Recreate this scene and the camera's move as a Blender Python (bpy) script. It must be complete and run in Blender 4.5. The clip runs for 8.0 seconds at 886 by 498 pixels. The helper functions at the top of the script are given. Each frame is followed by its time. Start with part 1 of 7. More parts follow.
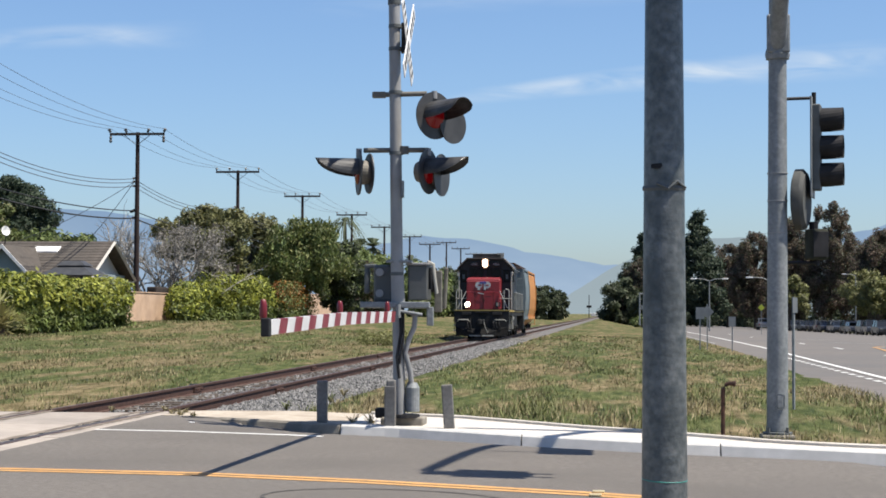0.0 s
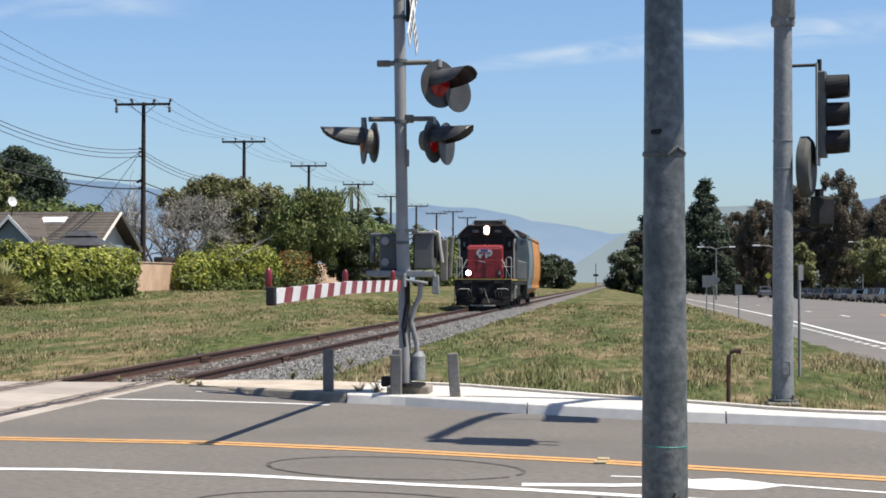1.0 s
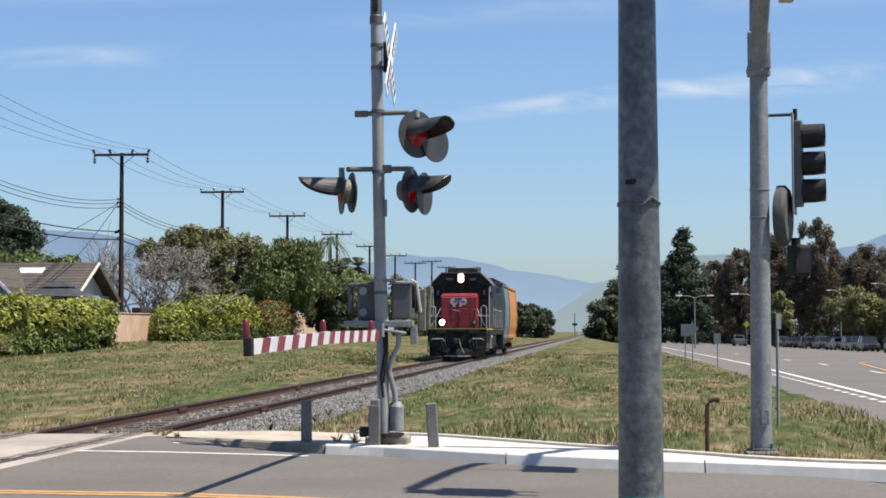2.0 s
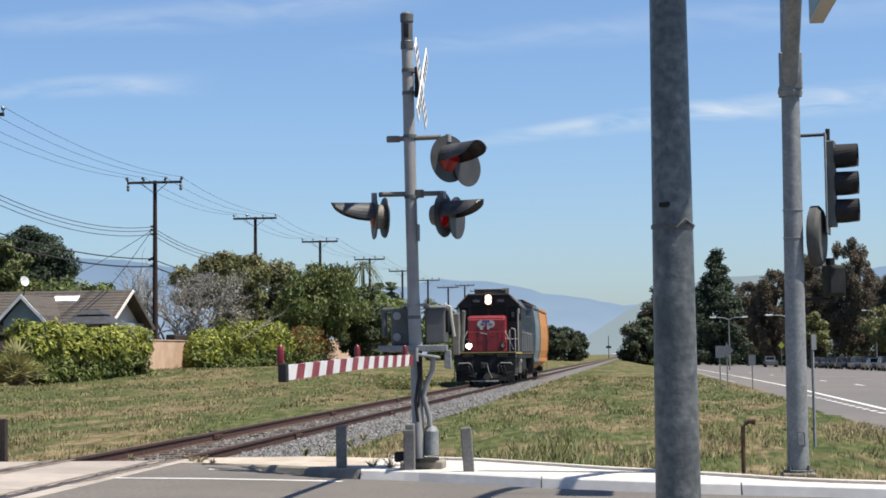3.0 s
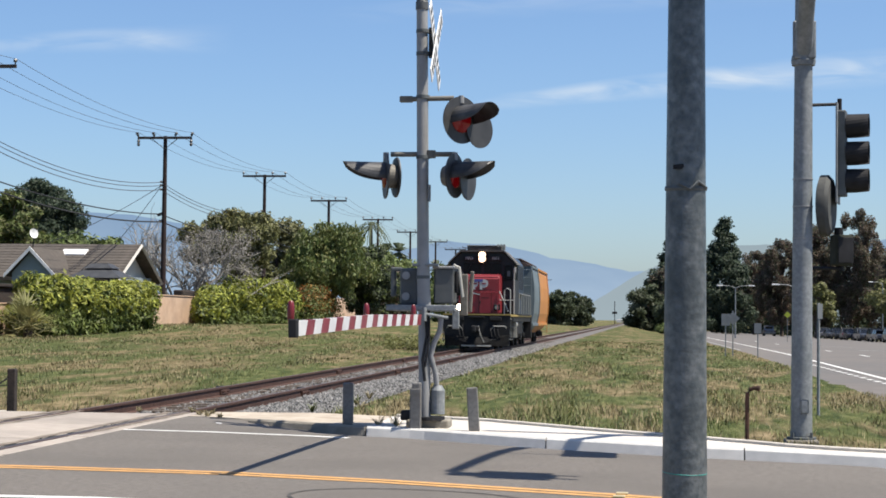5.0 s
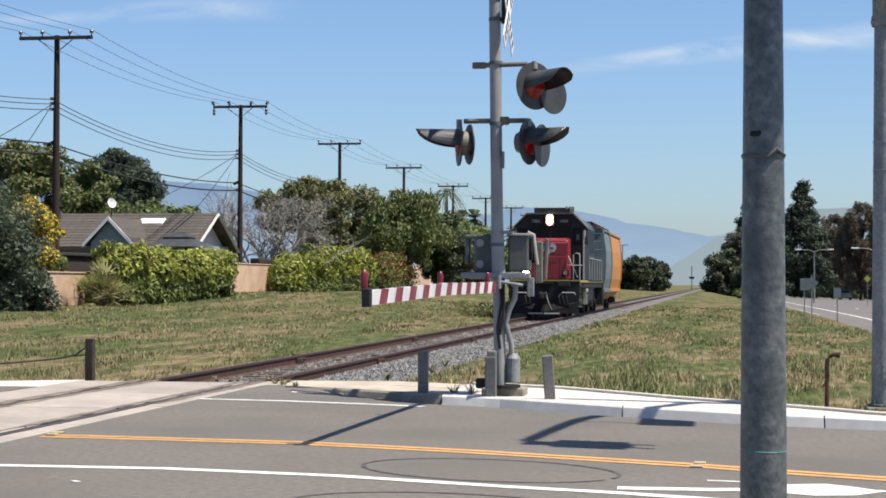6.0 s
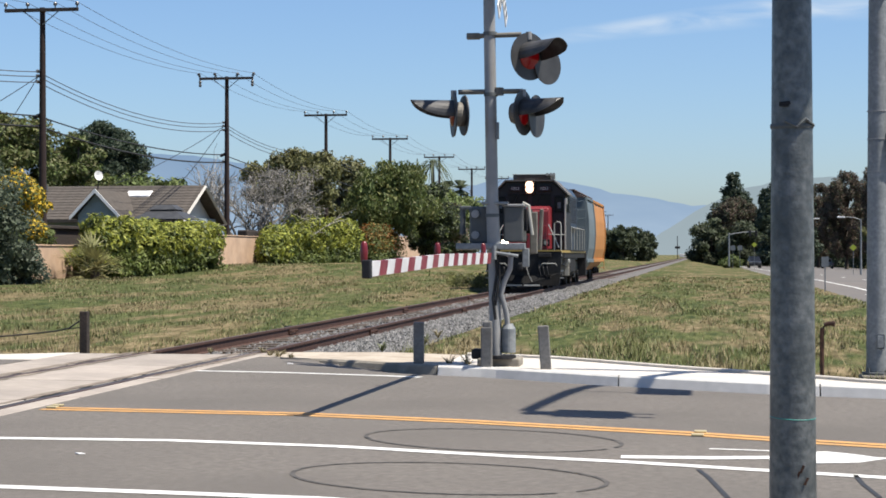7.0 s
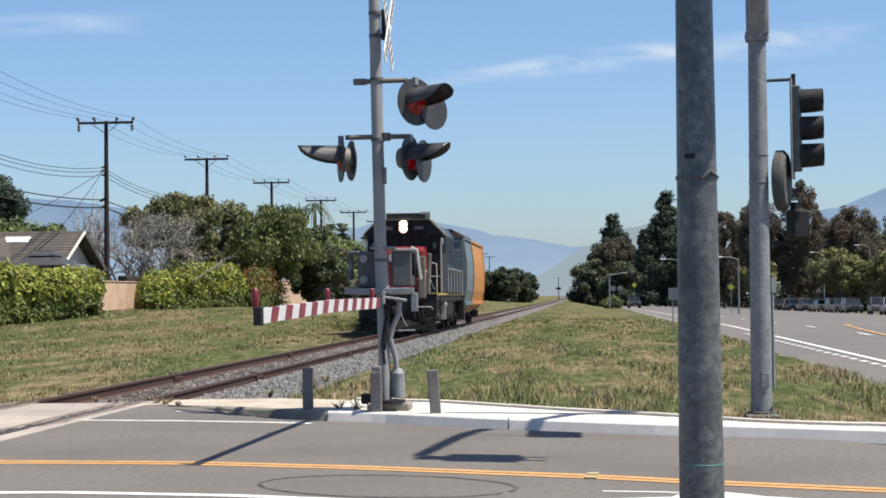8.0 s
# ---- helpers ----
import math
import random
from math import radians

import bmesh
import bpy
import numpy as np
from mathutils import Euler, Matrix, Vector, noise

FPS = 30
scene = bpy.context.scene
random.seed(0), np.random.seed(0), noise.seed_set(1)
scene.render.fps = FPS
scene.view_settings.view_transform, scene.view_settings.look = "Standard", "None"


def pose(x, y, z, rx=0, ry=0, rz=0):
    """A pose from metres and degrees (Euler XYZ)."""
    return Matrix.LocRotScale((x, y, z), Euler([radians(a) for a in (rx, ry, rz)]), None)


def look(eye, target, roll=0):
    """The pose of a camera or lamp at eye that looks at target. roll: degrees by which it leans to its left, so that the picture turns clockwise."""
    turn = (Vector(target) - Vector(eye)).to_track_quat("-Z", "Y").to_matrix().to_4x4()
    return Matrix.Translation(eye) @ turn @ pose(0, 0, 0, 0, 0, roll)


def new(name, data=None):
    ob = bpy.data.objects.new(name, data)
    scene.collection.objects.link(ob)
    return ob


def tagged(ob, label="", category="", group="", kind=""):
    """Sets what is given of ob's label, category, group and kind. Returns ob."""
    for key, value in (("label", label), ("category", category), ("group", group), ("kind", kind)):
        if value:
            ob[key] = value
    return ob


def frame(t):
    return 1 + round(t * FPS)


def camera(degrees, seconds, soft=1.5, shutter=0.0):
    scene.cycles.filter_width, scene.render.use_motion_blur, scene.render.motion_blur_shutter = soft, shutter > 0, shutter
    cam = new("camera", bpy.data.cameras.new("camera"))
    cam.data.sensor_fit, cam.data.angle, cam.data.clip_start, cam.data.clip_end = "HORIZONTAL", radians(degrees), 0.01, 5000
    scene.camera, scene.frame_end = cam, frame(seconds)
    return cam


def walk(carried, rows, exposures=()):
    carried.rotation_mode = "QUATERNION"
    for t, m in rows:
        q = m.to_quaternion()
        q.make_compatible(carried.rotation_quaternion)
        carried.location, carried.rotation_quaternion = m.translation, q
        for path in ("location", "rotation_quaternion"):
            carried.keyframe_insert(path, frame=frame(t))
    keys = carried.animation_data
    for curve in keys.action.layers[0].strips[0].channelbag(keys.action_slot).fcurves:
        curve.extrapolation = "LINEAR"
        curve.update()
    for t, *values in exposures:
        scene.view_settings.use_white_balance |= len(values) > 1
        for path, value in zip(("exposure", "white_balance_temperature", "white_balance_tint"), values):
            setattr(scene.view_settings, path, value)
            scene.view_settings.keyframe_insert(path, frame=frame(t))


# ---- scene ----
cam = camera(29.1, 8.0, soft=1.7)
PATH = [
    (0, (6.832, -19.909, 1.319), (6.633, -17.921, 1.394), 0.2),
    (0.5, (6.838, -19.932, 1.314), (6.628, -17.944, 1.386), 0.1),
    (1, (6.849, -19.914, 1.312), (6.642, -17.925, 1.351), 0.0),
    (1.5, (6.86, -19.895, 1.317), (6.693, -17.903, 1.376), -0.2),
    (2, (6.858, -19.907, 1.315), (6.676, -17.918, 1.412), -0.2),
    (3.5, (6.853, -19.924, 1.316), (6.627, -17.941, 1.443), -0.9),
    (4, (6.852, -19.927, 1.315), (6.624, -17.944, 1.442), -0.8),
    (4.2, (6.855, -19.939, 1.314), (6.632, -17.955, 1.436), -0.4),
    (5.3, (6.838, -20.04, 1.29), (6.597, -18.055, 1.351), 0.9),
    (5.5, (6.84, -19.977, 1.301), (6.577, -17.995, 1.35), 0.8),
    (6, (6.844, -19.909, 1.313), (6.527, -17.934, 1.354), 0.2),
    (6.5, (6.814, -19.901, 1.309), (6.465, -17.932, 1.335), 0.1),
    (7, (6.734, -19.955, 1.313), (6.434, -17.978, 1.32), -0.1),
    (7.5, (6.662, -20.0, 1.331), (6.454, -18.011, 1.343), -0.3),
    (8, (6.661, -20.004, 1.337), (6.499, -18.012, 1.393), -0.7),
]
walk(cam, [(t, look(eye, target, roll)) for t, eye, target, roll in PATH])

# ---- light ----
SUN = Vector((0.47, -0.10, 1.0)).normalized()
world = bpy.data.worlds.new("world")
scene.world = world
world.use_nodes = True
wn, wl = world.node_tree.nodes, world.node_tree.links
wn.clear()
sky = wn.new("ShaderNodeTexSky")
sky.sky_type = "NISHITA"
sky.sun_disc = False
sky.sun_elevation = math.asin(SUN.z)
sky.sun_rotation = math.atan2(SUN.x, SUN.y)
sky.air_density, sky.dust_density, sky.ozone_density = 1.0, 1.0, 6.0
sky.altitude = 100
bg = wn.new("ShaderNodeBackground")
bg.inputs[1].default_value = 0.065
tint = wn.new("ShaderNodeMix")
tint.data_type, tint.blend_type = "RGBA", "MULTIPLY"
tint.inputs[0].default_value, tint.inputs[7].default_value = 1.0, (1.137, 1.196, 1.283, 1)
wo = wn.new("ShaderNodeOutputWorld")
wl.new(sky.outputs[0], tint.inputs[6])
wl.new(tint.outputs[2], bg.inputs[0])
wl.new(bg.outputs[0], wo.inputs[0])
sun_data = bpy.data.lights.new("sun", "SUN")
sun_data.energy, sun_data.angle, sun_data.color = 5.0, radians(0.55), (1.0, 0.925, 0.81)
sun = new("sun", sun_data)
sun.matrix_world = look(SUN * 60, (0, 0, 0))
scene.view_settings.exposure = 0.845

# ---- materials ----


ALBEDO = 0.475


def mat(name, a, b=None, rough=0.7, metal=0.0, scale=3.0, bump=0.0, bscale=40.0, big=None, bigscale=0.4, bigamt=0.5,
        island=0.0, obrand=0.0, spec=0.5, coat=0.0, glow=None, glowing=0.0, trans=0.0):
    """a and b mix by fine noise, big stains over both by coarse noise; island and obrand vary the value by piece."""
    m = bpy.data.materials.new(name)
    m.use_nodes = True
    n, l = m.node_tree.nodes, m.node_tree.links
    p = n["Principled BSDF"]
    b = b or a
    a, b = [tuple(c * ALBEDO for c in q) for q in (a, b)]
    big = tuple(c * ALBEDO for c in big) if big else None
    tc = n.new("ShaderNodeTexCoord")
    no = n.new("ShaderNodeTexNoise")
    no.inputs["Scale"].default_value, no.inputs["Detail"].default_value = scale, 6
    l.new(tc.outputs["Object"], no.inputs["Vector"])
    ramp = n.new("ShaderNodeValToRGB")
    ramp.color_ramp.elements[0].position, ramp.color_ramp.elements[1].position = 0.33, 0.67
    ramp.color_ramp.elements[0].color, ramp.color_ramp.elements[1].color = (*a, 1), (*b, 1)
    l.new(no.outputs[0], ramp.inputs[0])
    out = ramp.outputs[0]
    if big:
        n2 = n.new("ShaderNodeTexNoise")
        n2.inputs["Scale"].default_value, n2.inputs["Detail"].default_value = bigscale, 5
        l.new(tc.outputs["Object"], n2.inputs["Vector"])
        r2 = n.new("ShaderNodeMapRange")
        r2.inputs[1].default_value, r2.inputs[2].default_value, r2.inputs[4].default_value = 0.42, 0.68, bigamt
        l.new(n2.outputs[0], r2.inputs[0])
        mx = n.new("ShaderNodeMix")
        mx.data_type = "RGBA"
        l.new(r2.outputs[0], mx.inputs[0])
        l.new(out, mx.inputs[6])
        mx.inputs[7].default_value = (*big, 1)
        out = mx.outputs[2]
    if island or obrand:
        hs = n.new("ShaderNodeHueSaturation")
        mr = n.new("ShaderNodeMapRange")
        amt = island or obrand
        mr.inputs[3].default_value, mr.inputs[4].default_value = 1 - amt, 1 + amt
        if island:
            src = n.new("ShaderNodeNewGeometry").outputs["Random Per Island"]
        else:
            src = n.new("ShaderNodeObjectInfo").outputs["Random"]
        l.new(src, mr.inputs[0])
        l.new(mr.outputs[0], hs.inputs["Value"])
        l.new(out, hs.inputs["Color"])
        out = hs.outputs[0]
    l.new(out, p.inputs["Base Color"])
    p.inputs["Roughness"].default_value, p.inputs["Metallic"].default_value = rough, metal
    p.inputs["Specular IOR Level"].default_value = spec
    p.inputs["Coat Weight"].default_value = coat
    if glow:
        p.inputs["Emission Color"].default_value = (*glow, 1)
        p.inputs["Emission Strength"].default_value = glowing
    if bump:
        nb = n.new("ShaderNodeTexNoise")
        nb.inputs["Scale"].default_value, nb.inputs["Detail"].default_value = bscale, 4
        l.new(tc.outputs["Object"], nb.inputs["Vector"])
        bn = n.new("ShaderNodeBump")
        bn.inputs["Strength"].default_value, bn.inputs["Distance"].default_value = bump, 0.02
        l.new(nb.outputs[0], bn.inputs["Height"])
        l.new(bn.outputs[0], p.inputs["Normal"])
    if trans:
        tr = n.new("ShaderNodeBsdfTranslucent")
        l.new(out, tr.inputs[0])
        ms = n.new("ShaderNodeMixShader")
        ms.inputs[0].default_value = trans
        l.new(p.outputs[0], ms.inputs[1])
        l.new(tr.outputs[0], ms.inputs[2])
        l.new(ms.outputs[0], n["Material Output"].inputs[0])
    return m


ASPHALT = mat("asphalt", (0.20, 0.178, 0.155), (0.295, 0.265, 0.232), 0.9, scale=16, bump=0.5, bscale=160, big=(0.19, 0.17, 0.148), bigscale=0.5, bigamt=0.8)
ASPHALT_FAR = mat("asphalt_far", (0.2, 0.178, 0.158), (0.26, 0.232, 0.206), 0.9, scale=2, big=(0.15, 0.15, 0.15), bigscale=0.12, bigamt=0.6)
CONCRETE = mat("concrete", (0.92, 0.85, 0.76), (1.06, 1.0, 0.90), 0.85, scale=9, bump=0.3, bscale=90, big=(0.8, 0.72, 0.62), bigscale=0.8, bigamt=0.5)
CONCRETE_OLD = mat("concrete_old", (0.36, 0.32, 0.26), (0.5, 0.46, 0.38), 0.9, scale=7, bump=0.5, bscale=60, big=(0.25, 0.22, 0.18), bigscale=1.2, bigamt=0.6)
KERB = mat("kerb_concrete", (0.94, 0.93, 0.9), (1.08, 1.06, 1.02), 0.85, scale=8, bump=0.07, bscale=120, big=(0.8, 0.78, 0.74), bigscale=1.5, bigamt=0.5)
TAN_CONCRETE = mat("tan_concrete", (0.66, 0.56, 0.44), (0.86, 0.76, 0.62), 0.9, scale=7, bump=0.2, bscale=70, big=(0.46, 0.37, 0.27), bigscale=1.6, bigamt=0.6)
STEEL_POST = mat("weathered_steel", (0.24, 0.235, 0.225), (0.38, 0.37, 0.355), 0.6, 0.1, scale=22, big=(0.2, 0.18, 0.16), bigscale=5, bigamt=0.6)
PANEL = mat("panel_concrete", (0.56, 0.49, 0.42), (0.68, 0.6, 0.52), 0.9, scale=6, bump=0.3, bscale=60, big=(0.4, 0.35, 0.31), bigscale=0.9, bigamt=0.55, obrand=0.08)
WHITE_LINE = mat("white_line", (1.15, 1.15, 1.1), (1.4, 1.4, 1.35), 0.7, scale=12, big=(0.5, 0.5, 0.48), bigscale=5, bigamt=0.35)
WORN_LINE = mat("worn_line", (0.3, 0.3, 0.29), (0.75, 0.75, 0.72), 0.8, scale=18)
YELLOW_LINE = mat("yellow_line", (0.92, 0.48, 0.14), (1.1, 0.62, 0.22), 0.7, scale=14, big=(0.4, 0.28, 0.14), bigscale=6, bigamt=0.4)
TAR = mat("tar", (0.03, 0.03, 0.03), (0.06, 0.06, 0.06), 0.6, scale=20)
RAIL = mat("rail_steel", (0.09, 0.042, 0.03), (0.17, 0.085, 0.06), 0.75, 0.3, scale=12, bump=0.3, bscale=80)
RAIL_TOP = mat("rail_top", (0.17, 0.11, 0.085), (0.26, 0.19, 0.16), 0.5, 0.6, scale=8)
TIE = mat("tie_wood", (0.10, 0.075, 0.055), (0.18, 0.14, 0.11), 0.95, scale=15, bump=0.6, bscale=40, obrand=0.25)
BALLAST = mat("ballast", (0.10, 0.094, 0.09), (0.30, 0.29, 0.28), 0.95, scale=14, bump=1.0, bscale=22, big=(0.22, 0.18, 0.14), bigscale=1.0, bigamt=0.5)
STONE = mat("ballast_stone", (0.23, 0.23, 0.225), (0.36, 0.35, 0.34), 0.95, scale=3, island=0.45)
GALV = mat("galvanised", (0.33, 0.36, 0.38), (0.50, 0.53, 0.54), 0.6, 0.12, scale=26, big=(0.25, 0.28, 0.295), bigscale=6, bigamt=0.7)
GALV_OLD = mat("galvanised_weathered", (0.14, 0.165, 0.178), (0.33, 0.35, 0.355), 0.42, 0.35, scale=48, bump=0.12, bscale=70, big=(0.10, 0.12, 0.128), bigscale=11, bigamt=0.8)
GALV_DARK = mat("galvanised_dark", (0.15, 0.17, 0.175), (0.22, 0.24, 0.25), 0.65, 0.1, scale=10, bump=0.1, bscale=60, big=(0.15, 0.17, 0.17), bigscale=3, bigamt=0.6)
MAST = mat("mast_alu", (0.46, 0.465, 0.47), (0.6, 0.605, 0.61), 0.55, 0.1, scale=6, big=(0.40, 0.40, 0.38), bigscale=1.5, bigamt=0.5)
GREY_BOX = mat("grey_box", (0.15, 0.16, 0.16), (0.21, 0.22, 0.22), 0.55, 0.2, scale=5, big=(0.18, 0.19, 0.19), bigscale=2.5, bigamt=0.5)
BLACK = mat("black_paint", (0.018, 0.018, 0.02), (0.04, 0.04, 0.045), 0.65, scale=6, spec=0.25)
HOOD = mat("hood_metal", (0.028, 0.028, 0.03), (0.09, 0.09, 0.094), 0.5, 0.2, scale=9, big=(0.3, 0.3, 0.3), bigscale=3, bigamt=0.35)
DISC = mat("disc_black", (0.06, 0.062, 0.066), (0.11, 0.113, 0.118), 0.5, 0.1, scale=5)
LAMP_BODY = mat("lamp_body", (0.24, 0.225, 0.19), (0.38, 0.36, 0.31), 0.6, 0.2, scale=10, big=(0.2, 0.17, 0.14), bigscale=5, bigamt=0.6)
OLIVE_BOX = mat("olive_box", (0.045, 0.05, 0.036), (0.08, 0.085, 0.06), 0.8, scale=8, spec=0.2)
HEAD_BACK = mat("signal_head_back", (0.085, 0.09, 0.085), (0.13, 0.135, 0.13), 0.8, scale=6)
RED_LENS = mat("red_lens", (0.05, 0.004, 0.006), (0.08, 0.005, 0.008), 0.2, scale=5, glow=(1.0, 0.02, 0.03), glowing=0.02)
RED_LIT = mat("red_lens_lit", (0.05, 0.003, 0.005), (0.07, 0.004, 0.006), 0.2, scale=5, glow=(1.0, 0.01, 0.02), glowing=0.035)
LAMP_RED = mat("lamp_red", (0.22, 0.012, 0.02), (0.3, 0.02, 0.03), 0.35, scale=10)
RED_TAPE = mat("red_tape", (0.28, 0.018, 0.035), (0.36, 0.03, 0.05), 0.45, scale=8, big=(0.5, 0.2, 0.2), bigscale=5, bigamt=0.3)
WHITE_TAPE = mat("white_tape", (0.98, 0.98, 0.99), (1.15, 1.15, 1.16), 0.5, scale=6, big=(0.8, 0.79, 0.78), bigscale=2, bigamt=0.4)
WHITE = mat("white_paint", (1.35, 1.35, 1.33), (1.6, 1.6, 1.58), 0.55, scale=4, big=(0.6, 0.6, 0.58), bigscale=2, bigamt=0.4)
WOOD_POST = mat("post_wood", (0.03, 0.022, 0.018), (0.07, 0.05, 0.04), 0.9, scale=12, bump=0.5, bscale=30)
RUST = mat("rust", (0.07, 0.032, 0.02), (0.14, 0.06, 0.036), 0.9, scale=12, bump=0.3, bscale=60)
POLE_WOOD = mat("pole_wood", (0.024, 0.012, 0.011), (0.048, 0.024, 0.021), 0.95, scale=5, bump=0.3, bscale=20, big=(0.065, 0.04, 0.036), bigscale=0.8, bigamt=0.5)
ARM_WOOD = mat("crossarm_wood", (0.045, 0.035, 0.032), (0.09, 0.07, 0.065), 0.9, scale=5)
WIRE = mat("wire", (0.10, 0.10, 0.11), (0.14, 0.14, 0.15), 0.6)
CABLE = mat("cable", (0.02, 0.02, 0.022), (0.03, 0.03, 0.03), 0.7)
INSUL = mat("insulator", (0.10, 0.09, 0.09), (0.2, 0.2, 0.2), 0.3, scale=10)
STUCCO = mat("stucco", (0.92, 0.62, 0.42), (1.02, 0.72, 0.5), 0.95, scale=3, bump=0.3, bscale=40, big=(0.6, 0.42, 0.3), bigscale=0.7, bigamt=0.5)
SHINGLE = mat("shingle", (0.10, 0.083, 0.068), (0.165, 0.14, 0.118), 0.95, scale=4, obrand=0.12, big=(0.1, 0.09, 0.08), bigscale=0.5, bigamt=0.5)
HOUSE_WALL = mat("house_wall", (0.38, 0.47, 0.5), (0.44, 0.53, 0.56), 0.9, scale=2)
TRIM = mat("trim", (0.70, 0.67, 0.60), (0.8, 0.77, 0.70), 0.6, scale=3)
DARKROOF = mat("dark_metal_roof", (0.05, 0.055, 0.065), (0.09, 0.095, 0.105), 0.6, 0.1, scale=3)
GLASS = mat("dark_glass", (0.015, 0.018, 0.022), (0.03, 0.033, 0.04), 0.08, scale=1)
SIGN_BACK = mat("sign_back", (0.34, 0.36, 0.37), (0.42, 0.44, 0.45), 0.5, 0.5, scale=5)
SIGN_YELLOW = mat("sign_yellow", (0.62, 0.72, 0.05), (0.7, 0.8, 0.08), 0.5)
SIGN_GREEN = mat("sign_teal", (0.30, 0.42, 0.42), (0.4, 0.52, 0.52), 0.5, scale=6)
BARK = mat("bark", (0.10, 0.075, 0.055), (0.19, 0.15, 0.12), 0.95, scale=6, bump=0.5, bscale=20)
BARK_GREY = mat("bark_grey", (0.42, 0.395, 0.36), (0.62, 0.585, 0.54), 0.95, scale=6, bump=0.4, bscale=20)


def leaf(name, a, b, c, trans=0.25, isl=0.45):
    a, b, c = [tuple(q * 1.32 for q in k) for k in (a, b, c)]
    return mat(name, a, b, 0.6, scale=0.6, big=c, bigscale=0.25, bigamt=0.7, island=isl, trans=trans, spec=0.3)


LEAF_HEDGE = leaf("leaf_hedge", (0.08, 0.12, 0.035), (0.16, 0.205, 0.05), (0.18, 0.215, 0.05), isl=0.6)
LEAF_YELLOW = leaf("leaf_yellow_green", (0.29, 0.33, 0.05), (0.43, 0.45, 0.085), (0.36, 0.38, 0.06), 0.3)
LEAF_OAK = leaf("leaf_oak", (0.072, 0.098, 0.055), (0.125, 0.155, 0.085), (0.10, 0.115, 0.07), 0.35)
LEAF_OLIVE = leaf("leaf_olive", (0.15, 0.165, 0.07), (0.24, 0.24, 0.105), (0.22, 0.20, 0.085))
LEAF_GREEN = leaf("leaf_green", (0.11, 0.16, 0.05), (0.19, 0.24, 0.07), (0.2, 0.22, 0.075))
LEAF_GREY = leaf("leaf_grey", (0.30, 0.28, 0.25), (0.42, 0.39, 0.35), (0.26, 0.25, 0.19))
LEAF_DARK = leaf("leaf_blue_green", (0.085, 0.115, 0.08), (0.15, 0.185, 0.125), (0.12, 0.15, 0.085), 0.35)
LEAF_CONE = leaf("leaf_conifer", (0.055, 0.085, 0.055), (0.095, 0.13, 0.08), (0.07, 0.10, 0.06), 0.35)
LEAF_RUSSET = leaf("leaf_russet", (0.16, 0.118, 0.09), (0.25, 0.185, 0.145), (0.14, 0.125, 0.085), 0.35, 0.6)
LEAF_LIGHT = leaf("leaf_light", (0.2, 0.22, 0.075), (0.3, 0.3, 0.11), (0.24, 0.24, 0.09))
LEAF_FLOWER = leaf("leaf_red_flower", (0.30, 0.10, 0.03), (0.42, 0.16, 0.03), (0.12, 0.14, 0.03))
FLOWER_YELLOW = leaf("flower_yellow", (0.75, 0.48, 0.03), (0.85, 0.58, 0.05), (0.6, 0.45, 0.04))
FLOWER_RED = leaf("flower_red", (0.45, 0.03, 0.04), (0.55, 0.06, 0.06), (0.2, 0.08, 0.04))
LEAF_PALM = leaf("leaf_palm", (0.16, 0.18, 0.06), (0.30, 0.30, 0.12), (0.34, 0.28, 0.13))
GRASS = leaf("grass_blades", (0.135, 0.172, 0.06), (0.23, 0.25, 0.098), (0.25, 0.25, 0.115), 0.25, 0.5)
STRAW = leaf("straw_blades", (0.27, 0.23, 0.125), (0.46, 0.39, 0.23), (0.35, 0.305, 0.17), 0.25, 0.45)
LOCO_GREY = mat("loco_grey", (0.024, 0.028, 0.034), (0.045, 0.05, 0.056), 0.55, spec=0.3, scale=3, big=(0.045, 0.045, 0.047), bigscale=1.2, bigamt=0.6)
LOCO_BLACK = mat("loco_black", (0.014, 0.015, 0.018), (0.036, 0.038, 0.04), 0.7, spec=0.25, scale=5, big=(0.07, 0.06, 0.05), bigscale=2, bigamt=0.4)
LOCO_RED = mat("loco_red", (0.40, 0.025, 0.034), (0.50, 0.035, 0.048), 0.4, scale=3, big=(0.3, 0.03, 0.04), bigscale=1.5, bigamt=0.5)
LOCO_BLUE = mat("loco_blue", (0.025, 0.055, 0.10), (0.04, 0.08, 0.14), 0.45, scale=2, big=(0.03, 0.045, 0.065), bigscale=1.2, bigamt=0.6)
LOCO_YELLOW = mat("loco_yellow", (0.6, 0.42, 0.10), (0.68, 0.5, 0.14), 0.5, scale=5)
LOCO_ROOF = mat("loco_roof", (0.14, 0.13, 0.12), (0.24, 0.225, 0.2), 0.7, scale=4, big=(0.10, 0.09, 0.08), bigscale=1.5, bigamt=0.6)
CAB_GLASS = mat("cab_glass", (0.008, 0.009, 0.01), (0.02, 0.02, 0.022), 0.25, scale=2, spec=0.15)
REFLECTION_GREY = mat("reflection_grey", (0.16, 0.18, 0.19), (0.22, 0.24, 0.25), 0.8)
LOCO_STEEL = mat("loco_rail_paint", (0.5, 0.5, 0.46), (0.62, 0.62, 0.57), 0.5, scale=6)
HEADLIGHT = mat("headlight", (1, 0.9, 0.7), None, 0.3, glow=(1.0, 0.82, 0.6), glowing=10)
# Warm emission that stands for the halo round the headlights.
HEADLIGHT_HALO = mat("headlight_halo", (0.6, 0.4, 0.3), None, 0.3, glow=(1.0, 0.62, 0.42), glowing=1.5)
HEADLIGHT_OFF = mat("headlight_off", (0.5, 0.5, 0.5), (0.6, 0.6, 0.6), 0.1, 0.6)
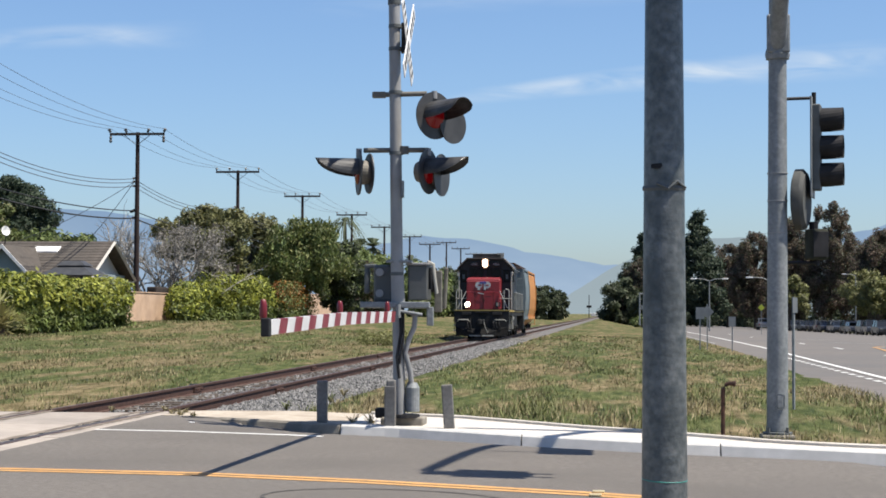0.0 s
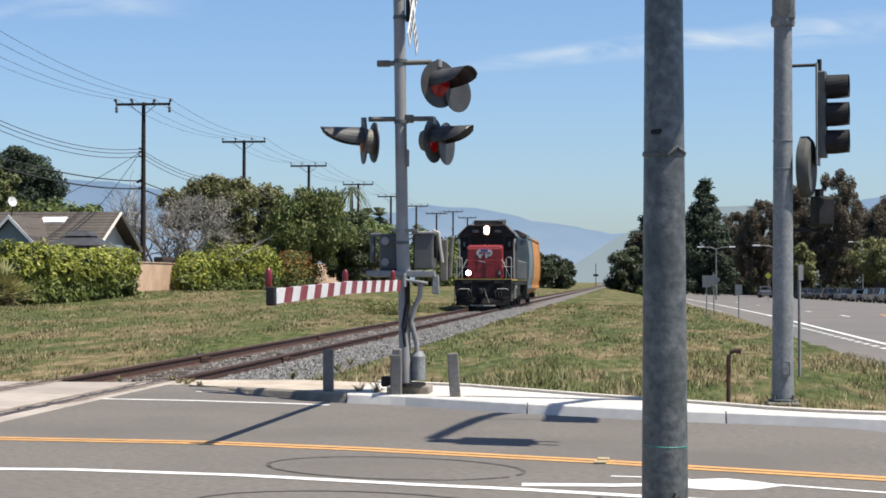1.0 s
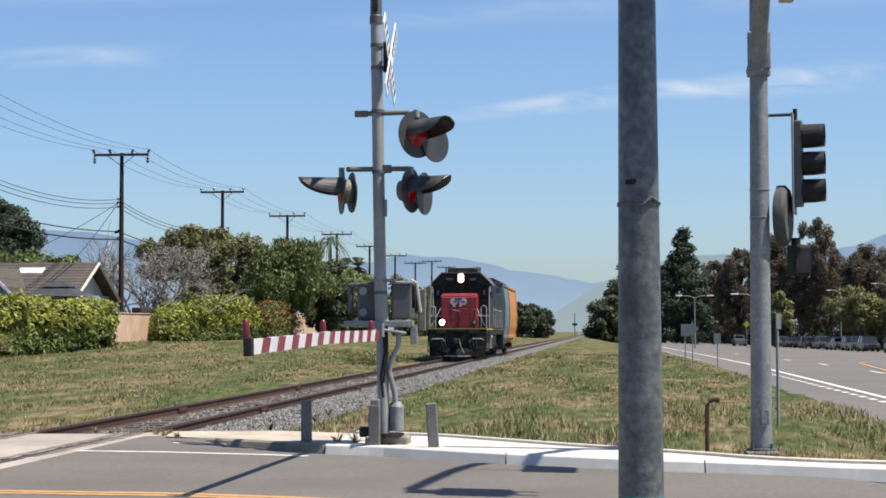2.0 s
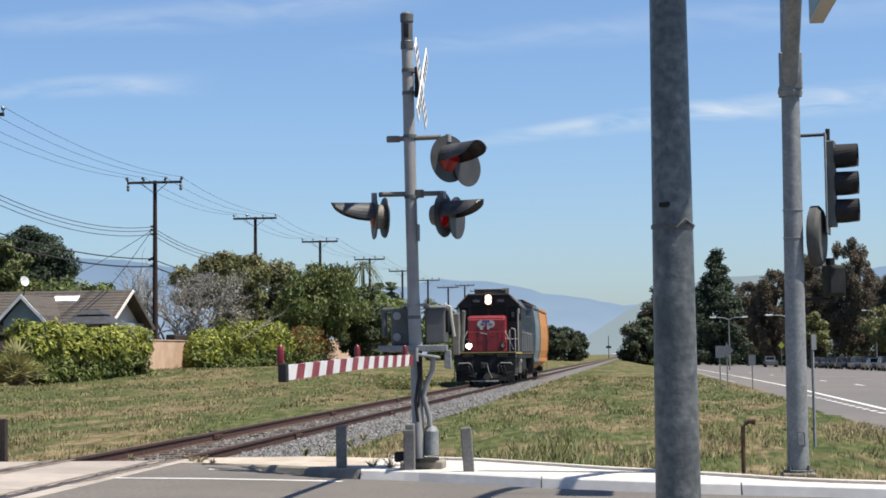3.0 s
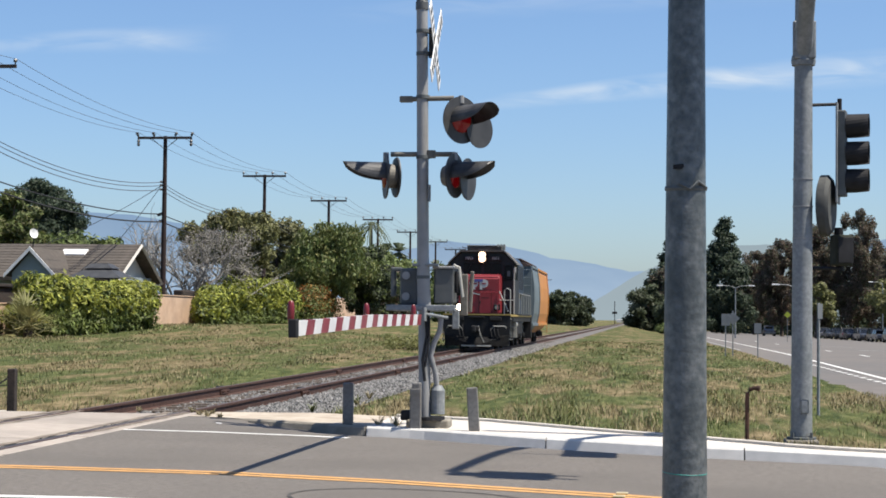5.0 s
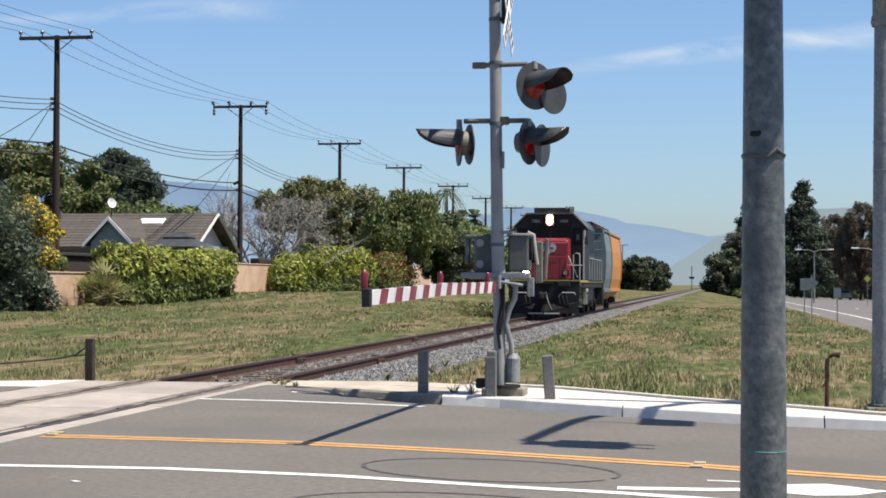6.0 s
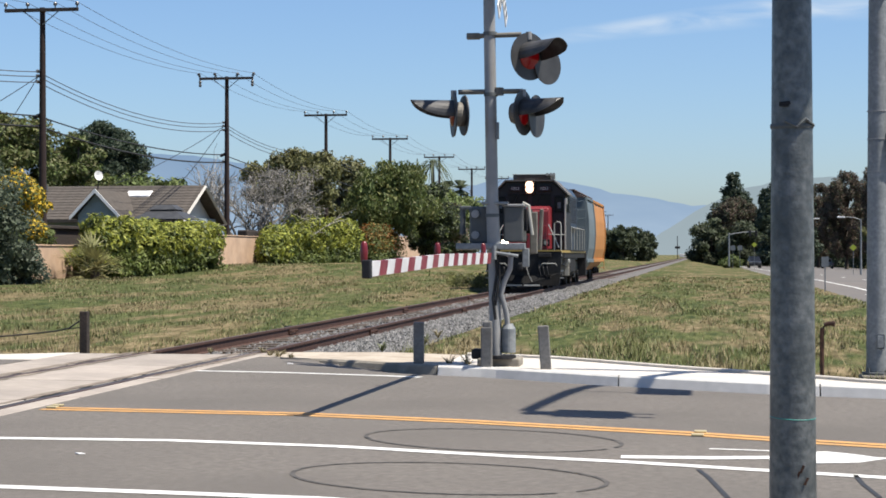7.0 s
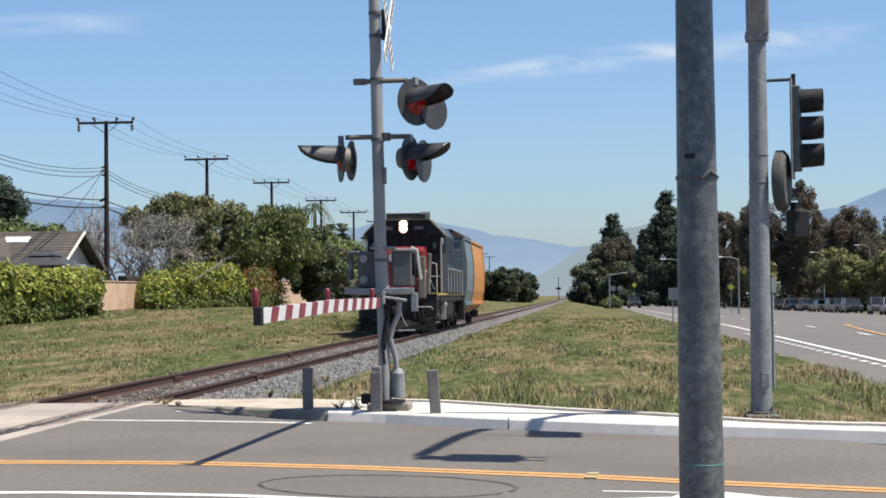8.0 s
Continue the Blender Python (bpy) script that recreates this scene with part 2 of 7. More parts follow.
CREAM = mat("cream_paint", (0.7, 0.68, 0.6), (0.78, 0.76, 0.68), 0.5)
LOGO_WHITE = mat("logo_white", (0.75, 0.75, 0.75), (0.82, 0.82, 0.82), 0.45)
LOGO_BLUE = mat("logo_blue", (0.10, 0.11, 0.4), (0.13, 0.15, 0.48), 0.45)
CAR_GREY = mat("hopper_grey", (0.21, 0.275, 0.305), (0.27, 0.335, 0.365), 0.55, scale=1.5, big=(0.17, 0.21, 0.23), bigscale=0.6, bigamt=0.6)
CAR_ORANGE = mat("hopper_orange", (0.84, 0.33, 0.065), (0.92, 0.40, 0.09), 0.55, scale=1.5, big=(0.62, 0.30, 0.09), bigscale=0.6, bigamt=0.5)
CAR_ROOF = mat("hopper_roof", (0.13, 0.085, 0.07), (0.2, 0.13, 0.11), 0.8, scale=4)
TYRE = mat("tyre", (0.015, 0.015, 0.015), (0.03, 0.03, 0.03), 0.9)
CHROME = mat("chrome", (0.5, 0.5, 0.5), (0.6, 0.6, 0.6), 0.2, 0.9)
TAIL = mat("tail_lamp", (0.3, 0.01, 0.01), (0.35, 0.02, 0.02), 0.3)
PAINTS = [mat("car_paint", c, None, 0.3, 0.3, coat=0.5) for c in
          ((0.06, 0.07, 0.085), (0.28, 0.29, 0.31), (0.60, 0.60, 0.60), (0.025, 0.028, 0.03), (0.13, 0.16, 0.2), (0.035, 0.045, 0.08), (0.36, 0.36, 0.35))]


def ground_material():
    """Mown spring grass: green with dry straw patches and bare tan soil."""
    m = bpy.data.materials.new("grass_ground")
    m.use_nodes = True
    n, l = m.node_tree.nodes, m.node_tree.links
    p = n["Principled BSDF"]
    p.inputs["Roughness"].default_value = 1.0
    p.inputs["Specular IOR Level"].default_value = 0.1
    tc = n.new("ShaderNodeTexCoord")
    mp = n.new("ShaderNodeMapping")
    mp.inputs["Scale"].default_value = (1.25, 0.2, 1.0)
    l.new(tc.outputs["Object"], mp.inputs[0])

    def noise_at(s, d, vec=mp.outputs[0]):
        t = n.new("ShaderNodeTexNoise")
        t.inputs["Scale"].default_value, t.inputs["Detail"].default_value = s, d
        l.new(vec, t.inputs["Vector"])
        return t.outputs[0]

    def ramp(src, *stops):
        r = n.new("ShaderNodeValToRGB")
        e = r.color_ramp.elements
        e[0].position, e[0].color = stops[0][0], (*stops[0][1], 1)
        e[1].position, e[1].color = stops[-1][0], (*stops[-1][1], 1)
        for q, c in stops[1:-1]:
            k = e.new(q)
            k.color = (*c, 1)
        l.new(src, r.inputs[0])
        return r.outputs[0]

    def mix(f, a, b):
        x = n.new("ShaderNodeMix")
        x.data_type = "RGBA"
        l.new(f, x.inputs[0])
        l.new(a, x.inputs[6])
        l.new(b, x.inputs[7])
        return x.outputs[2]

    green = ramp(noise_at(4.5, 9), (0.34, (0.030, 0.043, 0.014)), (0.5, (0.062, 0.076, 0.026)), (0.66, (0.105, 0.112, 0.045)))
    dry = ramp(noise_at(5.5, 9), (0.32, (0.076, 0.062, 0.03)), (0.52, (0.14, 0.114, 0.06)), (0.7, (0.255, 0.2, 0.12)))
    fac = n.new("ShaderNodeMapRange")
    fac.inputs[1].default_value, fac.inputs[2].default_value = 0.83, 0.95
    ma = n.new("ShaderNodeMath")
    ma.operation = "MULTIPLY_ADD"
    ma.inputs[1].default_value = 0.75
    l.new(noise_at(1.3, 7), ma.inputs[0])
    l.new(noise_at(0.34, 5), ma.inputs[2])
    l.new(ma.outputs[0], fac.inputs[0])
    l.new(mix(fac.outputs[0], green, dry), p.inputs["Base Color"])
    bn = n.new("ShaderNodeBump")
    bn.inputs["Strength"].default_value, bn.inputs["Distance"].default_value = 1.0, 0.12
    l.new(noise_at(11, 5, tc.outputs["Object"]), bn.inputs["Height"])
    l.new(bn.outputs[0], p.inputs["Normal"])
    return m


GROUND = ground_material()


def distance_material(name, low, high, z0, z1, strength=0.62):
    """A far range seen through kilometres of air, the haze painted into its glowing colour."""
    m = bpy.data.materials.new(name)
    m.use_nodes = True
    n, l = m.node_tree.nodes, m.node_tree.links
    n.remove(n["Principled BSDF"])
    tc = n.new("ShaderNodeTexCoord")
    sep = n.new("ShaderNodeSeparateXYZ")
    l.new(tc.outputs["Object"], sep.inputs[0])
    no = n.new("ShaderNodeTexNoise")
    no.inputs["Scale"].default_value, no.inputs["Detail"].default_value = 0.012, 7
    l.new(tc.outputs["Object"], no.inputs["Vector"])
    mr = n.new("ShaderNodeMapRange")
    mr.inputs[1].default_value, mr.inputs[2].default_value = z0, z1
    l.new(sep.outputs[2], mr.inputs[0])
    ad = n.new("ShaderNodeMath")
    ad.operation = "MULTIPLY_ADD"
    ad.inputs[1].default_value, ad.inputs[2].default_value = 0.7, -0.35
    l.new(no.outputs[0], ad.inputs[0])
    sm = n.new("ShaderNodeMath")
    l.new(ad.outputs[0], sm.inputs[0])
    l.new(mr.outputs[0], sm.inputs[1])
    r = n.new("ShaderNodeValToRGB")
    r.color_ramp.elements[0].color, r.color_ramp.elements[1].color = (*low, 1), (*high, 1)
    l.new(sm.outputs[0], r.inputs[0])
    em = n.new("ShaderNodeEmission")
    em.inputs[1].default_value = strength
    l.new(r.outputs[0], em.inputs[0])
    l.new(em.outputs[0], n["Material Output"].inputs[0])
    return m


# ---- building helpers ----


def part(name, bm, material, parent, label="", smooth=False, at=None):
    me = bpy.data.meshes.new(name)
    bm.to_mesh(me)
    bm.free()
    me.materials.append(material)
    if smooth:
        me.polygons.foreach_set("use_smooth", [True] * len(me.polygons))
        me.set_sharp_from_angle(angle=radians(42))
    ob = new(name, me)
    ob.parent = parent
    if at is not None:
        ob.matrix_basis = at
    if label:
        ob["label"] = label
    return ob


def thing(name, label, category, at=(0, 0, 0), rz=0, group="", kind=""):
    ob = new(name)
    ob.empty_display_size = 0.2
    ob.matrix_basis = pose(*at, 0, 0, rz)
    return tagged(ob, label, category, group, kind)


def raw(name, verts, faces, material, parent=None, smooth=False):
    me = bpy.data.meshes.new(name)
    me.from_pydata([tuple(v) for v in verts], [], [tuple(f) for f in faces])
    me.materials.append(material)
    if smooth:
        me.polygons.foreach_set("use_smooth", [True] * len(me.polygons))
    ob = new(name, me)
    ob.parent = parent
    return ob


def box(bm, c, s, rot=None, bevel=0.0):
    m = Matrix.Translation(c) @ (rot or Matrix()) @ Matrix.Diagonal((*s, 1))
    r = bmesh.ops.create_cube(bm, size=1, matrix=m)
    if bevel:
        edges = list({e for v in r["verts"] for e in v.link_edges})
        bmesh.ops.bevel(bm, geom=edges, offset=bevel, segments=2, affect="EDGES", profile=0.5)
    return bm


def cyl(bm, p0, p1, r0, r1=None, seg=14, caps=True):
    p0, p1 = Vector(p0), Vector(p1)
    d = p1 - p0
    m = Matrix.Translation((p0 + p1) / 2) @ d.to_track_quat("Z", "Y").to_matrix().to_4x4()
    bmesh.ops.create_cone(bm, cap_ends=caps, segments=seg, radius1=r0, radius2=r0 if r1 is None else r1, depth=d.length, matrix=m)
    return bm


def tube(bm, pts, r, seg=8, r1=None):
    """A bent pipe along pts, tapering to r1."""
    pts = [Vector(p) for p in pts]
    rings = []
    for i, p in enumerate(pts):
        d = (pts[min(i + 1, len(pts) - 1)] - pts[max(i - 1, 0)]).normalized()
        side = d.cross(Vector((0, 0, 1)) if abs(d.z) < 0.9 else Vector((1, 0, 0))).normalized()
        up = side.cross(d)
        rr = r if r1 is None else r + (r1 - r) * i / (len(pts) - 1)
        rings.append([bm.verts.new(p + (side * math.cos(a) + up * math.sin(a)) * rr) for a in [2 * math.pi * k / seg for k in range(seg)]])
    for a, b in zip(rings, rings[1:]):
        for k in range(seg):
            bm.faces.new((a[k], a[(k + 1) % seg], b[(k + 1) % seg], b[k]))
    bm.faces.new(rings[0])
    bm.faces.new(rings[-1][::-1])
    bmesh.ops.recalc_face_normals(bm, faces=bm.faces)
    return bm


def prism(bm, poly, axis, a, b):
    """The outline poly (pairs) drawn out along axis from a to b: x: (y, z), y: (x, z), z: (x, y)."""
    def at(p, d):
        return {"x": (d, p[0], p[1]), "y": (p[0], d, p[1]), "z": (p[0], p[1], d)}[axis]
    lo, hi = [bm.verts.new(at(p, a)) for p in poly], [bm.verts.new(at(p, b)) for p in poly]
    k = len(poly)
    fs = [bm.faces.new(lo), bm.faces.new(hi[::-1])] + [bm.faces.new((lo[i], hi[i], hi[(i + 1) % k], lo[(i + 1) % k])) for i in range(k)]
    bmesh.ops.recalc_face_normals(bm, faces=fs)
    return bm


def nb():
    return bmesh.new()


def lathe(bm, prof, m=None, seg=20):
    """Rings of (radius, height) about z, moved by m."""
    m = m or Matrix()
    rings = [[bm.verts.new(m @ Vector((r * math.cos(2 * math.pi * k / seg), r * math.sin(2 * math.pi * k / seg), z))) for k in range(seg)] for r, z in prof]
    for a, b in zip(rings, rings[1:]):
        for k in range(seg):
            bm.faces.new((a[k], a[(k + 1) % seg], b[(k + 1) % seg], b[k]))
    bm.faces.new(rings[0][::-1])
    bm.faces.new(rings[-1])
    bmesh.ops.recalc_face_normals(bm, faces=bm.faces)
    return bm


def lerp_table(x, table):
    if x <= table[0][0]:
        return table[0][1]
    for (a, u), (b, v) in zip(table, table[1:]):
        if x <= b:
            return u + (v - u) * (x - a) / (b - a)
    return table[-1][1]


def smooth01(a, b, x):
    t = min(1, max(0, (x - a) / (b - a)))
    return t * t * (3 - 2 * t)


# ---- ground, roads, track ----
KERB_LINE = [(1.05, 1.45), (1.57, 1.30), (2.52, 0.75), (3.65, 0.0), (4.31, -0.26), (5.84, -1.37), (7.44, -2.24), (8.5, -2.62), (9.5, -3.12), (10.5, -3.7), (13, -5.6), (16, -8.4), (20, -12.0), (40, -14)]
BACK_LINE = [(1.05, 2.6), (1.5, 2.7), (2.61, 2.8), (4.87, 1.66), (6.46, -0.05), (7.45, -0.95), (8.0, -1.5), (8.4, -1.98), (9.1, -2.45), (9.6, -2.62), (12, -4.2), (16, -8.0), (40, -12.5)]


def road_z(x, y):
    k = lerp_table(x, KERB_LINE)
    return -0.12 * smooth01(1.3, 3.6, x) * smooth01(k - 1.6, k - 0.1, y)


def road_edge(y):
    return lerp_table(y, [(-4, 10.7), (20, 10.9), (150, 11.6), (300, 12.8), (600, 13.5)])


def road2_z(x, y):
    """The side road falls away gently to the right and into the distance."""
    return -0.02 - 0.03 * max(0, min(x, 60) - 17) - 0.0035 * max(0, min(y, 700) - 50)


def ground_z(x, y):
    if y < lerp_table(x, KERB_LINE) + 0.6 and x > 1.05 or y < 1.0 and x <= 1.05:
        return -0.45
    e = road_edge(y)
    if x > e + 0.75:
        return road2_z(x, y) - 0.3
    if x > e - 0.9 and y > -3:
        u = smooth01(e - 0.9, e - 0.1, x)
        return (-0.05 - 0.0035 * max(0, min(y, 700) - 50)) * (1 - u) + (road2_z(x, y) + 0.016 - 0.05 * smooth01(e + 0.05, e + 0.5, x) + 0.02 * noise.noise((x * 2, y * 1.1, 7))) * u
    z = -0.05
    if x < -2:
        z += smooth01(-3, -19, x) * (0.40 + 0.45 * smooth01(50, 76, y))
    if -2.6 < x <= -1.45:
        z = -0.05 - 0.13 * smooth01(-2.6, -1.45, x)
    if -1.45 < x < 2.6:
        z = -0.32
    z -= 0.0035 * max(0, y - 50) * smooth01(4, 10.5, x) if y < 700 else 0
    z += 0.035 * noise.noise((x * 0.35, y * 0.3, 0))
    return z


def sheet(name, xs, ys, zf, material, label, category):
    verts = [(x, y, zf(x, y)) for y in ys for x in xs]
    w = len(xs)
    faces = [(j * w + i, j * w + i + 1, (j + 1) * w + i + 1, (j + 1) * w + i) for j in range(len(ys) - 1) for i in range(w - 1)]
    return tagged(raw(name, verts, faces, material, smooth=True), label, category, kind="structure")


def steps(*spans):
    """Cut points: (from, to, step) joined."""
    out = []
    for a, b, s in spans:
        out += list(np.arange(a, b, s))
    return out + [spans[-1][1]]


sheet("ground", steps((-2900, -200, 450), (-200, -40, 20), (-40, -20, 4), (-20, -3, 1.2), (-3, 3.2, 0.2), (3.2, 13, 0.4), (13, 40, 3), (40, 200, 20), (200, 2900, 450)),
      steps((-300, -30, 45), (-30, -6, 4), (-6, 4, 0.25), (4, 60, 0.9), (60, 140, 4), (140, 400, 20), (400, 2960, 160)), ground_z, GROUND,
      "rough mown grass with dry straw patches beside the railway", "ground")

sheet("road_3", steps((-60, -1.64, 4)), steps((-13.6, 0.6, 1.2)), lambda x, y: 0.0, ASPHALT, "worn grey asphalt road beyond the track", "road")
sheet("road_1", steps((1.055, 9, 0.3), (9, 60, 3)), steps((-13.6, -4, 1.2), (-4, 0, 0.2), (0, 1.45, 0.29)), lambda x, y: road_z(x, y) if y < lerp_table(x, KERB_LINE) + 0.12 else -0.4,
      ASPHALT, "worn grey asphalt road crossing the railway", "road")
# road beside the railway, one flat sheet
ry = steps((-4, 60, 4), (60, 600, 20))
rv = []
for y in ry:
    e, r_ = road_edge(y), lerp_table(y, [(-4, 60), (20, 60), (60, 42), (600, 39)])
    rv += [(e + (r_ - e) * k / 12 + (0.12 * noise.noise((y * 0.5, 0, 0)) if k == 0 else 0), y, road2_z(e + (r_ - e) * k / 12, y)) for k in range(13)]
road2 = raw("road_2", rv, [(13 * j + i, 13 * j + i + 1, 13 * j + i + 14, 13 * j + i + 13) for j in range(len(ry) - 1) for i in range(12)], ASPHALT_FAR)
tagged(road2, "wide grey asphalt road running beside the grass strip", "road", kind="structure")


def strip(name, pts, w, material, z=None, parent=None, label="", lift=0.004):
    """A painted line along pts (x, y)."""
    pts = [Vector((p[0], p[1], 0)) for p in pts]
    fine = []
    for a, b in zip(pts, pts[1:]):
        k = max(1, int((b - a).length / 0.4))
        fine += [a.lerp(b, i / k) for i in range(k)]
    fine.append(pts[-1])
    vs, fs = [], []
    for i, p in enumerate(fine):
        d = (fine[min(i + 1, len(fine) - 1)] - fine[max(i - 1, 0)]).normalized()
        s = Vector((-d.y, d.x, 0)) * w / 2
        for q in (p + s, p - s):
            vs.append((q.x, q.y, (road_z(q.x, q.y) if z is None else road2_z(q.x, q.y) + 0.006) + lift))
    for i in range(len(fine) - 1):
        fs.append((2 * i, 2 * i + 1, 2 * i + 3, 2 * i + 2))
    ob = raw(name, vs, fs, material, parent)
    if label:
        tagged(ob, label, "road marking", kind="structure")
    return ob


YEL = [(1.15, -5.98), (3.45, -6.21), (4.85, -6.62), (6.71, -7.36), (7.4, -7.72), (8.5, -8.22), (10, -8.95)]
strip("yellow_line_1", [(x, y + 0.085) for x, y in YEL], 0.11, YELLOW_LINE, label="one stripe of a double yellow centre line")
strip("yellow_line_2", [(x, y - 0.085) for x, y in YEL], 0.11, YELLOW_LINE, label="one stripe of a double yellow centre line")
strip("white_line_1", [(-6, -8.4), (1.75, -8.3), (3, -8.28), (4.28, -8.5), (5.49, -8.9), (6.23, -9.1), (7.77, -9.66), (10, -10.7)], 0.13, WHITE_LINE, label="solid white lane line")
strip("white_line_2", [(-6, -10.6), (2.8, -10.75), (3.83, -10.86), (4.65, -10.96), (6.5, -11.4), (9, -12.3)], 0.13, WHITE_LINE, label="solid white lane line")
strip("white_line_3", [(1.06, -1.2), (2.11, -1.36), (3.3, -1.72), (3.75, -1.9)], 0.11, WHITE_LINE, label="solid white edge line near the kerb")
strip("arrow_1", [(6.21, -8.84), (6.8, -8.82), (7.3, -8.72)], 0.16, WHITE_LINE, label="shaft of a white lane arrow")
hb = nb()
prism(hb, [(7.15, -8.88), (7.3, -8.45), (7.55, -8.36), (7.72, -8.5), (7.9, -8.72), (7.7, -8.95), (7.45, -9.02)], "z", 0.002, 0.0045)
tagged(part("arrow_2", hb, WHITE_LINE, None), "head of a white lane arrow", "road marking", kind="structure")
strip("arrow_3", [(6.78, -8.30), (7.19, -8.37), (7.3, -8.42)], 0.05, WHITE_LINE, label="thin white edge of a lane arrow")
strip("arrow_4", [(7.85, -8.68), (8.6, -9.1)], 0.07, WHITE_LINE, label="thin white tip of a lane arrow")


SKID = mat("tyre_rubber_trace", (0.03, 0.029, 0.028), (0.17, 0.155, 0.14), 0.9, scale=9)


def ring(name, cx, cy, ax, ay, tilt, a0, a1):
    t = radians(tilt)
    pts = []
    for k in range(61):
        a = radians(a0 + (a1 - a0) * k / 60)
        u, v = ax * math.cos(a), ay * math.sin(a)
        pts.append((cx + u * math.cos(t) - v * math.sin(t), cy + u * math.sin(t) + v * math.cos(t)))
    return strip(name, pts, 0.03, SKID, label="curved tyre mark on the asphalt")


ring("tyre_mark_1", 5.25, -7.92, 0.98, 0.66, -24, 0, 352)
ring("tyre_mark_2", 5.24, -10.0, 0.98, 0.66, -18, -20, 330)
strip("crack_1", [(6.71, -9.43), (6.77, -9.8), (6.83, -10.3), (6.87, -10.63)], 0.03, TAR, label="tarred crack in the asphalt")
strip("crack_2", [(7.63, -9.57), (7.64, -10.0), (7.68, -10.51)], 0.03, TAR, label="tarred crack in the asphalt")


def marker(x, y, z=0.0):
    b = nb()
    box(b, (0, 0, 0.008), (0.09, 0.09, 0.016), bevel=0.006)
    ob = part("road_marker", b, CREAM_MARK, None)
    ob.matrix_basis = pose(x, y, z + 0.002)
    return tagged(ob, "square amber reflective stud on the road", "road stud", "studs on the centre line")


CREAM_MARK = mat("stud", (0.75, 0.6, 0.3), (0.8, 0.68, 0.4), 0.4)
for mx_, my_ in ((1.18, -5.75), (1.2, -5.92), (6.70, -7.47), (6.72, -7.24)):
    marker(mx_, my_)

# lines on the road beside the railway
R2 = -0.02
strip("side_line_1", [(12.45, 12), (12.6, 30), (12.75, 48), (13.2, 90), (13.6, 160), (14, 400)], 0.14, WHITE_LINE, R2, label="solid white bicycle lane line")
for k in range(26):
    strip("side_dash", [(12.1, 6 + k * 1.25), (12.1, 6.6 + k * 1.25)], 0.14, WHITE_LINE, R2, label="short white dash of a dotted lane line")
strip("side_line_2", [(11.5, 60), (11.6, 80), (12, 160)], 0.12, WORN_LINE, R2, label="worn white edge line")
for y0 in (34, 47, 60, 75, 90, 110):
    strip("lane_dash", [(15.6, y0), (15.65, y0 + 3.0)], 0.14, WHITE_LINE, R2, label="white dash between two lanes")
for y0 in (52, 66, 82):
    strip("worn_dash", [(17.5, y0), (18.6, y0 + 1.5), (20, y0 + 2.0)], 0.5, WORN_LINE, R2, label="worn white lettering on the asphalt")
strip("side_line_3", [(16.0, 28), (15.98, 33.5), (16.73, 43.5), (17.57, 52.6), (18.6, 57), (20.5, 59)], 0.13, YELLOW_LINE, R2, label="curved yellow median line")

# pavement and kerb
walk_top = nb()
xs = steps((3.63, 10, 0.3), (10, 34, 3))
top = [(x, lerp_table(x, KERB_LINE) + 0.14) for x in xs]
bot = [(x, lerp_table(x, BACK_LINE)) for x in xs[::-1]]
prism(walk_top, top + bot, "z", -0.4, 0.0)
pavement = tagged(part("pavement_1", walk_top, CONCRETE, None), "pale concrete pavement behind the kerb", "pavement", kind="structure")
b = nb()
xs = steps((1.05, 3.62, 0.257))
prism(b, [(x, lerp_table(x, KERB_LINE) + 0.14) for x in xs] + [(x, lerp_table(x, BACK_LINE)) for x in xs[::-1]], "z", -0.4, -0.002)
tagged(part("pavement_4", b, TAN_CONCRETE, None), "stained tan concrete pavement beside the track", "pavement", kind="structure")
# low edging behind the pavement
b = nb()
rows = []
for x in steps((3.7, 9.9, 0.31)):
    k = lerp_table(x, BACK_LINE)
    rows.append([b.verts.new(p) for p in ((x, k + 0.02, -0.3), (x, k + 0.02, 0.028), (x, k - 0.012, 0.034), (x, k - 0.10, 0.034), (x, k - 0.115, 0.026), (x, k - 0.115, -0.3))])
for p, q in zip(rows, rows[1:]):
    for i in range(6):
        b.faces.new((p[i], p[(i + 1) % 6], q[(i + 1) % 6], q[i]))
b.faces.new(rows[0])
b.faces.new(rows[-1][::-1])
bmesh.ops.recalc_face_normals(b, faces=b.faces)
tagged(part("kerb_6", b, CONCRETE, None), "low concrete edging along the grass", "kerb", kind="structure")
for i, (x0, x1) in enumerate(((3.72, 4.3), (5.84, 5.5), (7.9, 7.55), (9.6, 9.3))):
    ya, yb = lerp_table(x0, KERB_LINE) + 0.05, lerp_table(x1, BACK_LINE) - 0.13
    strip(f"joint_{i + 1}", [(x0, ya), (x1, yb)], 0.02, TAR, label="dark joint between pavement slabs", lift=0.0065)
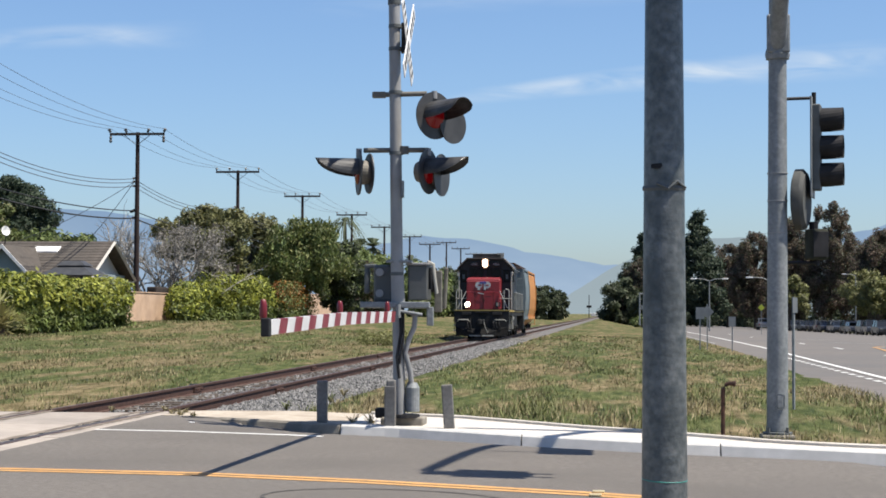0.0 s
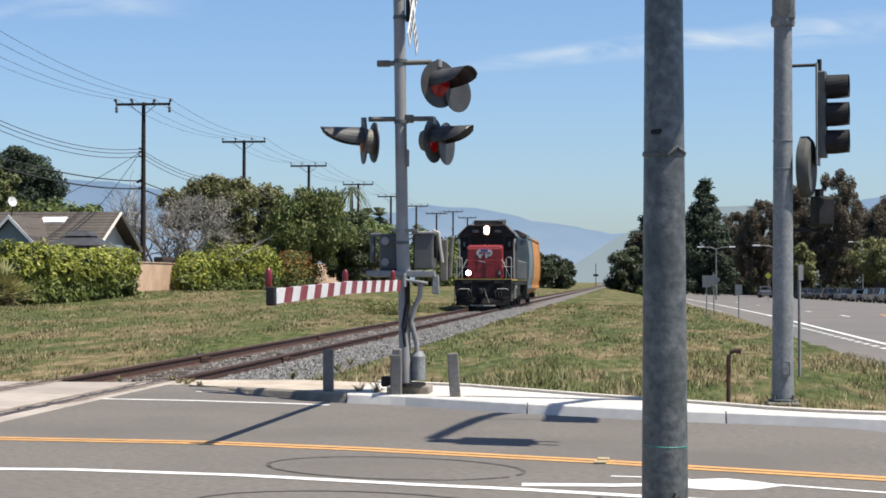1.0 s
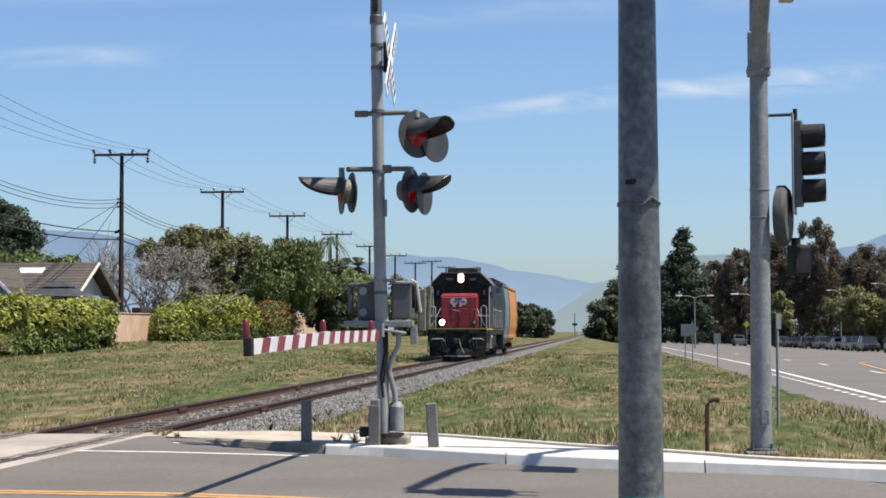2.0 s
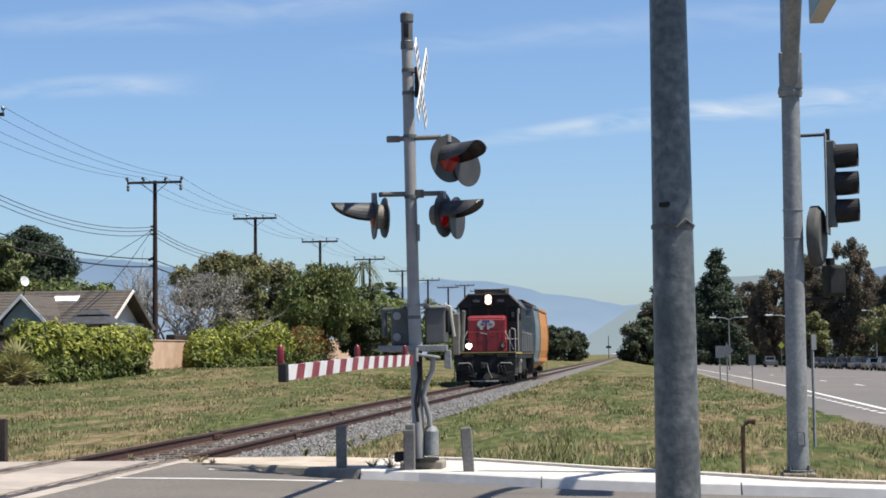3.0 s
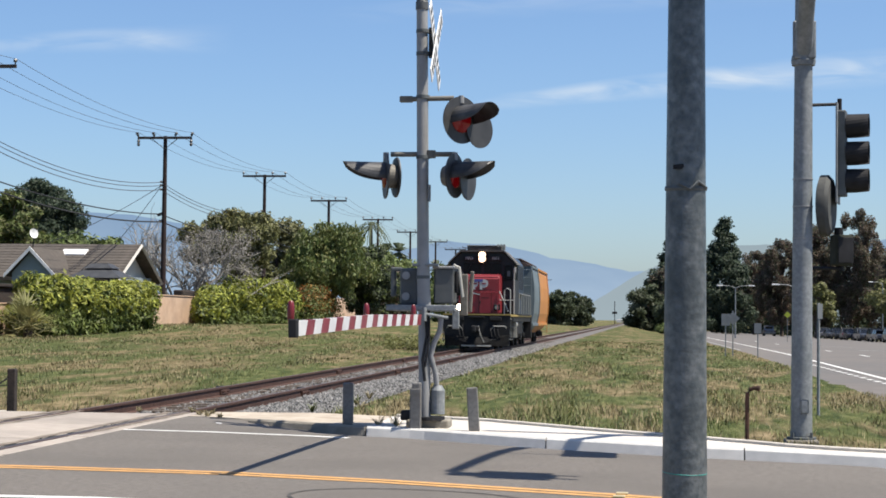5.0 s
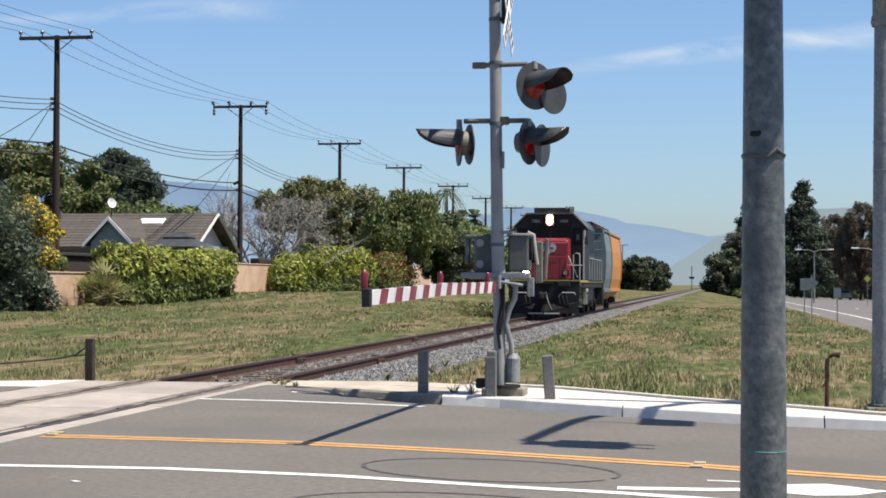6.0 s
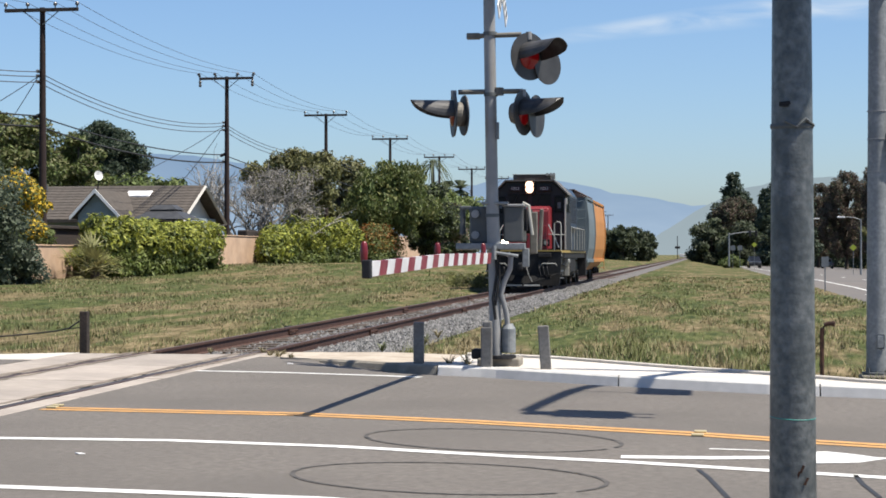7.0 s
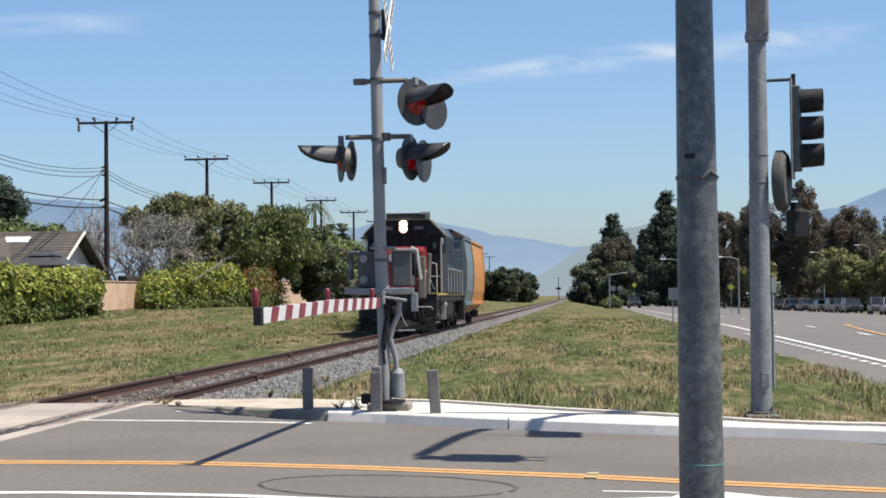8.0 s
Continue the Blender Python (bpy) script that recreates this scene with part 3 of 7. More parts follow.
for nm, x0, x1, m in (("kerb_1", 1.5, 3.62, CONCRETE_OLD), ("kerb_2", 3.64, 5.83, KERB), ("kerb_3", 5.845, 7.9, KERB), ("kerb_4", 7.915, 34, KERB)):
    kx = [x0 + (x1 - x0) * i / 12 for i in range(13)]
    b = nb()
    rows = []
    for x in kx:
        k = lerp_table(x, KERB_LINE)
        h = 0.004 if x > 1.9 else 0.004 - 0.1 * (1.9 - x)
        rows.append([b.verts.new(p) for p in ((x, k + 0.14, h), (x, k + 0.045, h), (x, k + 0.012, h - 0.02), (x, k - 0.035, -0.13), (x, k - 0.035, -0.4), (x, k + 0.14, -0.4))])
    for p, q in zip(rows, rows[1:]):
        for i in range(6):
            b.faces.new((p[i], p[(i + 1) % 6], q[(i + 1) % 6], q[i]))
    b.faces.new(rows[0])
    b.faces.new(rows[-1][::-1])
    bmesh.ops.recalc_face_normals(b, faces=b.faces)
    tagged(part(nm, b, m, None), "weathered tan concrete kerb" if m is CONCRETE_OLD else "clean grey concrete kerb", "kerb", kind="structure")
b = nb()
prism(b, [(-14, 0.6), (-1.62, 0.6), (-1.62, 2.2), (-2.5, 1.7), (-14, 1.5)], "z", -0.4, 0.0)
tagged(part("pavement_2", b, CONCRETE, None), "pale concrete pavement beyond the track", "pavement", kind="structure")
# Closing ground out of view, made dark so it bounces little light.
b = nb()
prism(b, [(-60, -17), (60, -17), (60, -40), (-60, -40)], "z", -0.4, 0.0)
tagged(part("pavement_3", b, ASPHALT, None), "worn grey asphalt out of view behind the corner, dark to limit bounce", "pavement", kind="structure")
b = nb()
prism(b, [(-60, -13.6), (60, -13.6), (60, -17), (-60, -17)], "z", -0.4, -0.004)
tagged(part("kerb_5", b, CONCRETE_OLD, None), "wide concrete kerb ramp of the corner", "kerb", kind="structure")

# concrete crossing panels, one by one
crossing = thing("crossing_panels", "cast concrete panels between and beside the rails", "level crossing", kind="structure")


def shared_panel(w):
    b = nb()
    box(b, (0, 0, -0.15), (w, 2.335, 0.3), bevel=0.014)
    return part("panel", b, PANEL, crossing).data


for x0, x1 in ((-1.62, -0.80), (-0.655, 0.655), (0.80, 1.045)):
    data = None
    for k in range(7):
        at = pose((x0 + x1) / 2, 1.2 - k * 2.4 + (0 if x0 > 0 else -0.35), 0.002 if k % 2 else 0.0)
        if data is None:
            data = shared_panel(x1 - x0)
            ob = next(o for o in scene.objects if o.data is data)
        else:
            ob = new("panel", data)
            ob.parent = crossing
        ob.matrix_basis = at

# Black strips stand for the shade in the open gap beside each rail.
for s in (-1, 1):
    for a, c in ((0.657, 0.717), (0.787, 0.799)):
        b = nb()
        box(b, (s * (a + c) / 2, -6.9, -0.022), (c - a, 16.6, 0.04))
        part("flangeway_shade", b, TAR, crossing, "black strip that paints the shaded flangeway gap")

DIRT = mat("track_dirt", (0.26, 0.20, 0.15), (0.5, 0.42, 0.33), 0.95, scale=9, bump=0.3, bscale=60, big=(0.15, 0.12, 0.1), bigscale=2.0, bigamt=0.7)
rd = random.Random(12)
for i, (x, y0, y1, w_) in enumerate(((0.86, -2.2, 2.3, 0.12), (0.60, -6.0, 2.3, 0.11), (-0.60, -5.0, 2.3, 0.10), (-0.87, -3.6, 2.3, 0.12))):
    n = 40
    vs = []
    for k in range(n + 1):
        y = y0 + (y1 - y0) * k / n
        h = w_ / 2 * min(1, 6 * k / n) * rd.uniform(0.45, 1.15) + 0.004
        vs += [(x - h, y, 0.007), (x + h, y, 0.007)]
    tagged(raw(f"dirt_{i + 1}", vs, [(2 * k, 2 * k + 1, 2 * k + 3, 2 * k + 2) for k in range(n)], DIRT), "dirt and rust washed out along a rail", "dirt", kind="structure")
b = nb()
box(b, (-0.3, -6.6, -0.30), (2.66, 17.2, 0.02))
part("bedding", b, TAR, crossing, "dark bedding seen in the panel joints")

# rails, ties, ballast
track = thing("railway_track", "single rusty railway track on grey ballast", "railway track", kind="structure")
PROFILE = [(-0.07, -0.172), (0.07, -0.172), (0.07, -0.16), (0.012, -0.145), (0.012, -0.045), (0.034, -0.035), (0.034, -0.004), (0.028, 0), (-0.028, 0), (-0.034, -0.004), (-0.034, -0.035), (-0.012, -0.045), (-0.012, -0.145), (-0.07, -0.16)]
for s in (-0.7525, 0.7525):
    b = nb()
    prism(b, [(s + p[0], p[1]) for p in PROFILE], "y", -15, 900)
    r_ = part("rail", b, RAIL, track, "rust-brown steel rail")
    b = nb()
    box(b, (s, 440, 0.0012), (0.045, 910, 0.002))
    part("railhead", b, RAIL_TOP, r_, "worn bright running surface")
    for jy in (10.75, 22.8, 34.9):
        b = nb()
        for sx in (-1, 1):
            box(b, (s + sx * 0.03, jy, -0.09), (0.03, 0.62, 0.085))
            for q in (-0.24, -0.12, 0.12, 0.24):
                cyl(b, (s + sx * 0.04, jy + q, -0.085), (s + sx * 0.075, jy + q, -0.085), 0.016, seg=6)
        part("joint_bar", b, RAIL, r_)
    b = nb()
    box(b, (s - 0.06, 10.75, -0.03), (0.10, 0.26, 0.08), bevel=0.01)
    part("joint_cover", b, LOCO_BLACK, r_, "dark cover over a rail joint")
b = nb()
box(b, (0, 0, 0), (2.5, 0.22, 0.16), bevel=0.01)
tie0 = part("tie", b, TIE, track)
tie0.matrix_basis = pose(0, 3.2, -0.245)
for k in range(1, 200):
    o = new("tie", tie0.data)
    o.parent = track
    o.matrix_basis = pose(random.uniform(-0.03, 0.03), 3.2 + k * 0.56, -0.245 + random.uniform(-0.012, 0.012), 0, 0, random.uniform(-1.2, 1.2))


def bed_z(x, y):
    a = abs(x)
    z = -0.165 - 0.03 * (1 if a < 0.7 else 0)
    if x > 1.35:
        z -= (x - 1.35) * 0.16
    if x < -1.0:
        z -= (-1.0 - x) * 0.3
    return z + 0.02 * noise.noise((x * 3, y * 3, 0.3))


bx, by = steps((-1.9, 2.7, 0.23)), steps((2.4, 40, 0.5), (40, 140, 4), (140, 900, 60))
bv = [(x, y, bed_z(x, y)) for y in by for x in bx]
w = len(bx)
tagged(raw("ballast_bed", bv, [(j * w + i, j * w + i + 1, (j + 1) * w + i + 1, (j + 1) * w + i) for j in range(len(by) - 1) for i in range(w - 1)], BALLAST),
       "bed of crushed grey stone under the track", "ballast", kind="structure")


def stones():
    rng = np.random.default_rng(3)
    base = np.array([(1, 0, 0), (-1, 0, 0), (0, 1, 0), (0, -1, 0), (0, 0, 1), (0, 0, -1)], float)
    tri = np.array([(0, 2, 4), (2, 1, 4), (1, 3, 4), (3, 0, 4), (2, 0, 5), (1, 2, 5), (3, 1, 5), (0, 3, 5)])
    vs, fs = [], []
    n = 26000
    for i in range(n):
        y = 3.2 + 75 * rng.random() ** 1.8
        x = rng.uniform(0.85, 2.25 + 0.25 * math.sin(y * 0.9)) if rng.random() < 0.82 else rng.uniform(-0.65, 0.65)
        s = rng.uniform(0.018, 0.042) * (1 + y * 0.008)
        p = base * (s * rng.uniform(0.6, 1.2, 3))
        a, c = rng.uniform(0, 6.3), rng.uniform(-0.6, 0.6)
        p = p @ np.array([[math.cos(a), -math.sin(a), 0], [math.sin(a), math.cos(a), 0], [0, 0, 1]]) @ np.array([[1, 0, 0], [0, math.cos(c), -math.sin(c)], [0, math.sin(c), math.cos(c)]])
        vs.append(p + (x, y, bed_z(x, y) + s * 0.4))
        fs.append(tri + 6 * i)
    tagged(raw("ballast_stones", np.concatenate(vs), np.concatenate(fs), STONE), "loose crushed grey ballast stones", "gravel", kind="stuff")


stones()

# ---- the crossing signal ----


def crossing_signal():
    X, Y = 4.3, 0.1
    t = thing("crossing_signal", "aluminium railway crossing mast with flashing lights and lowered gate", "crossing signal", (X, Y, 0))

    def mast_z(z):
        return -0.055 * z / 5.4
    b = nb()
    box(b, (0.06, 0.12, 0.03), (0.50, 0.44, 0.13), bevel=0.02)
    part("base_pad", b, CONCRETE_OLD, t, "stained concrete footing")
    b = nb()
    cyl(b, (0.06, 0, 0.09), (0.06, 0, 0.13), 0.2, seg=18)
    box(b, (-0.2, 0.05, 0.14), (0.14, 0.14, 0.12), bevel=0.02)
    part("base_flange", b, BLACK, t)
    b = nb()
    cyl(b, (0.02, 0, 0.12), (0.0, 0, 1.42), 0.07, seg=20)
    part("lower_mast", b, MAST, t, smooth=True)
    b = nb()
    cyl(b, (0.0, 0, 1.42), (-0.02, 0, 2.0), 0.082, 0.074, seg=20)
    cyl(b, (-0.02, 0, 2.0), (-0.062, 0, 5.02), 0.072, 0.068, seg=20)
    mast = part("mast", b, MAST, t, "grey aluminium mast tube", smooth=True)
    for z in (1.78, 3.21, 3.93, 4.45, 4.72):
        b = nb()
        lathe(b, [(0.083, -0.02), (0.083, 0.02)], pose(mast_z(z), 0, z))
        part("clamp", b, GALV_DARK, mast)
    b = nb()
    lathe(b, [(0.078, 0), (0.078, 0.09), (0.07, 0.1), (0.07, 0.32), (0.08, 0.33), (0.08, 0.42), (0.06, 0.44)], pose(-0.062, 0, 4.98))
    cap = part("mast_cap", b, GREY_BOX, t, "slotted bell housing on the mast top")
    b = nb()
    box(b, (-0.062, -0.066, 5.2), (0.06, 0.02, 0.17), bevel=0.008)
    part("bell_slot", b, BLACK, cap)
    # front steel post and conduit can
    b = nb()
    box(b, (-0.06, -0.22, 0.22), (0.13, 0.1, 0.50), bevel=0.012)
    box(b, (-0.05, -0.22, 0.49), (0.11, 0.09, 0.1), bevel=0.02)
    part("guard_post", b, STEEL_POST, t, "galvanised square guard post")
    b = nb()
    cyl(b, (0.17, 0.02, 0.16), (0.17, 0.02, 0.44), 0.085, seg=18)
    cyl(b, (0.17, 0.02, 0.44), (0.17, 0.02, 0.5), 0.085, 0.05, seg=18)
    part("conduit_can", b, GALV, t, "grey round junction can", smooth=False)
    b = nb()
    tube(b, [(0.16, 0.0, 0.48), (0.15, -0.02, 0.62), (0.09, -0.04, 0.85), (0.13, -0.06, 1.0), (0.2, -0.07, 1.15), (0.21, -0.07, 1.28), (0.17, -0.06, 1.33)], 0.032, 10)
    part("conduit", b, MAST, t, "bent flexible grey conduit", smooth=True)
    b = nb()
    tube(b, [(0.03, -0.08, 1.4), (0.05, -0.1, 1.1), (0.0, -0.1, 0.8), (0.03, -0.1, 0.55)], 0.018, 8)
    tube(b, [(0.07, -0.08, 1.38), (0.08, -0.12, 1.05), (0.03, -0.1, 0.72)], 0.014, 8)
    part("cable", b, BLACK, t, "black hanging cables", smooth=True)
    # mechanism
    b = nb()
    box(b, (-0.03, -0.06, 1.415), (0.82, 0.1, 0.07), bevel=0.008)
    box(b, (-0.03, 0.3, 1.40), (0.7, 0.6, 0.05), bevel=0.008)
    part("shelf", b, GALV, t, "galvanised mounting plate")
    b = nb()
    box(b, (-0.17, 0.28, 1.67), (0.27, 0.4, 0.44), bevel=0.03)
    m1 = part("mechanism_box", b, GREY_BOX, t, "grey cast gate mechanism housing")
    for z in (1.55, 1.80):
        part("cover_bolt", cyl(nb(), (-0.23, 0.07, z), (-0.23, 0.045, z), 0.048, seg=14), MAST, m1)
    b = nb()
    box(b, (0.22, 0.3, 1.68), (0.24, 0.42, 0.42), bevel=0.02)
    m2 = part("junction_box", b, GREY_BOX, t, "grey junction box")
    b = nb()
    box(b, (0.22, 0.3, 1.9), (0.27, 0.46, 0.03), bevel=0.01)
    part("box_lid", b, MAST, m2)
    b = nb()
    box(b, (0.35, 0.24, 1.72), (0.05, 0.12, 0.1), bevel=0.02)
    cyl(b, (0.36, 0.2, 1.6), (0.36, 0.2, 1.86), 0.022, seg=8)
    part("latch", b, BLACK, m2)
    b = nb()
    box(b, (0.43, 0.45, 1.58), (0.09, 0.08, 0.5), bevel=0.012)
    part("counterweight_arm", b, LAMP_BODY, t, "worn tan counterweight arm")
    part("counterweight_arm", box(nb(), (0.5, 0.6, 1.62), (0.045, 0.08, 0.5), pose(0, 0, 0, 0, 3, 0), bevel=0.012), LAMP_BODY, t, "worn tan counterweight arm")
    part("counterweight", box(nb(), (0.36, 0.5, 1.72), (0.1, 0.1, 0.3), bevel=0.03), BLACK, t)
    b = nb()
    box(b, (-0.42, 0.35, 1.72), (0.06, 0.1, 0.34), bevel=0.02)
    box(b, (-0.38, 0.33, 1.88), (0.14, 0.08, 0.05), bevel=0.015)
    part("support_arm", b, GALV_DARK, t)
    b = nb()
    box(b, (0.38, 0.0, 1.28), (0.08, 0.06, 0.22), bevel=0.01)
    cyl(b, (-0.02, -0.12, 1.35), (0.3, -0.12, 1.3), 0.018, seg=8)
    cyl(b, (0.02, -0.14, 1.42), (0.02, -0.14, 1.26), 0.028, seg=10)
    part("bracket", b, GALV, t)
    # gate arm, from the mast out over the road
    g0, gm, g1 = Vector((-0.02, -0.28, 1.275)), Vector((-0.12, -3.3, 1.262)), Vector((-0.225, -6.5, 1.20))
    arm = part("gate_arm", tube(nb(), [g0, gm, g1], 0.018, 6), BLACK, t, "lowered gate arm with red and white stripes")
    nstr = 22
    for k in range(nstr):
        u0, u1 = k / nstr, (k + 1) / nstr

        def on(u):
            return g0.lerp(gm, u * 2) if u < 0.5 else gm.lerp(g1, u * 2 - 1)
        a, c = on(u0), on(u1)
        b = nb()
        h, w2 = 0.062, 0.022
        vs = []
        for p in (a, c):
            for dx, dz in ((-w2, -h), (w2, -h), (w2, h), (-w2, h)):
                vs.append(b.verts.new((p.x + dx, p.y + (0.05 if dz > 0 else -0.05), p.z + dz)))
        for f in ((0, 1, 2, 3), (7, 6, 5, 4), (0, 4, 5, 1), (1, 5, 6, 2), (2, 6, 7, 3), (3, 7, 4, 0)):
            b.faces.new([vs[i] for i in f])
        bmesh.ops.recalc_face_normals(b, faces=b.faces)
        part("stripe", b, WHITE_TAPE if k % 2 else RED_TAPE, arm)
    b = nb()
    box(b, (g1.x - 0.01, g1.y - 0.05, g1.z), (0.07, 0.1, 0.15), bevel=0.01)
    part("end_cap", b, BLACK, arm)
    for u in (1.0, 0.50, 0.03):
        p = g0.lerp(gm, u * 2) if u < 0.5 else gm.lerp(g1, u * 2 - 1)
        b = nb()
        lathe(b, [(0.012, 0.06), (0.022, 0.09), (0.03, 0.14), (0.03, 0.22), (0.022, 0.26), (0.012, 0.27)], pose(p.x - 0.04, p.y - 0.02, p.z - 0.045 - (0.05 if u < 0.9 else 0)))
        part("gate_lamp", b, LAMP_RED, arm, "dull red gate lamp", smooth=True)
    b = nb()
    box(b, (0.01, 0.03, 1.925), (0.3, 0.2, 0.03), bevel=0.006)
    part("clamp_plate", b, GALV, t, "galvanised clamp plate")
    b = nb()
    tube(b, [(0.33, 0.12, 1.93), (0.4, 0.14, 1.9), (0.42, 0.16, 1.7), (0.44, 0.18, 1.55)], 0.02, 8)
    part("conduit_elbow", b, CREAM, t, "pale conduit elbow", smooth=True)
    # crossbuck
    for a, dy in ((45, 0.0), (-45, -0.02)):
        b = nb()
        box(b, (0, 0, 0), (1.22, 0.012, 0.2), pose(0, 0, 0, 0, a, 0), bevel=0.004)
        cb = part("crossbuck_board", b, WHITE, t, "white crossbuck board seen nearly edge on")
        cb.matrix_basis = pose(0.08, -0.02 + dy * 0.3, 4.55, 0, 0, 89) @ pose(0, -0.02 + dy, 0)
        for k in range(-4, 5):
            if k:
                bar = part("letter_bar", box(nb(), (0.125 * k, -0.008, 0), (0.05, 0.004, 0.12), bevel=0.001), BLACK, cb)
                bar.matrix_basis = pose(0, 0, 0, 0, a, 0)
    b = nb()
    box(b, (0.05, 0, 4.58), (0.05, 0.06, 0.36))
    part("crossbuck_bracket", b, BLACK, t)
    # lamp bars and lamps
    b = nb()
    cyl(b, (-0.31, 0, 3.905), (0.33, 0, 3.915), 0.03, seg=12)
    box(b, (-0.24, 0, 3.905), (0.16, 0.07, 0.075), bevel=0.012)
    part("upper_bar", b, LAMP_BODY, t, "weathered tan lamp crossarm")
    b = nb()
    cyl(b, (-0.42, 0, 3.245), (0.35, 0, 3.245), 0.03, seg=12)
    cyl(b, (0.06, 0, 3.2), (0.06, 0, 3.29), 0.06, seg=12)
    part("lower_bar", b, LAMP_BODY, t, "weathered tan lamp crossarm")

    def lamp(x, y, z, heading, scale=1.0, lit=False, pitch=0, hooded=True, tip=34, glazed=True):
        """A round flashing lamp that faces heading degrees from the way towards the camera."""
        m = pose(x, y, z, 0, 0, heading) @ pose(0, 0, 0, pitch, 0, 0) @ Matrix.Scale(scale, 4)
        fr = m @ pose(0, 0, 0, 90, 0, 0)
        b = nb()
        lathe(b, [(0.27, -0.012), (0.28, 0.0), (0.28, 0.012)], fr, 36)
        disc = part("lamp_disc", b, DISC, t, "round dark lamp background")
        b = nb()
        lathe(b, [(0.05, -0.16), (0.12, -0.145), (0.15, -0.08), (0.15, -0.013)], fr, 24)
        part("lamp_housing", b, LAMP_BODY, disc, "weathered tan lamp housing", smooth=False)
        if not glazed:
            return disc
        b = nb()
        lathe(b, [(0.15, 0.013), (0.15, 0.02), (0.11, 0.04), (0.05, 0.05), (0.01, 0.052)], fr, 28)
        part("lens", b, RED_LIT if lit else RED_LENS, disc, "red glass lens", smooth=True)
        if not hooded:
            return disc
        # hood: a curved half shell tapering out over the lens
        b = nb()
        rows = []
        for i in range(13):
            u = i / 12
            d = 0.012 + 0.52 * u
            half = radians(tip + (104 - tip) * math.sqrt(max(0.0, 1 - u ** 2.4)))
            r = 0.172 - 0.018 * u
            drop = 0.018 * u
            row = []
            for j in range(15):
                a = -half + 2 * half * j / 14
                row.append(b.verts.new(m @ Vector((r * math.sin(a), -d, r * math.cos(a) + drop))))
            rows.append(row)
        for p, q in zip(rows, rows[1:]):
            for j in range(14):
                b.faces.new((p[j], p[j + 1], q[j + 1], q[j]))
        bmesh.ops.recalc_face_normals(b, faces=b.faces)
        bmesh.ops.solidify(b, geom=b.faces[:], thickness=0.008)
        part("hood", b, HOOD, disc, "black metal hood, bleached on top")
        b = nb()
        cyl(b, (x, y, z + 0.29 * scale), (x, y, z + 0.2 * scale), 0.035, seg=10)
        part("swivel", b, MAST, disc)
        return disc

    lamp(0.43, -0.10, 3.64, 46, 1.0, True, tip=62)
    lamp(0.63, 0.10, 3.55, 52, 0.8, hooded=False, glazed=False)
    lamp(0.36, -0.1, 2.98, 72, 0.95, True, tip=12)
    lamp(0.50, 0.05, 2.95, 74, 0.9, hooded=False, glazed=False)
    lamp(-0.47, -0.05, 2.98, -74, 0.97, tip=10)
    lamp(-0.36, 0.02, 2.97, 112, 0.86, hooded=False)
    b = nb()
    box(b, (0.05, -0.02, 2.78), (0.03, 0.06, 0.2), bevel=0.005)
    part("handle", b, GALV, mast)
    return t


crossing_signal()


def bollard(x, y, tilt, label):
    b = nb()
    box(b, (0, 0, 0.2), (0.125, 0.1, 0.60), bevel=0.012)
    ob = part("bollard", b, STEEL_POST, None)
    ob.matrix_basis = pose(x, y, 0.0, 0, tilt, 4)
    return tagged(ob, label, "bollard", "bollards beside the crossing mast")


bollard(3.34, 0.45, 0, "upright galvanised square steel bollard on the pavement")
bollard(4.96, -0.40, -3.8, "leaning galvanised square steel bollard on the pavement")


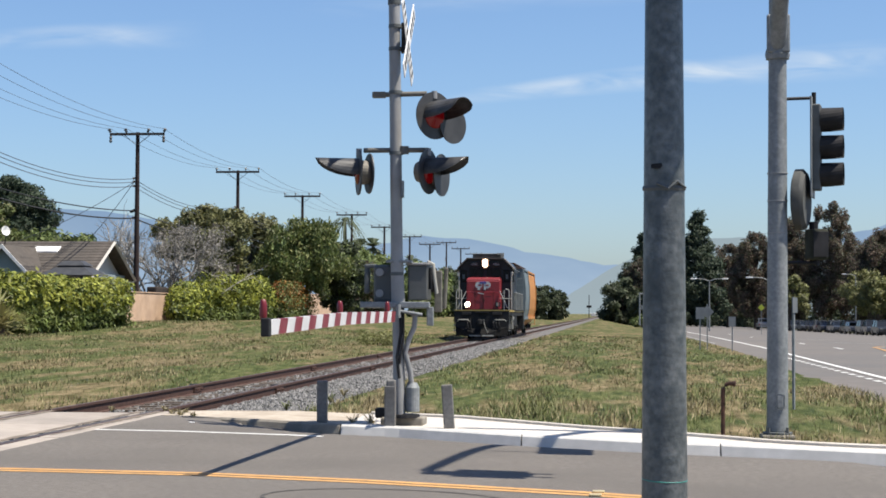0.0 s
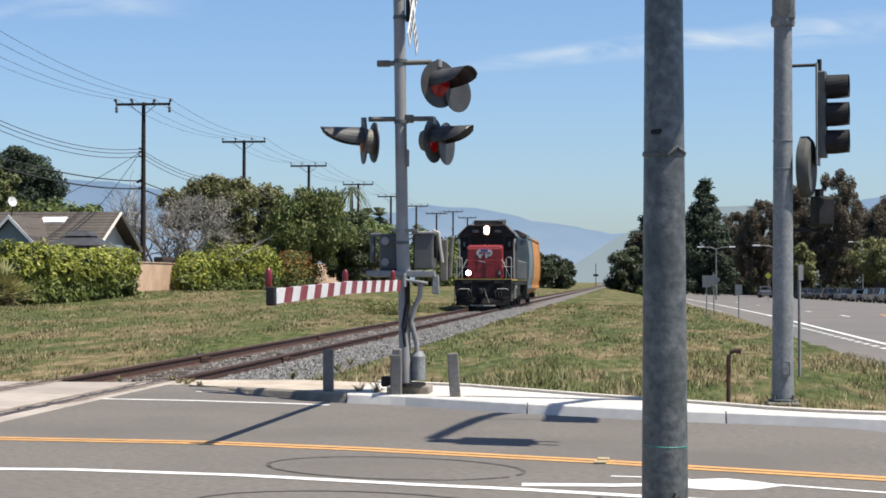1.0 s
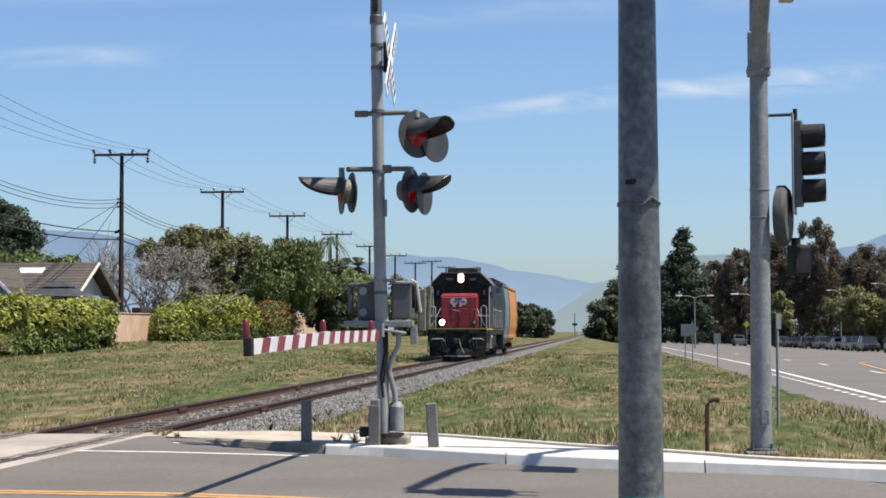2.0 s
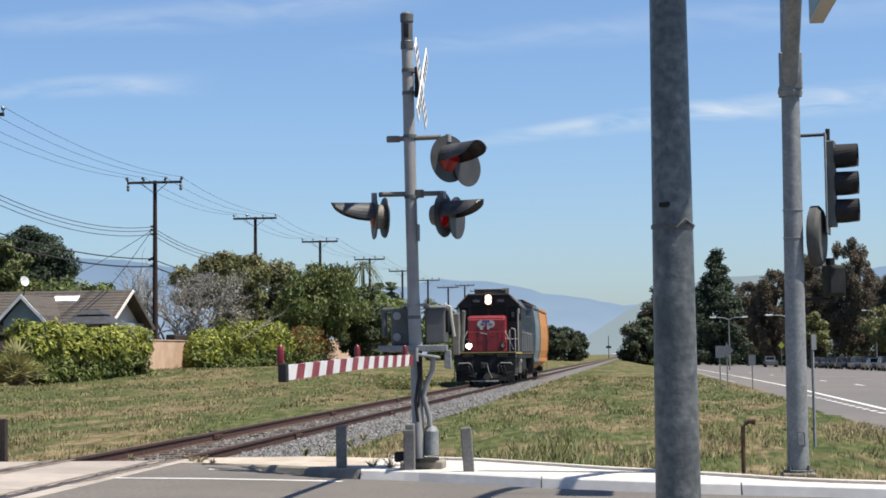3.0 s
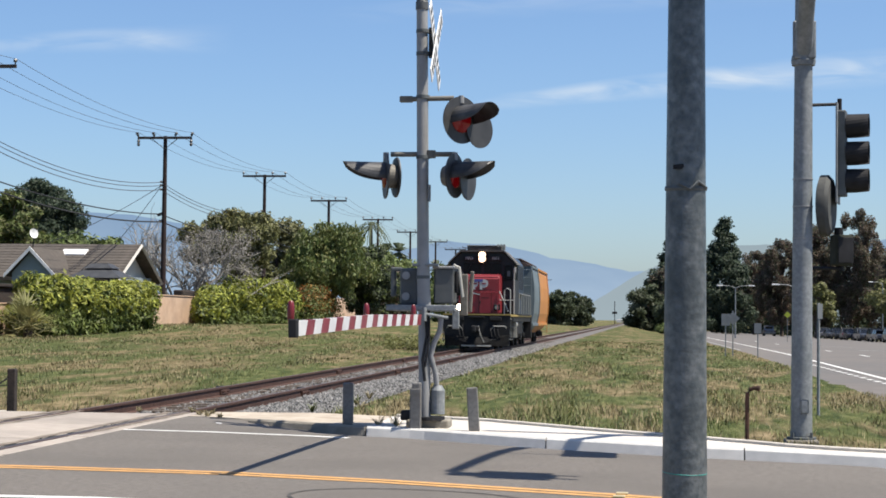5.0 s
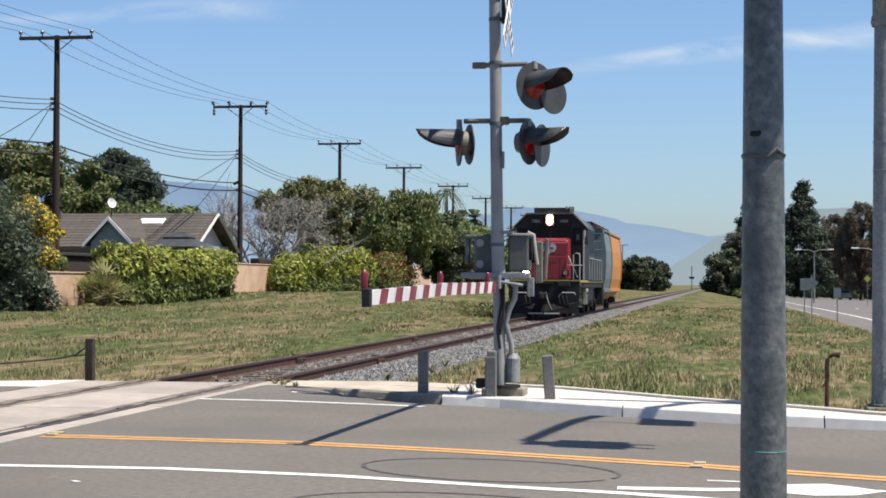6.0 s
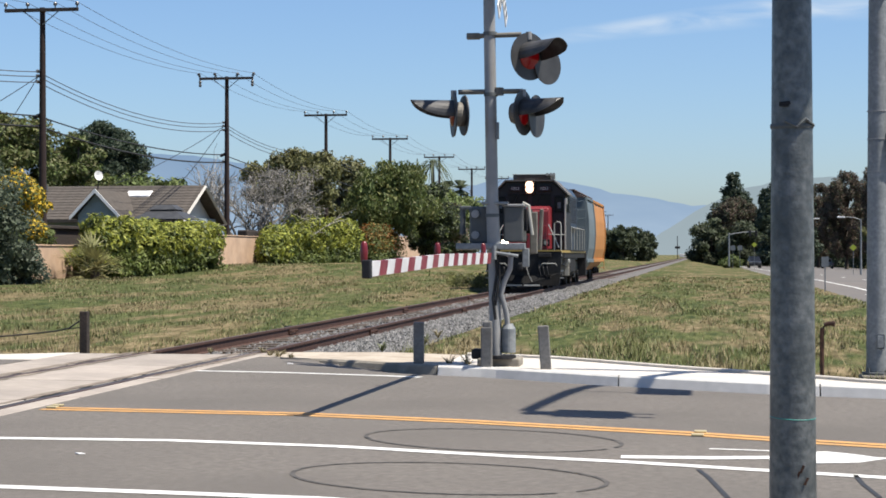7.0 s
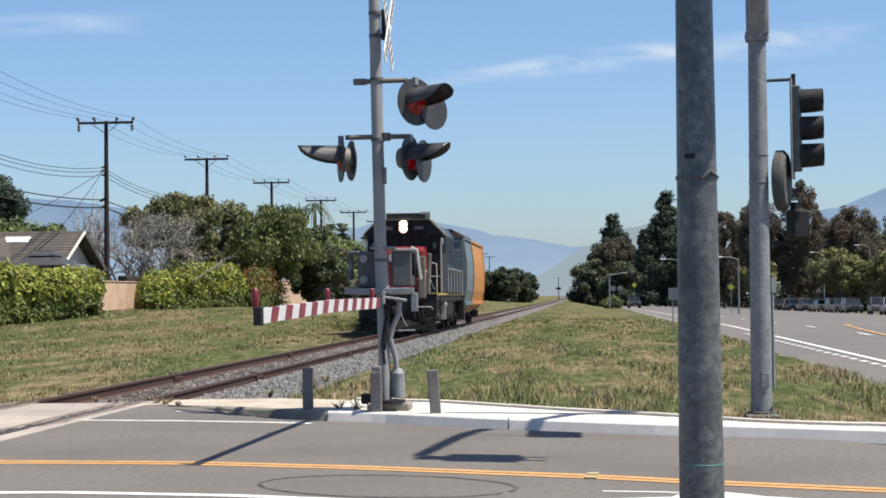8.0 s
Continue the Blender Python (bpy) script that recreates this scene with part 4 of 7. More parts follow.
def signal_pole():
    X, Y = 8.6, -1.05
    t = thing("traffic_signal_pole", "galvanised traffic signal pole with mast arm and signal heads", "signal pole", (X, Y, -0.045))
    b = nb()
    box(b, (0, 0, 0.0), (0.36, 0.36, 0.12), bevel=0.02)
    part("footing", b, CONCRETE_OLD, t)
    b = nb()
    lathe(b, [(0.16, 0.05), (0.16, 0.085), (0.122, 0.09), (0.122, 0.1)])
    part("base_plate", b, GALV_DARK, t)
    for a in range(4):
        b = nb()
        cyl(b, (0.14 * math.cos(a * 1.571 + 0.785), 0.14 * math.sin(a * 1.571 + 0.785), 0.06), (0.14 * math.cos(a * 1.571 + 0.785), 0.14 * math.sin(a * 1.571 + 0.785), 0.14), 0.016, seg=6)
        part("anchor_bolt", b, GALV_DARK, t)
    b = nb()
    cyl(b, (0, 0, 0.09), (0.03, 0, 7.5), 0.117, 0.082, seg=28)
    part("pole", b, GALV, t, "tapered galvanised steel pole", smooth=True)
    b = nb()
    box(b, (0.02, -0.118, 0.42), (0.09, 0.02, 0.16), bevel=0.02)
    part("hand_hole_cover", b, GALV, t)
    b = nb()
    lathe(b, [(0.125, -0.05), (0.135, 0.0), (0.125, 0.06)], pose(0.016, 0, 4.2), 24)
    box(b, (0.016, -0.1, 4.42), (0.25, 0.06, 0.42), bevel=0.02)
    part("arm_flange", b, GALV, t)
    b = nb()
    tube(b, [(0.01, -0.06, 4.30), (0.01, -0.28, 4.62), (0.0, -0.85, 5.12), (0.0, -1.6, 5.72), (0.0, -2.3, 6.26), (0.0, -2.9, 6.58), (0.0, -3.5, 6.76), (-0.02, -4.3, 6.89), (-0.05, -5.3, 7.02)], 0.098, 18, 0.065)
    arm = part("mast_arm", b, GALV, t, "curved galvanised mast arm over the road", smooth=True)
    sg = part("name_sign", box(nb(), (0.1, -2.65, 5.0), (0.14, 1.3, 0.86), bevel=0.012), TRIM, arm, "boxed street name sign hung under the arm")
    for sx in (0.028, 0.172):
        part("sign_face", box(nb(), (sx, -2.65, 5.0), (0.006, 1.22, 0.78), bevel=0.002), SIGN_GREEN, sg, "pale blue-green sign face")
    for y in (-2.3, -3.1):
        part("sign_hanger", cyl(nb(), (0.06, y, 5.4), (0.01, y, 6.24 - 0.5 * (y + 2.3)), 0.018, seg=8), GALV_DARK, sg)
    h = part("arm_signal", box(nb(), (-0.05, -5.4, 5.85), (0.2, 0.32, 1.14), bevel=0.03), BLACK, arm, "black signal head hung from the arm end")
    part("arm_backplate", box(nb(), (-0.05, -5.4, 5.85), (0.02, 0.66, 1.28), bevel=0.008), BLACK, h)
    for z in (5.49, 5.85, 6.21):
        b = nb()
        rows = []
        for i in range(4):
            half = radians(176 - 12 * i)
            rows.append([b.verts.new((-0.15 - 0.08 * i, -5.4 + 0.15 * math.sin(q), z + 0.15 * math.cos(q))) for q in [-half + 2 * half * j / 16 for j in range(17)]])
        for p, q in zip(rows, rows[1:]):
            for j in range(16):
                b.faces.new((p[j], p[j + 1], q[j + 1], q[j]))
        bmesh.ops.solidify(b, geom=b.faces[:], thickness=0.006)
        part("arm_visor", b, BLACK, h, "black tunnel visor")
    part("hanger", cyl(nb(), (-0.05, -5.3, 6.4), (-0.05, -5.3, 7.0), 0.03, seg=10), GALV_DARK, h)
    for y in (-5.26, -5.54):
        part("lower_rod", cyl(nb(), (-0.05, y, 4.78), (-0.05, y, 5.3), 0.035, seg=8), BLACK, h)

    def head(px, py, z0, n, rz, name, pitch_h=0.302):
        h = part(name, box(nb(), (0, 0, 0), (0.10, 0.2, pitch_h * n + 0.04), bevel=0.015), GALV_DARK, t, "weathered signal housing")
        h.matrix_basis = pose(px, py, z0, 0, 0, rz)
        part("backplate", box(nb(), (-0.045, 0, 0.0), (0.018, 0.36, pitch_h * n + 0.2), bevel=0.004), GALV, h)
        for k in range(n):
            zc = (k - (n - 1) / 2) * pitch_h
            b = nb()
            rows = []
            for i in range(7):
                u = i / 6
                half = radians(178 - 30 * u)
                rows.append([b.verts.new((0.05 + 0.24 * u, 0.132 * math.sin(a), zc + 0.132 * math.cos(a))) for a in [-half + 2 * half * j / 20 for j in range(21)]])
            for p, q in zip(rows, rows[1:]):
                for j in range(20):
                    b.faces.new((p[j], p[j + 1], q[j + 1], q[j]))
            bmesh.ops.recalc_face_normals(b, faces=b.faces)
            bmesh.ops.solidify(b, geom=b.faces[:], thickness=0.006)
            part("visor", b, BLACK, h, "black tunnel visor")
            part("signal_lens", cyl(nb(), (0.045, 0, zc), (0.06, 0, zc), 0.12, seg=20), GLASS, h)
        return h
    head(0.45, 0.15, 3.195, 3, -12, "signal_head")
    b = nb()
    cyl(b, (0.05, 0.05, 3.72), (0.42, 0.13, 3.74), 0.018, seg=10)
    cyl(b, (0.42, 0.13, 3.60), (0.42, 0.13, 3.8), 0.025, seg=10)
    part("head_bracket", b, BLACK, t)
    b = nb()
    lathe(b, [(0.25, -0.05), (0.3, -0.03), (0.3, 0.05), (0.26, 0.09)], pose(0.255, 0.12, 2.62, 90, 0, 72) @ Matrix.Diagonal((0.9, 1.12, 1, 1)), 28)
    part("second_head_back", b, HEAD_BACK, t, "rounded grey back of a signal head", smooth=True)
    p = part("pedestrian_signal", box(nb(), (0, 0, 0), (0.21, 0.18, 0.34), bevel=0.025), OLIVE_BOX, t, "dark olive pedestrian signal box")
    p.matrix_basis = pose(0.45, 0.2, 2.13, 0, 0, 20)
    part("signal_screen", box(nb(), (0.0, -0.105, 0), (0.18, 0.01, 0.28), bevel=0.004), BLACK, p)
    b = nb()
    cyl(b, (0.05, 0.1, 1.93), (0.45, 0.2, 1.93), 0.02, seg=8)
    cyl(b, (0.45, 0.2, 1.9), (0.45, 0.2, 2.0), 0.03, seg=8)
    part("lower_bracket", b, BLACK, t)
    part("signal_cap", cyl(nb(), (0.42, 0.2, 2.3), (0.42, 0.2, 2.38), 0.05, seg=10), BLACK, t)
    for z in (2.9, 2.6, 2.25):
        part("steel_band", lathe(nb(), [(0.112, -0.006), (0.112, 0.006)], pose(0.01, 0, z)), MAST, t)
    return t


signal_pole()


def near_pole():
    t = thing("push_button_pole", "mottled galvanised steel pole with a green tie", "steel pole", (6.9585, -15.58, -0.05))
    b = nb()
    rows = 40
    prof = [(0.0644 - 0.0078 * (4.2 * i / rows), 4.2 * i / rows) for i in range(rows + 1)]
    lathe(b, prof, seg=40)
    pole = part("pole", b, GALV_OLD, t, "mottled galvanised steel tube", smooth=True)
    part("base_collar", lathe(nb(), [(0.12, 0.0), (0.12, 0.03), (0.08, 0.05), (0.075, 0.12)], seg=28), GALV_DARK, t)
    b = nb()
    lathe(b, [(0.0567, -0.002), (0.058, 0), (0.0567, 0.002)], pose(0, 0, 0.955, 3, 2, 0), 36)
    part("green_tie", b, mat("green_tie", (0.05, 0.35, 0.3), (0.08, 0.42, 0.36), 0.4), pole, "thin green plastic tie")
    b = nb()
    lathe(b, [(0.0532, -0.006), (0.0549, 0.0), (0.0532, 0.006)], pose(0, 0, 1.685, 2, 0, 0), 36)
    tube(b, [(-0.02, -0.052, 1.695), (0.01, -0.056, 1.68), (0.03, -0.052, 1.70), (0.052, -0.02, 1.685)], 0.004, 6)
    part("tape_band", b, GALV_DARK, pole, "remains of old tape")
    b = nb()
    prism(b, [(-0.006, 1.742), (0.0 + 0.02, 1.745), (0.022, 1.738), (0.016, 1.732), (-0.006, 1.732)], "y", -0.0544, -0.045)
    bmesh.ops.translate(b, verts=b.verts, vec=(-0.028, 0, 0))
    part("black_sticker", b, BLACK, pole)
    b = nb()
    part("signal_head", box(nb(), (0.23, -0.1, 2.95), (0.3, 0.3, 1.02), bevel=0.03), BLACK, t, "black signal head high on the pole")
    part("head_bracket", cyl(nb(), (0.0, 0.0, 2.95), (0.1, 0.0, 2.95), 0.02, seg=8), GALV_DARK, t)
    for z, dx in ((0.83, 0.02), (0.80, 0.03), (0.815, 0.01)):
        box(b, (dx, -0.0554, z), (0.006, 0.004, 0.02), pose(0, 0, 0, 0, 25, 0))
    part("paint_scrawl", b, RUST, pole)


near_pole()

b = nb()
tube(b, [(0, 0, -0.2), (0, 0, 0.45), (0.005, 0, 0.52), (0.03, 0, 0.56), (0.07, -0.01, 0.575), (0.12, -0.02, 0.575)], 0.024, 10)
cyl(b, (0.10, -0.015, 0.577), (0.135, -0.022, 0.57), 0.03, seg=10)
o = part("vent_pipe", b, RUST, None, smooth=True)
o.matrix_basis = pose(8.0, -1.3, 0.0)
tagged(o, "rusty bent vent pipe standing in the pavement edge", "pipe")


def barrier_post():
    t = thing("barrier_post", "dark wooden post with a sagging cable", "post", (-1.62, 2.4, 0))
    part("post", box(nb(), (0, 0, 0.22), (0.11, 0.11, 0.66), bevel=0.01), WOOD_POST, t)
    pts = [(-0.05, -0.06, 0.42 - 0.0), (-0.2, -0.06, 0.32)] + [(-0.4 - 3.6 * i / 12, -0.06 - 0.02 * i, 0.28 - 0.42 * (i / 12) * (1 - i / 12) * 1.0 - 0.02 * i / 12) for i in range(13)]
    part("cable", tube(nb(), pts, 0.012, 6), CABLE, t, "sagging dark steel cable", smooth=True)
    part("tie_wire", tube(nb(), [(-0.05, -0.06, 0.33), (-0.22, -0.06, 0.31)], 0.008, 6), CABLE, t)
    p = part("far_post", box(nb(), (-4.05, -0.3, 0.2), (0.11, 0.11, 0.66), bevel=0.01), WOOD_POST, t)


barrier_post()


# ---- the train ----
WHEELS = {}
HOPPER_GAP = 14.6


def text_mesh(body, size, material, parent, m):
    cu = bpy.data.curves.new("number", "FONT")
    cu.body, cu.size, cu.extrude, cu.align_x, cu.align_y = body, size, 0.004, "CENTER", "CENTER"
    tmp = bpy.data.objects.new("number", cu)
    me = bpy.data.meshes.new_from_object(tmp)
    me.materials.append(material)
    ob = new("number", me)
    ob.parent = parent
    ob.matrix_basis = m
    bpy.data.objects.remove(tmp)
    return ob


def wheelset(parent, y, r):
    b = nb()
    cyl(b, (-0.9, 0, 0), (0.9, 0, 0), 0.08, seg=10)
    for s in (-1, 1):
        cyl(b, (s * 0.69, 0, 0), (s * 0.82, 0, 0), r, seg=28)
        cyl(b, (s * 0.66, 0, 0), (s * 0.69, 0, 0), r + 0.03, seg=28)
        for k in range(6):
            a = k * math.pi / 3
            cyl(b, (s * 0.815, 0.25 * math.cos(a), 0.25 * math.sin(a)), (s * 0.835, 0.25 * math.cos(a), 0.25 * math.sin(a)), 0.06, seg=8)
    o = part("wheelset", b, LOCO_BLACK, parent, "dark steel wheels on an axle")
    o.matrix_basis = pose(0, y, r)
    WHEELS[o] = (y, r)
    return o


def bogie(parent, y, half=1.15, r=0.5, material=LOCO_BLACK):
    for s in (-1, 1):
        b = nb()
        prism(b, [(y - half - 0.35, 0.42), (y - half - 0.3, 0.72), (y - 0.5, 0.78), (y - 0.35, 0.55), (y + 0.35, 0.55), (y + 0.5, 0.78), (y + half + 0.3, 0.72), (y + half + 0.35, 0.42), (y + half - 0.3, 0.42), (y + 0.5, 0.3), (y - 0.5, 0.3), (y - half + 0.3, 0.42)], "x", s * 0.93, s * 1.07)
        for q in (-half, half):
            cyl(b, (s * 1.05, y + q, r), (s * 1.17, y + q, r), 0.14, seg=12)
        for q in (-0.18, 0.0, 0.18):
            cyl(b, (s * 1.0, y + q, 0.32), (s * 1.0, y + q, 0.56), 0.07, seg=10)
        part("side_frame", b, material, parent, "cast steel bogie side frame")
    b = nb()
    box(b, (0, y, 0.62), (1.9, 0.5, 0.22), bevel=0.03)
    part("bolster", b, material, parent)
    for q in (-half, half):
        wheelset(parent, y + q, r)


def locomotive():
    t = thing("locomotive", "dark grey diesel locomotive with a scarlet nose, headlight on", "locomotive")
    # frame, pilot and plow
    b = nb()
    box(b, (0, 7.3, 1.32), (2.8, 13.8, 0.3), bevel=0.02)
    part("underframe", b, LOCO_BLACK, t)
    b = nb()
    prism(b, [(-1.42, 0.95), (-1.42, 1.5), (1.42, 1.5), (1.42, 0.95), (1.36, 0.32), (0.9, 0.2), (-0.9, 0.2), (-1.36, 0.32)], "y", 0.3, 0.42)
    part("pilot", b, LOCO_BLACK, t, "dark pilot plate")
    for s in (-1, 1):
        b = nb()
        v = [b.verts.new(p) for p in ((0, -0.12, 0.14), (s * 1.35, 0.25, 0.14), (s * 1.38, 0.3, 0.62), (0, 0.12, 0.5), (0, 0.2, 0.14), (s * 1.3, 0.4, 0.14))]
        b.faces.new((v[0], v[1], v[2], v[3]))
        b.faces.new((v[0], v[4], v[5], v[1]))
        bmesh.ops.solidify(b, geom=b.faces[:], thickness=0.03)
        pl = part("plow_blade", b, LOCO_BLACK, t, "angled snowplow blade")
        part("plow_edge", box(nb(), (s * 0.33, -0.02, 0.155), (0.62, 0.03, 0.06), pose(0, 0, 0, 0, 0, s * 15)), LOCO_STEEL, pl, "pale worn lower edge")
    b = nb()
    box(b, (0, 0.05, 0.86), (0.28, 0.6, 0.26), bevel=0.05)
    box(b, (-0.08, -0.3, 0.86), (0.2, 0.26, 0.3), bevel=0.06)
    part("coupler", b, LOCO_BLACK, t, "knuckle coupler")
    for x in (-0.75, -0.6, 0.6, 0.75, 0.9):
        b = nb()
        tube(b, [(x, 0.28, 1.05), (x, 0.14, 0.8), (x + 0.05, 0.13, 0.55), (x + 0.12, 0.2, 0.42)], 0.028, 6)
        part("air_hose", b, BLACK, t)
    for s in (-1, 1):
        b = nb()
        for k in range(4):
            box(b, (s * 1.25, 0.62 + 0.02 * k, 0.42 + 0.27 * k), (0.5, 0.42, 0.035))
        box(b, (s * 1.0, 0.7, 0.85), (0.03, 0.5, 1.1))
        box(b, (s * 1.49, 0.85, 0.85), (0.03, 0.06, 1.1))
        part("step_well", b, LOCO_BLACK, t, "corner steps")
        b = nb()
        for z in (0.43, 0.70):
            box(b, (s * 1.25, 0.4, z), (0.5, 0.02, 0.05))
        part("step_edge", b, LOCO_STEEL, t, "pale step edges")
    part("sill_stripe", box(nb(), (0, 0.285, 1.47), (2.86, 0.03, 0.055)), LOCO_YELLOW, t, "yellow sill stripe")
    for s in (-1, 1):
        part("side_sill", box(nb(), (s * 1.415, 7.3, 1.44), (0.03, 13.8, 0.09)), LOCO_YELLOW, t, "faded yellow side sill")
    # nose
    b = nb()
    prism(b, [(1.02, 1.5), (1.02, 3.04), (1.12, 3.17), (2.7, 3.24), (2.7, 1.5)], "x", -0.87, 0.87)
    bmesh.ops.bevel(b, geom=b.edges[:], offset=0.05, segments=2, affect="EDGES")
    nose = part("nose", b, LOCO_RED, t, "scarlet short nose")
    b = nb()
    box(b, (0.28, 1.0, 2.02), (0.5, 0.03, 0.98), bevel=0.008)
    part("nose_door", b, LOCO_RED, nose)
    b = nb()
    box(b, (0.02, 0.99, 2.02), (0.018, 0.012, 1.0))
    box(b, (0.54, 0.99, 2.02), (0.018, 0.012, 1.0))
    box(b, (0.28, 0.99, 2.53), (0.52, 0.012, 0.018))
    box(b, (0.28, 0.985, 2.2), (0.3, 0.012, 0.02))
    box(b, (0.07, 0.975, 2.0), (0.03, 0.03, 0.14), bevel=0.006)
    box(b, (-0.42, 0.99, 2.02), (0.018, 0.012, 0.7))
    part("door_seam", b, LOCO_BLACK, nose)
    # emblem in plain shapes
    for cx in (-0.22, 0.22):
        b = nb()
        lathe(b, [(0.19, -0.006), (0.19, 0.006)], pose(cx, 0.99, 2.80, 90) @ Matrix.Diagonal((1, 0.95, 1, 1)), 20)
        em = part("emblem", b, LOGO_WHITE, nose, "white emblem shape")
        part("emblem_core", box(nb(), (cx + (0.05 if cx < 0 else 0.0), 0.98, 2.79), (0.17, 0.012, 0.06)), LOCO_RED, em)
        part("emblem_foot", box(nb(), (cx - (0.0 if cx < 0 else 0.12), 0.985, 2.66), (0.14 if cx < 0 else 0.11, 0.012, 0.24)), LOGO_WHITE, em)
    part("emblem_bar", box(nb(), (0.0, 0.972, 2.93), (0.36, 0.012, 0.12)), LOGO_BLUE, nose, "blue emblem bar")
    part("emblem_scroll", box(nb(), (-0.12, 0.975, 2.36), (0.34, 0.012, 0.045), pose(0, 0, 0, 0, 12, 0)), LOGO_WHITE, nose)
    # lower lamps
    for s, m in ((-1, HEADLIGHT), (1, HEADLIGHT_OFF)):
        part("lamp_box", box(nb(), (s * 0.80, 0.92, 1.78), (0.26, 0.2, 0.26), bevel=0.03), LOCO_BLACK, t)
        part("ditch_light", cyl(nb(), (s * 0.80, 0.79, 1.78), (s * 0.80, 0.83, 1.78), 0.13 if s < 0 else 0.09, seg=18), m, t, "lit lower headlight" if s < 0 else "unlit lower headlight")
    # cab
    b = nb()
    prism(b, [(-1.41, 1.5), (1.41, 1.5), (1.41, 3.72), (0.92, 4.2), (-0.92, 4.2), (-1.41, 3.72)], "y", 2.62, 4.9)
    cab = part("cab", b, LOCO_GREY, t, "dark grey cab with sloping roof edges")
    # Roof colour is far lighter than the cab, painting sunlight on the brow.
    b = nb()
    prism(b, [(-1.5, 3.68), (-0.95, 4.22), (0.95, 4.22), (1.5, 3.68), (1.5, 3.74), (0.97, 4.28), (-0.97, 4.28), (-1.5, 3.74)], "y", 2.42, 5.0)
    part("cab_roof", b, LOCO_ROOF, cab, "grey roof with overhanging eaves, sunlit brow put into its colour")
    for x0, x1 in ((-0.86, -0.05), (0.05, 0.86)):
        w_ = part("windshield", box(nb(), ((x0 + x1) / 2, 2.606, 3.49), (x1 - x0 - 0.06, 0.02, 0.44), bevel=0.008), CAB_GLASS, cab)
        b = nb()
        for z in (3.25, 3.73):
            box(b, ((x0 + x1) / 2, 2.60, z), (x1 - x0, 0.03, 0.035))
        for x in (x0 + 0.018, x1 - 0.018):
            box(b, (x, 2.60, 3.49), (0.036, 0.03, 0.445))
        part("window_gasket", b, BLACK, w_)
        part("wiper", tube(nb(), [(x0 + 0.4, 2.57, 3.72), (x0 + 0.22, 2.565, 3.36)], 0.01, 5), BLACK, w_)
    for s in (-1, 1):
        dr = part("front_door", box(nb(), (s * 1.14, 2.612, 2.62), (0.48, 0.02, 2.1), bevel=0.01), LOCO_GREY, cab)
        part("door_window", box(nb(), (s * 1.14, 2.598, 3.3), (0.32, 0.02, 0.62), bevel=0.03), CAB_GLASS, dr)
        b = nb()
        for q in (-0.18, 0.18):
            box(b, (s * 1.14 + q, 2.594, 3.3), (0.035, 0.03, 0.70))
        for z in (2.96, 3.64):
            box(b, (s * 1.14, 2.594, z), (0.36, 0.03, 0.035))
        part("window_frame", b, BLACK, dr)
        # Pale plate on the pane paints the grey reflection in the glass.
        part("pane_reflection", box(nb(), (s * 1.16, 2.586, 3.27), (0.13, 0.012, 0.24), bevel=0.005), REFLECTION_GREY, dr, "pale grey patch on the glass, a painted reflection")
        part("door_latch", box(nb(), (s * 0.95, 2.59, 2.4), (0.03, 0.04, 0.14), bevel=0.01), LOCO_STEEL, dr)
        for q in (3.2, 4.2):
            part("side_window", box(nb(), (s * 1.414, q, 3.3), (0.02, 0.7, 0.6), bevel=0.008), CAB_GLASS, cab)
        part("sunshade", box(nb(), (s * 1.56, 3.7, 3.66), (0.32, 1.7, 0.03), pose(0, 0, 0, 0, s * 25, 0)), LOCO_STEEL, cab, "pale window awning")
    for s in (-1, 1):
        nbd = part("number_board", box(nb(), (s * 0.58, 2.55, 3.93), (0.56, 0.12, 0.2), bevel=0.015), BLACK, cab)
        text_mesh("1053", 0.17, LOGO_WHITE, nbd, pose(s * 0.58, 2.485, 3.93, 90, 0, 0))
    b = nb()
    box(b, (0, 2.54, 4.0), (0.46, 0.14, 0.62), bevel=0.05)
    hl = part("headlight_housing", b, LOCO_BLACK, cab)
    # The larger warm disc behind each lamp imitates its halo.
    for z in (3.91, 4.08):
        part("headlight_halo", cyl(nb(), (0, 2.44, z), (0, 2.48, z), 0.16, seg=28), HEADLIGHT_HALO, hl, "warm glowing disc that imitates the headlight halo")
        part("headlight", cyl(nb(), (0, 2.42, z), (0, 2.445, z), 0.10, seg=24), HEADLIGHT, hl, "glowing headlight")
    b = nb()
    box(b, (0.05, 3.5, 4.40), (1.5, 1.2, 0.2), bevel=0.03)
    ac = part("air_conditioner", b, LOCO_ROOF, cab, "grey-tan roof unit")
    for k in range(5):
        part("unit_slat", box(nb(), (0.05, 2.892, 4.335 + 0.032 * k), (1.2, 0.02, 0.014)), CAR_ROOF, ac)
    part("unit_rim", box(nb(), (0.05, 3.5, 4.51), (1.56, 1.26, 0.025), bevel=0.008), LOCO_STEEL, ac)
    b = nb()
    for q in (-0.1, 0.04, 0.16):
        cyl(b, (0.78 + q, 3.0, 4.50), (0.78 + q, 2.7, 4.50), 0.025, 0.06, seg=10)
    box(b, (0.8, 3.05, 4.42), (0.34, 0.12, 0.22))
    part("horn", b, LOCO_STEEL, cab, "three-bell air horn")
    part("antenna", cyl(nb(), (-0.75, 4.4, 4.25), (-0.75, 4.4, 4.62), 0.012, seg=6), BLACK, cab)
    part("roof_beacon", cyl(nb(), (0.75, 4.5, 4.26), (0.75, 4.5, 4.46), 0.08, 0.06, seg=12), LOCO_STEEL, cab)
    # hood behind the cab, flared at the radiators
    b = nb()
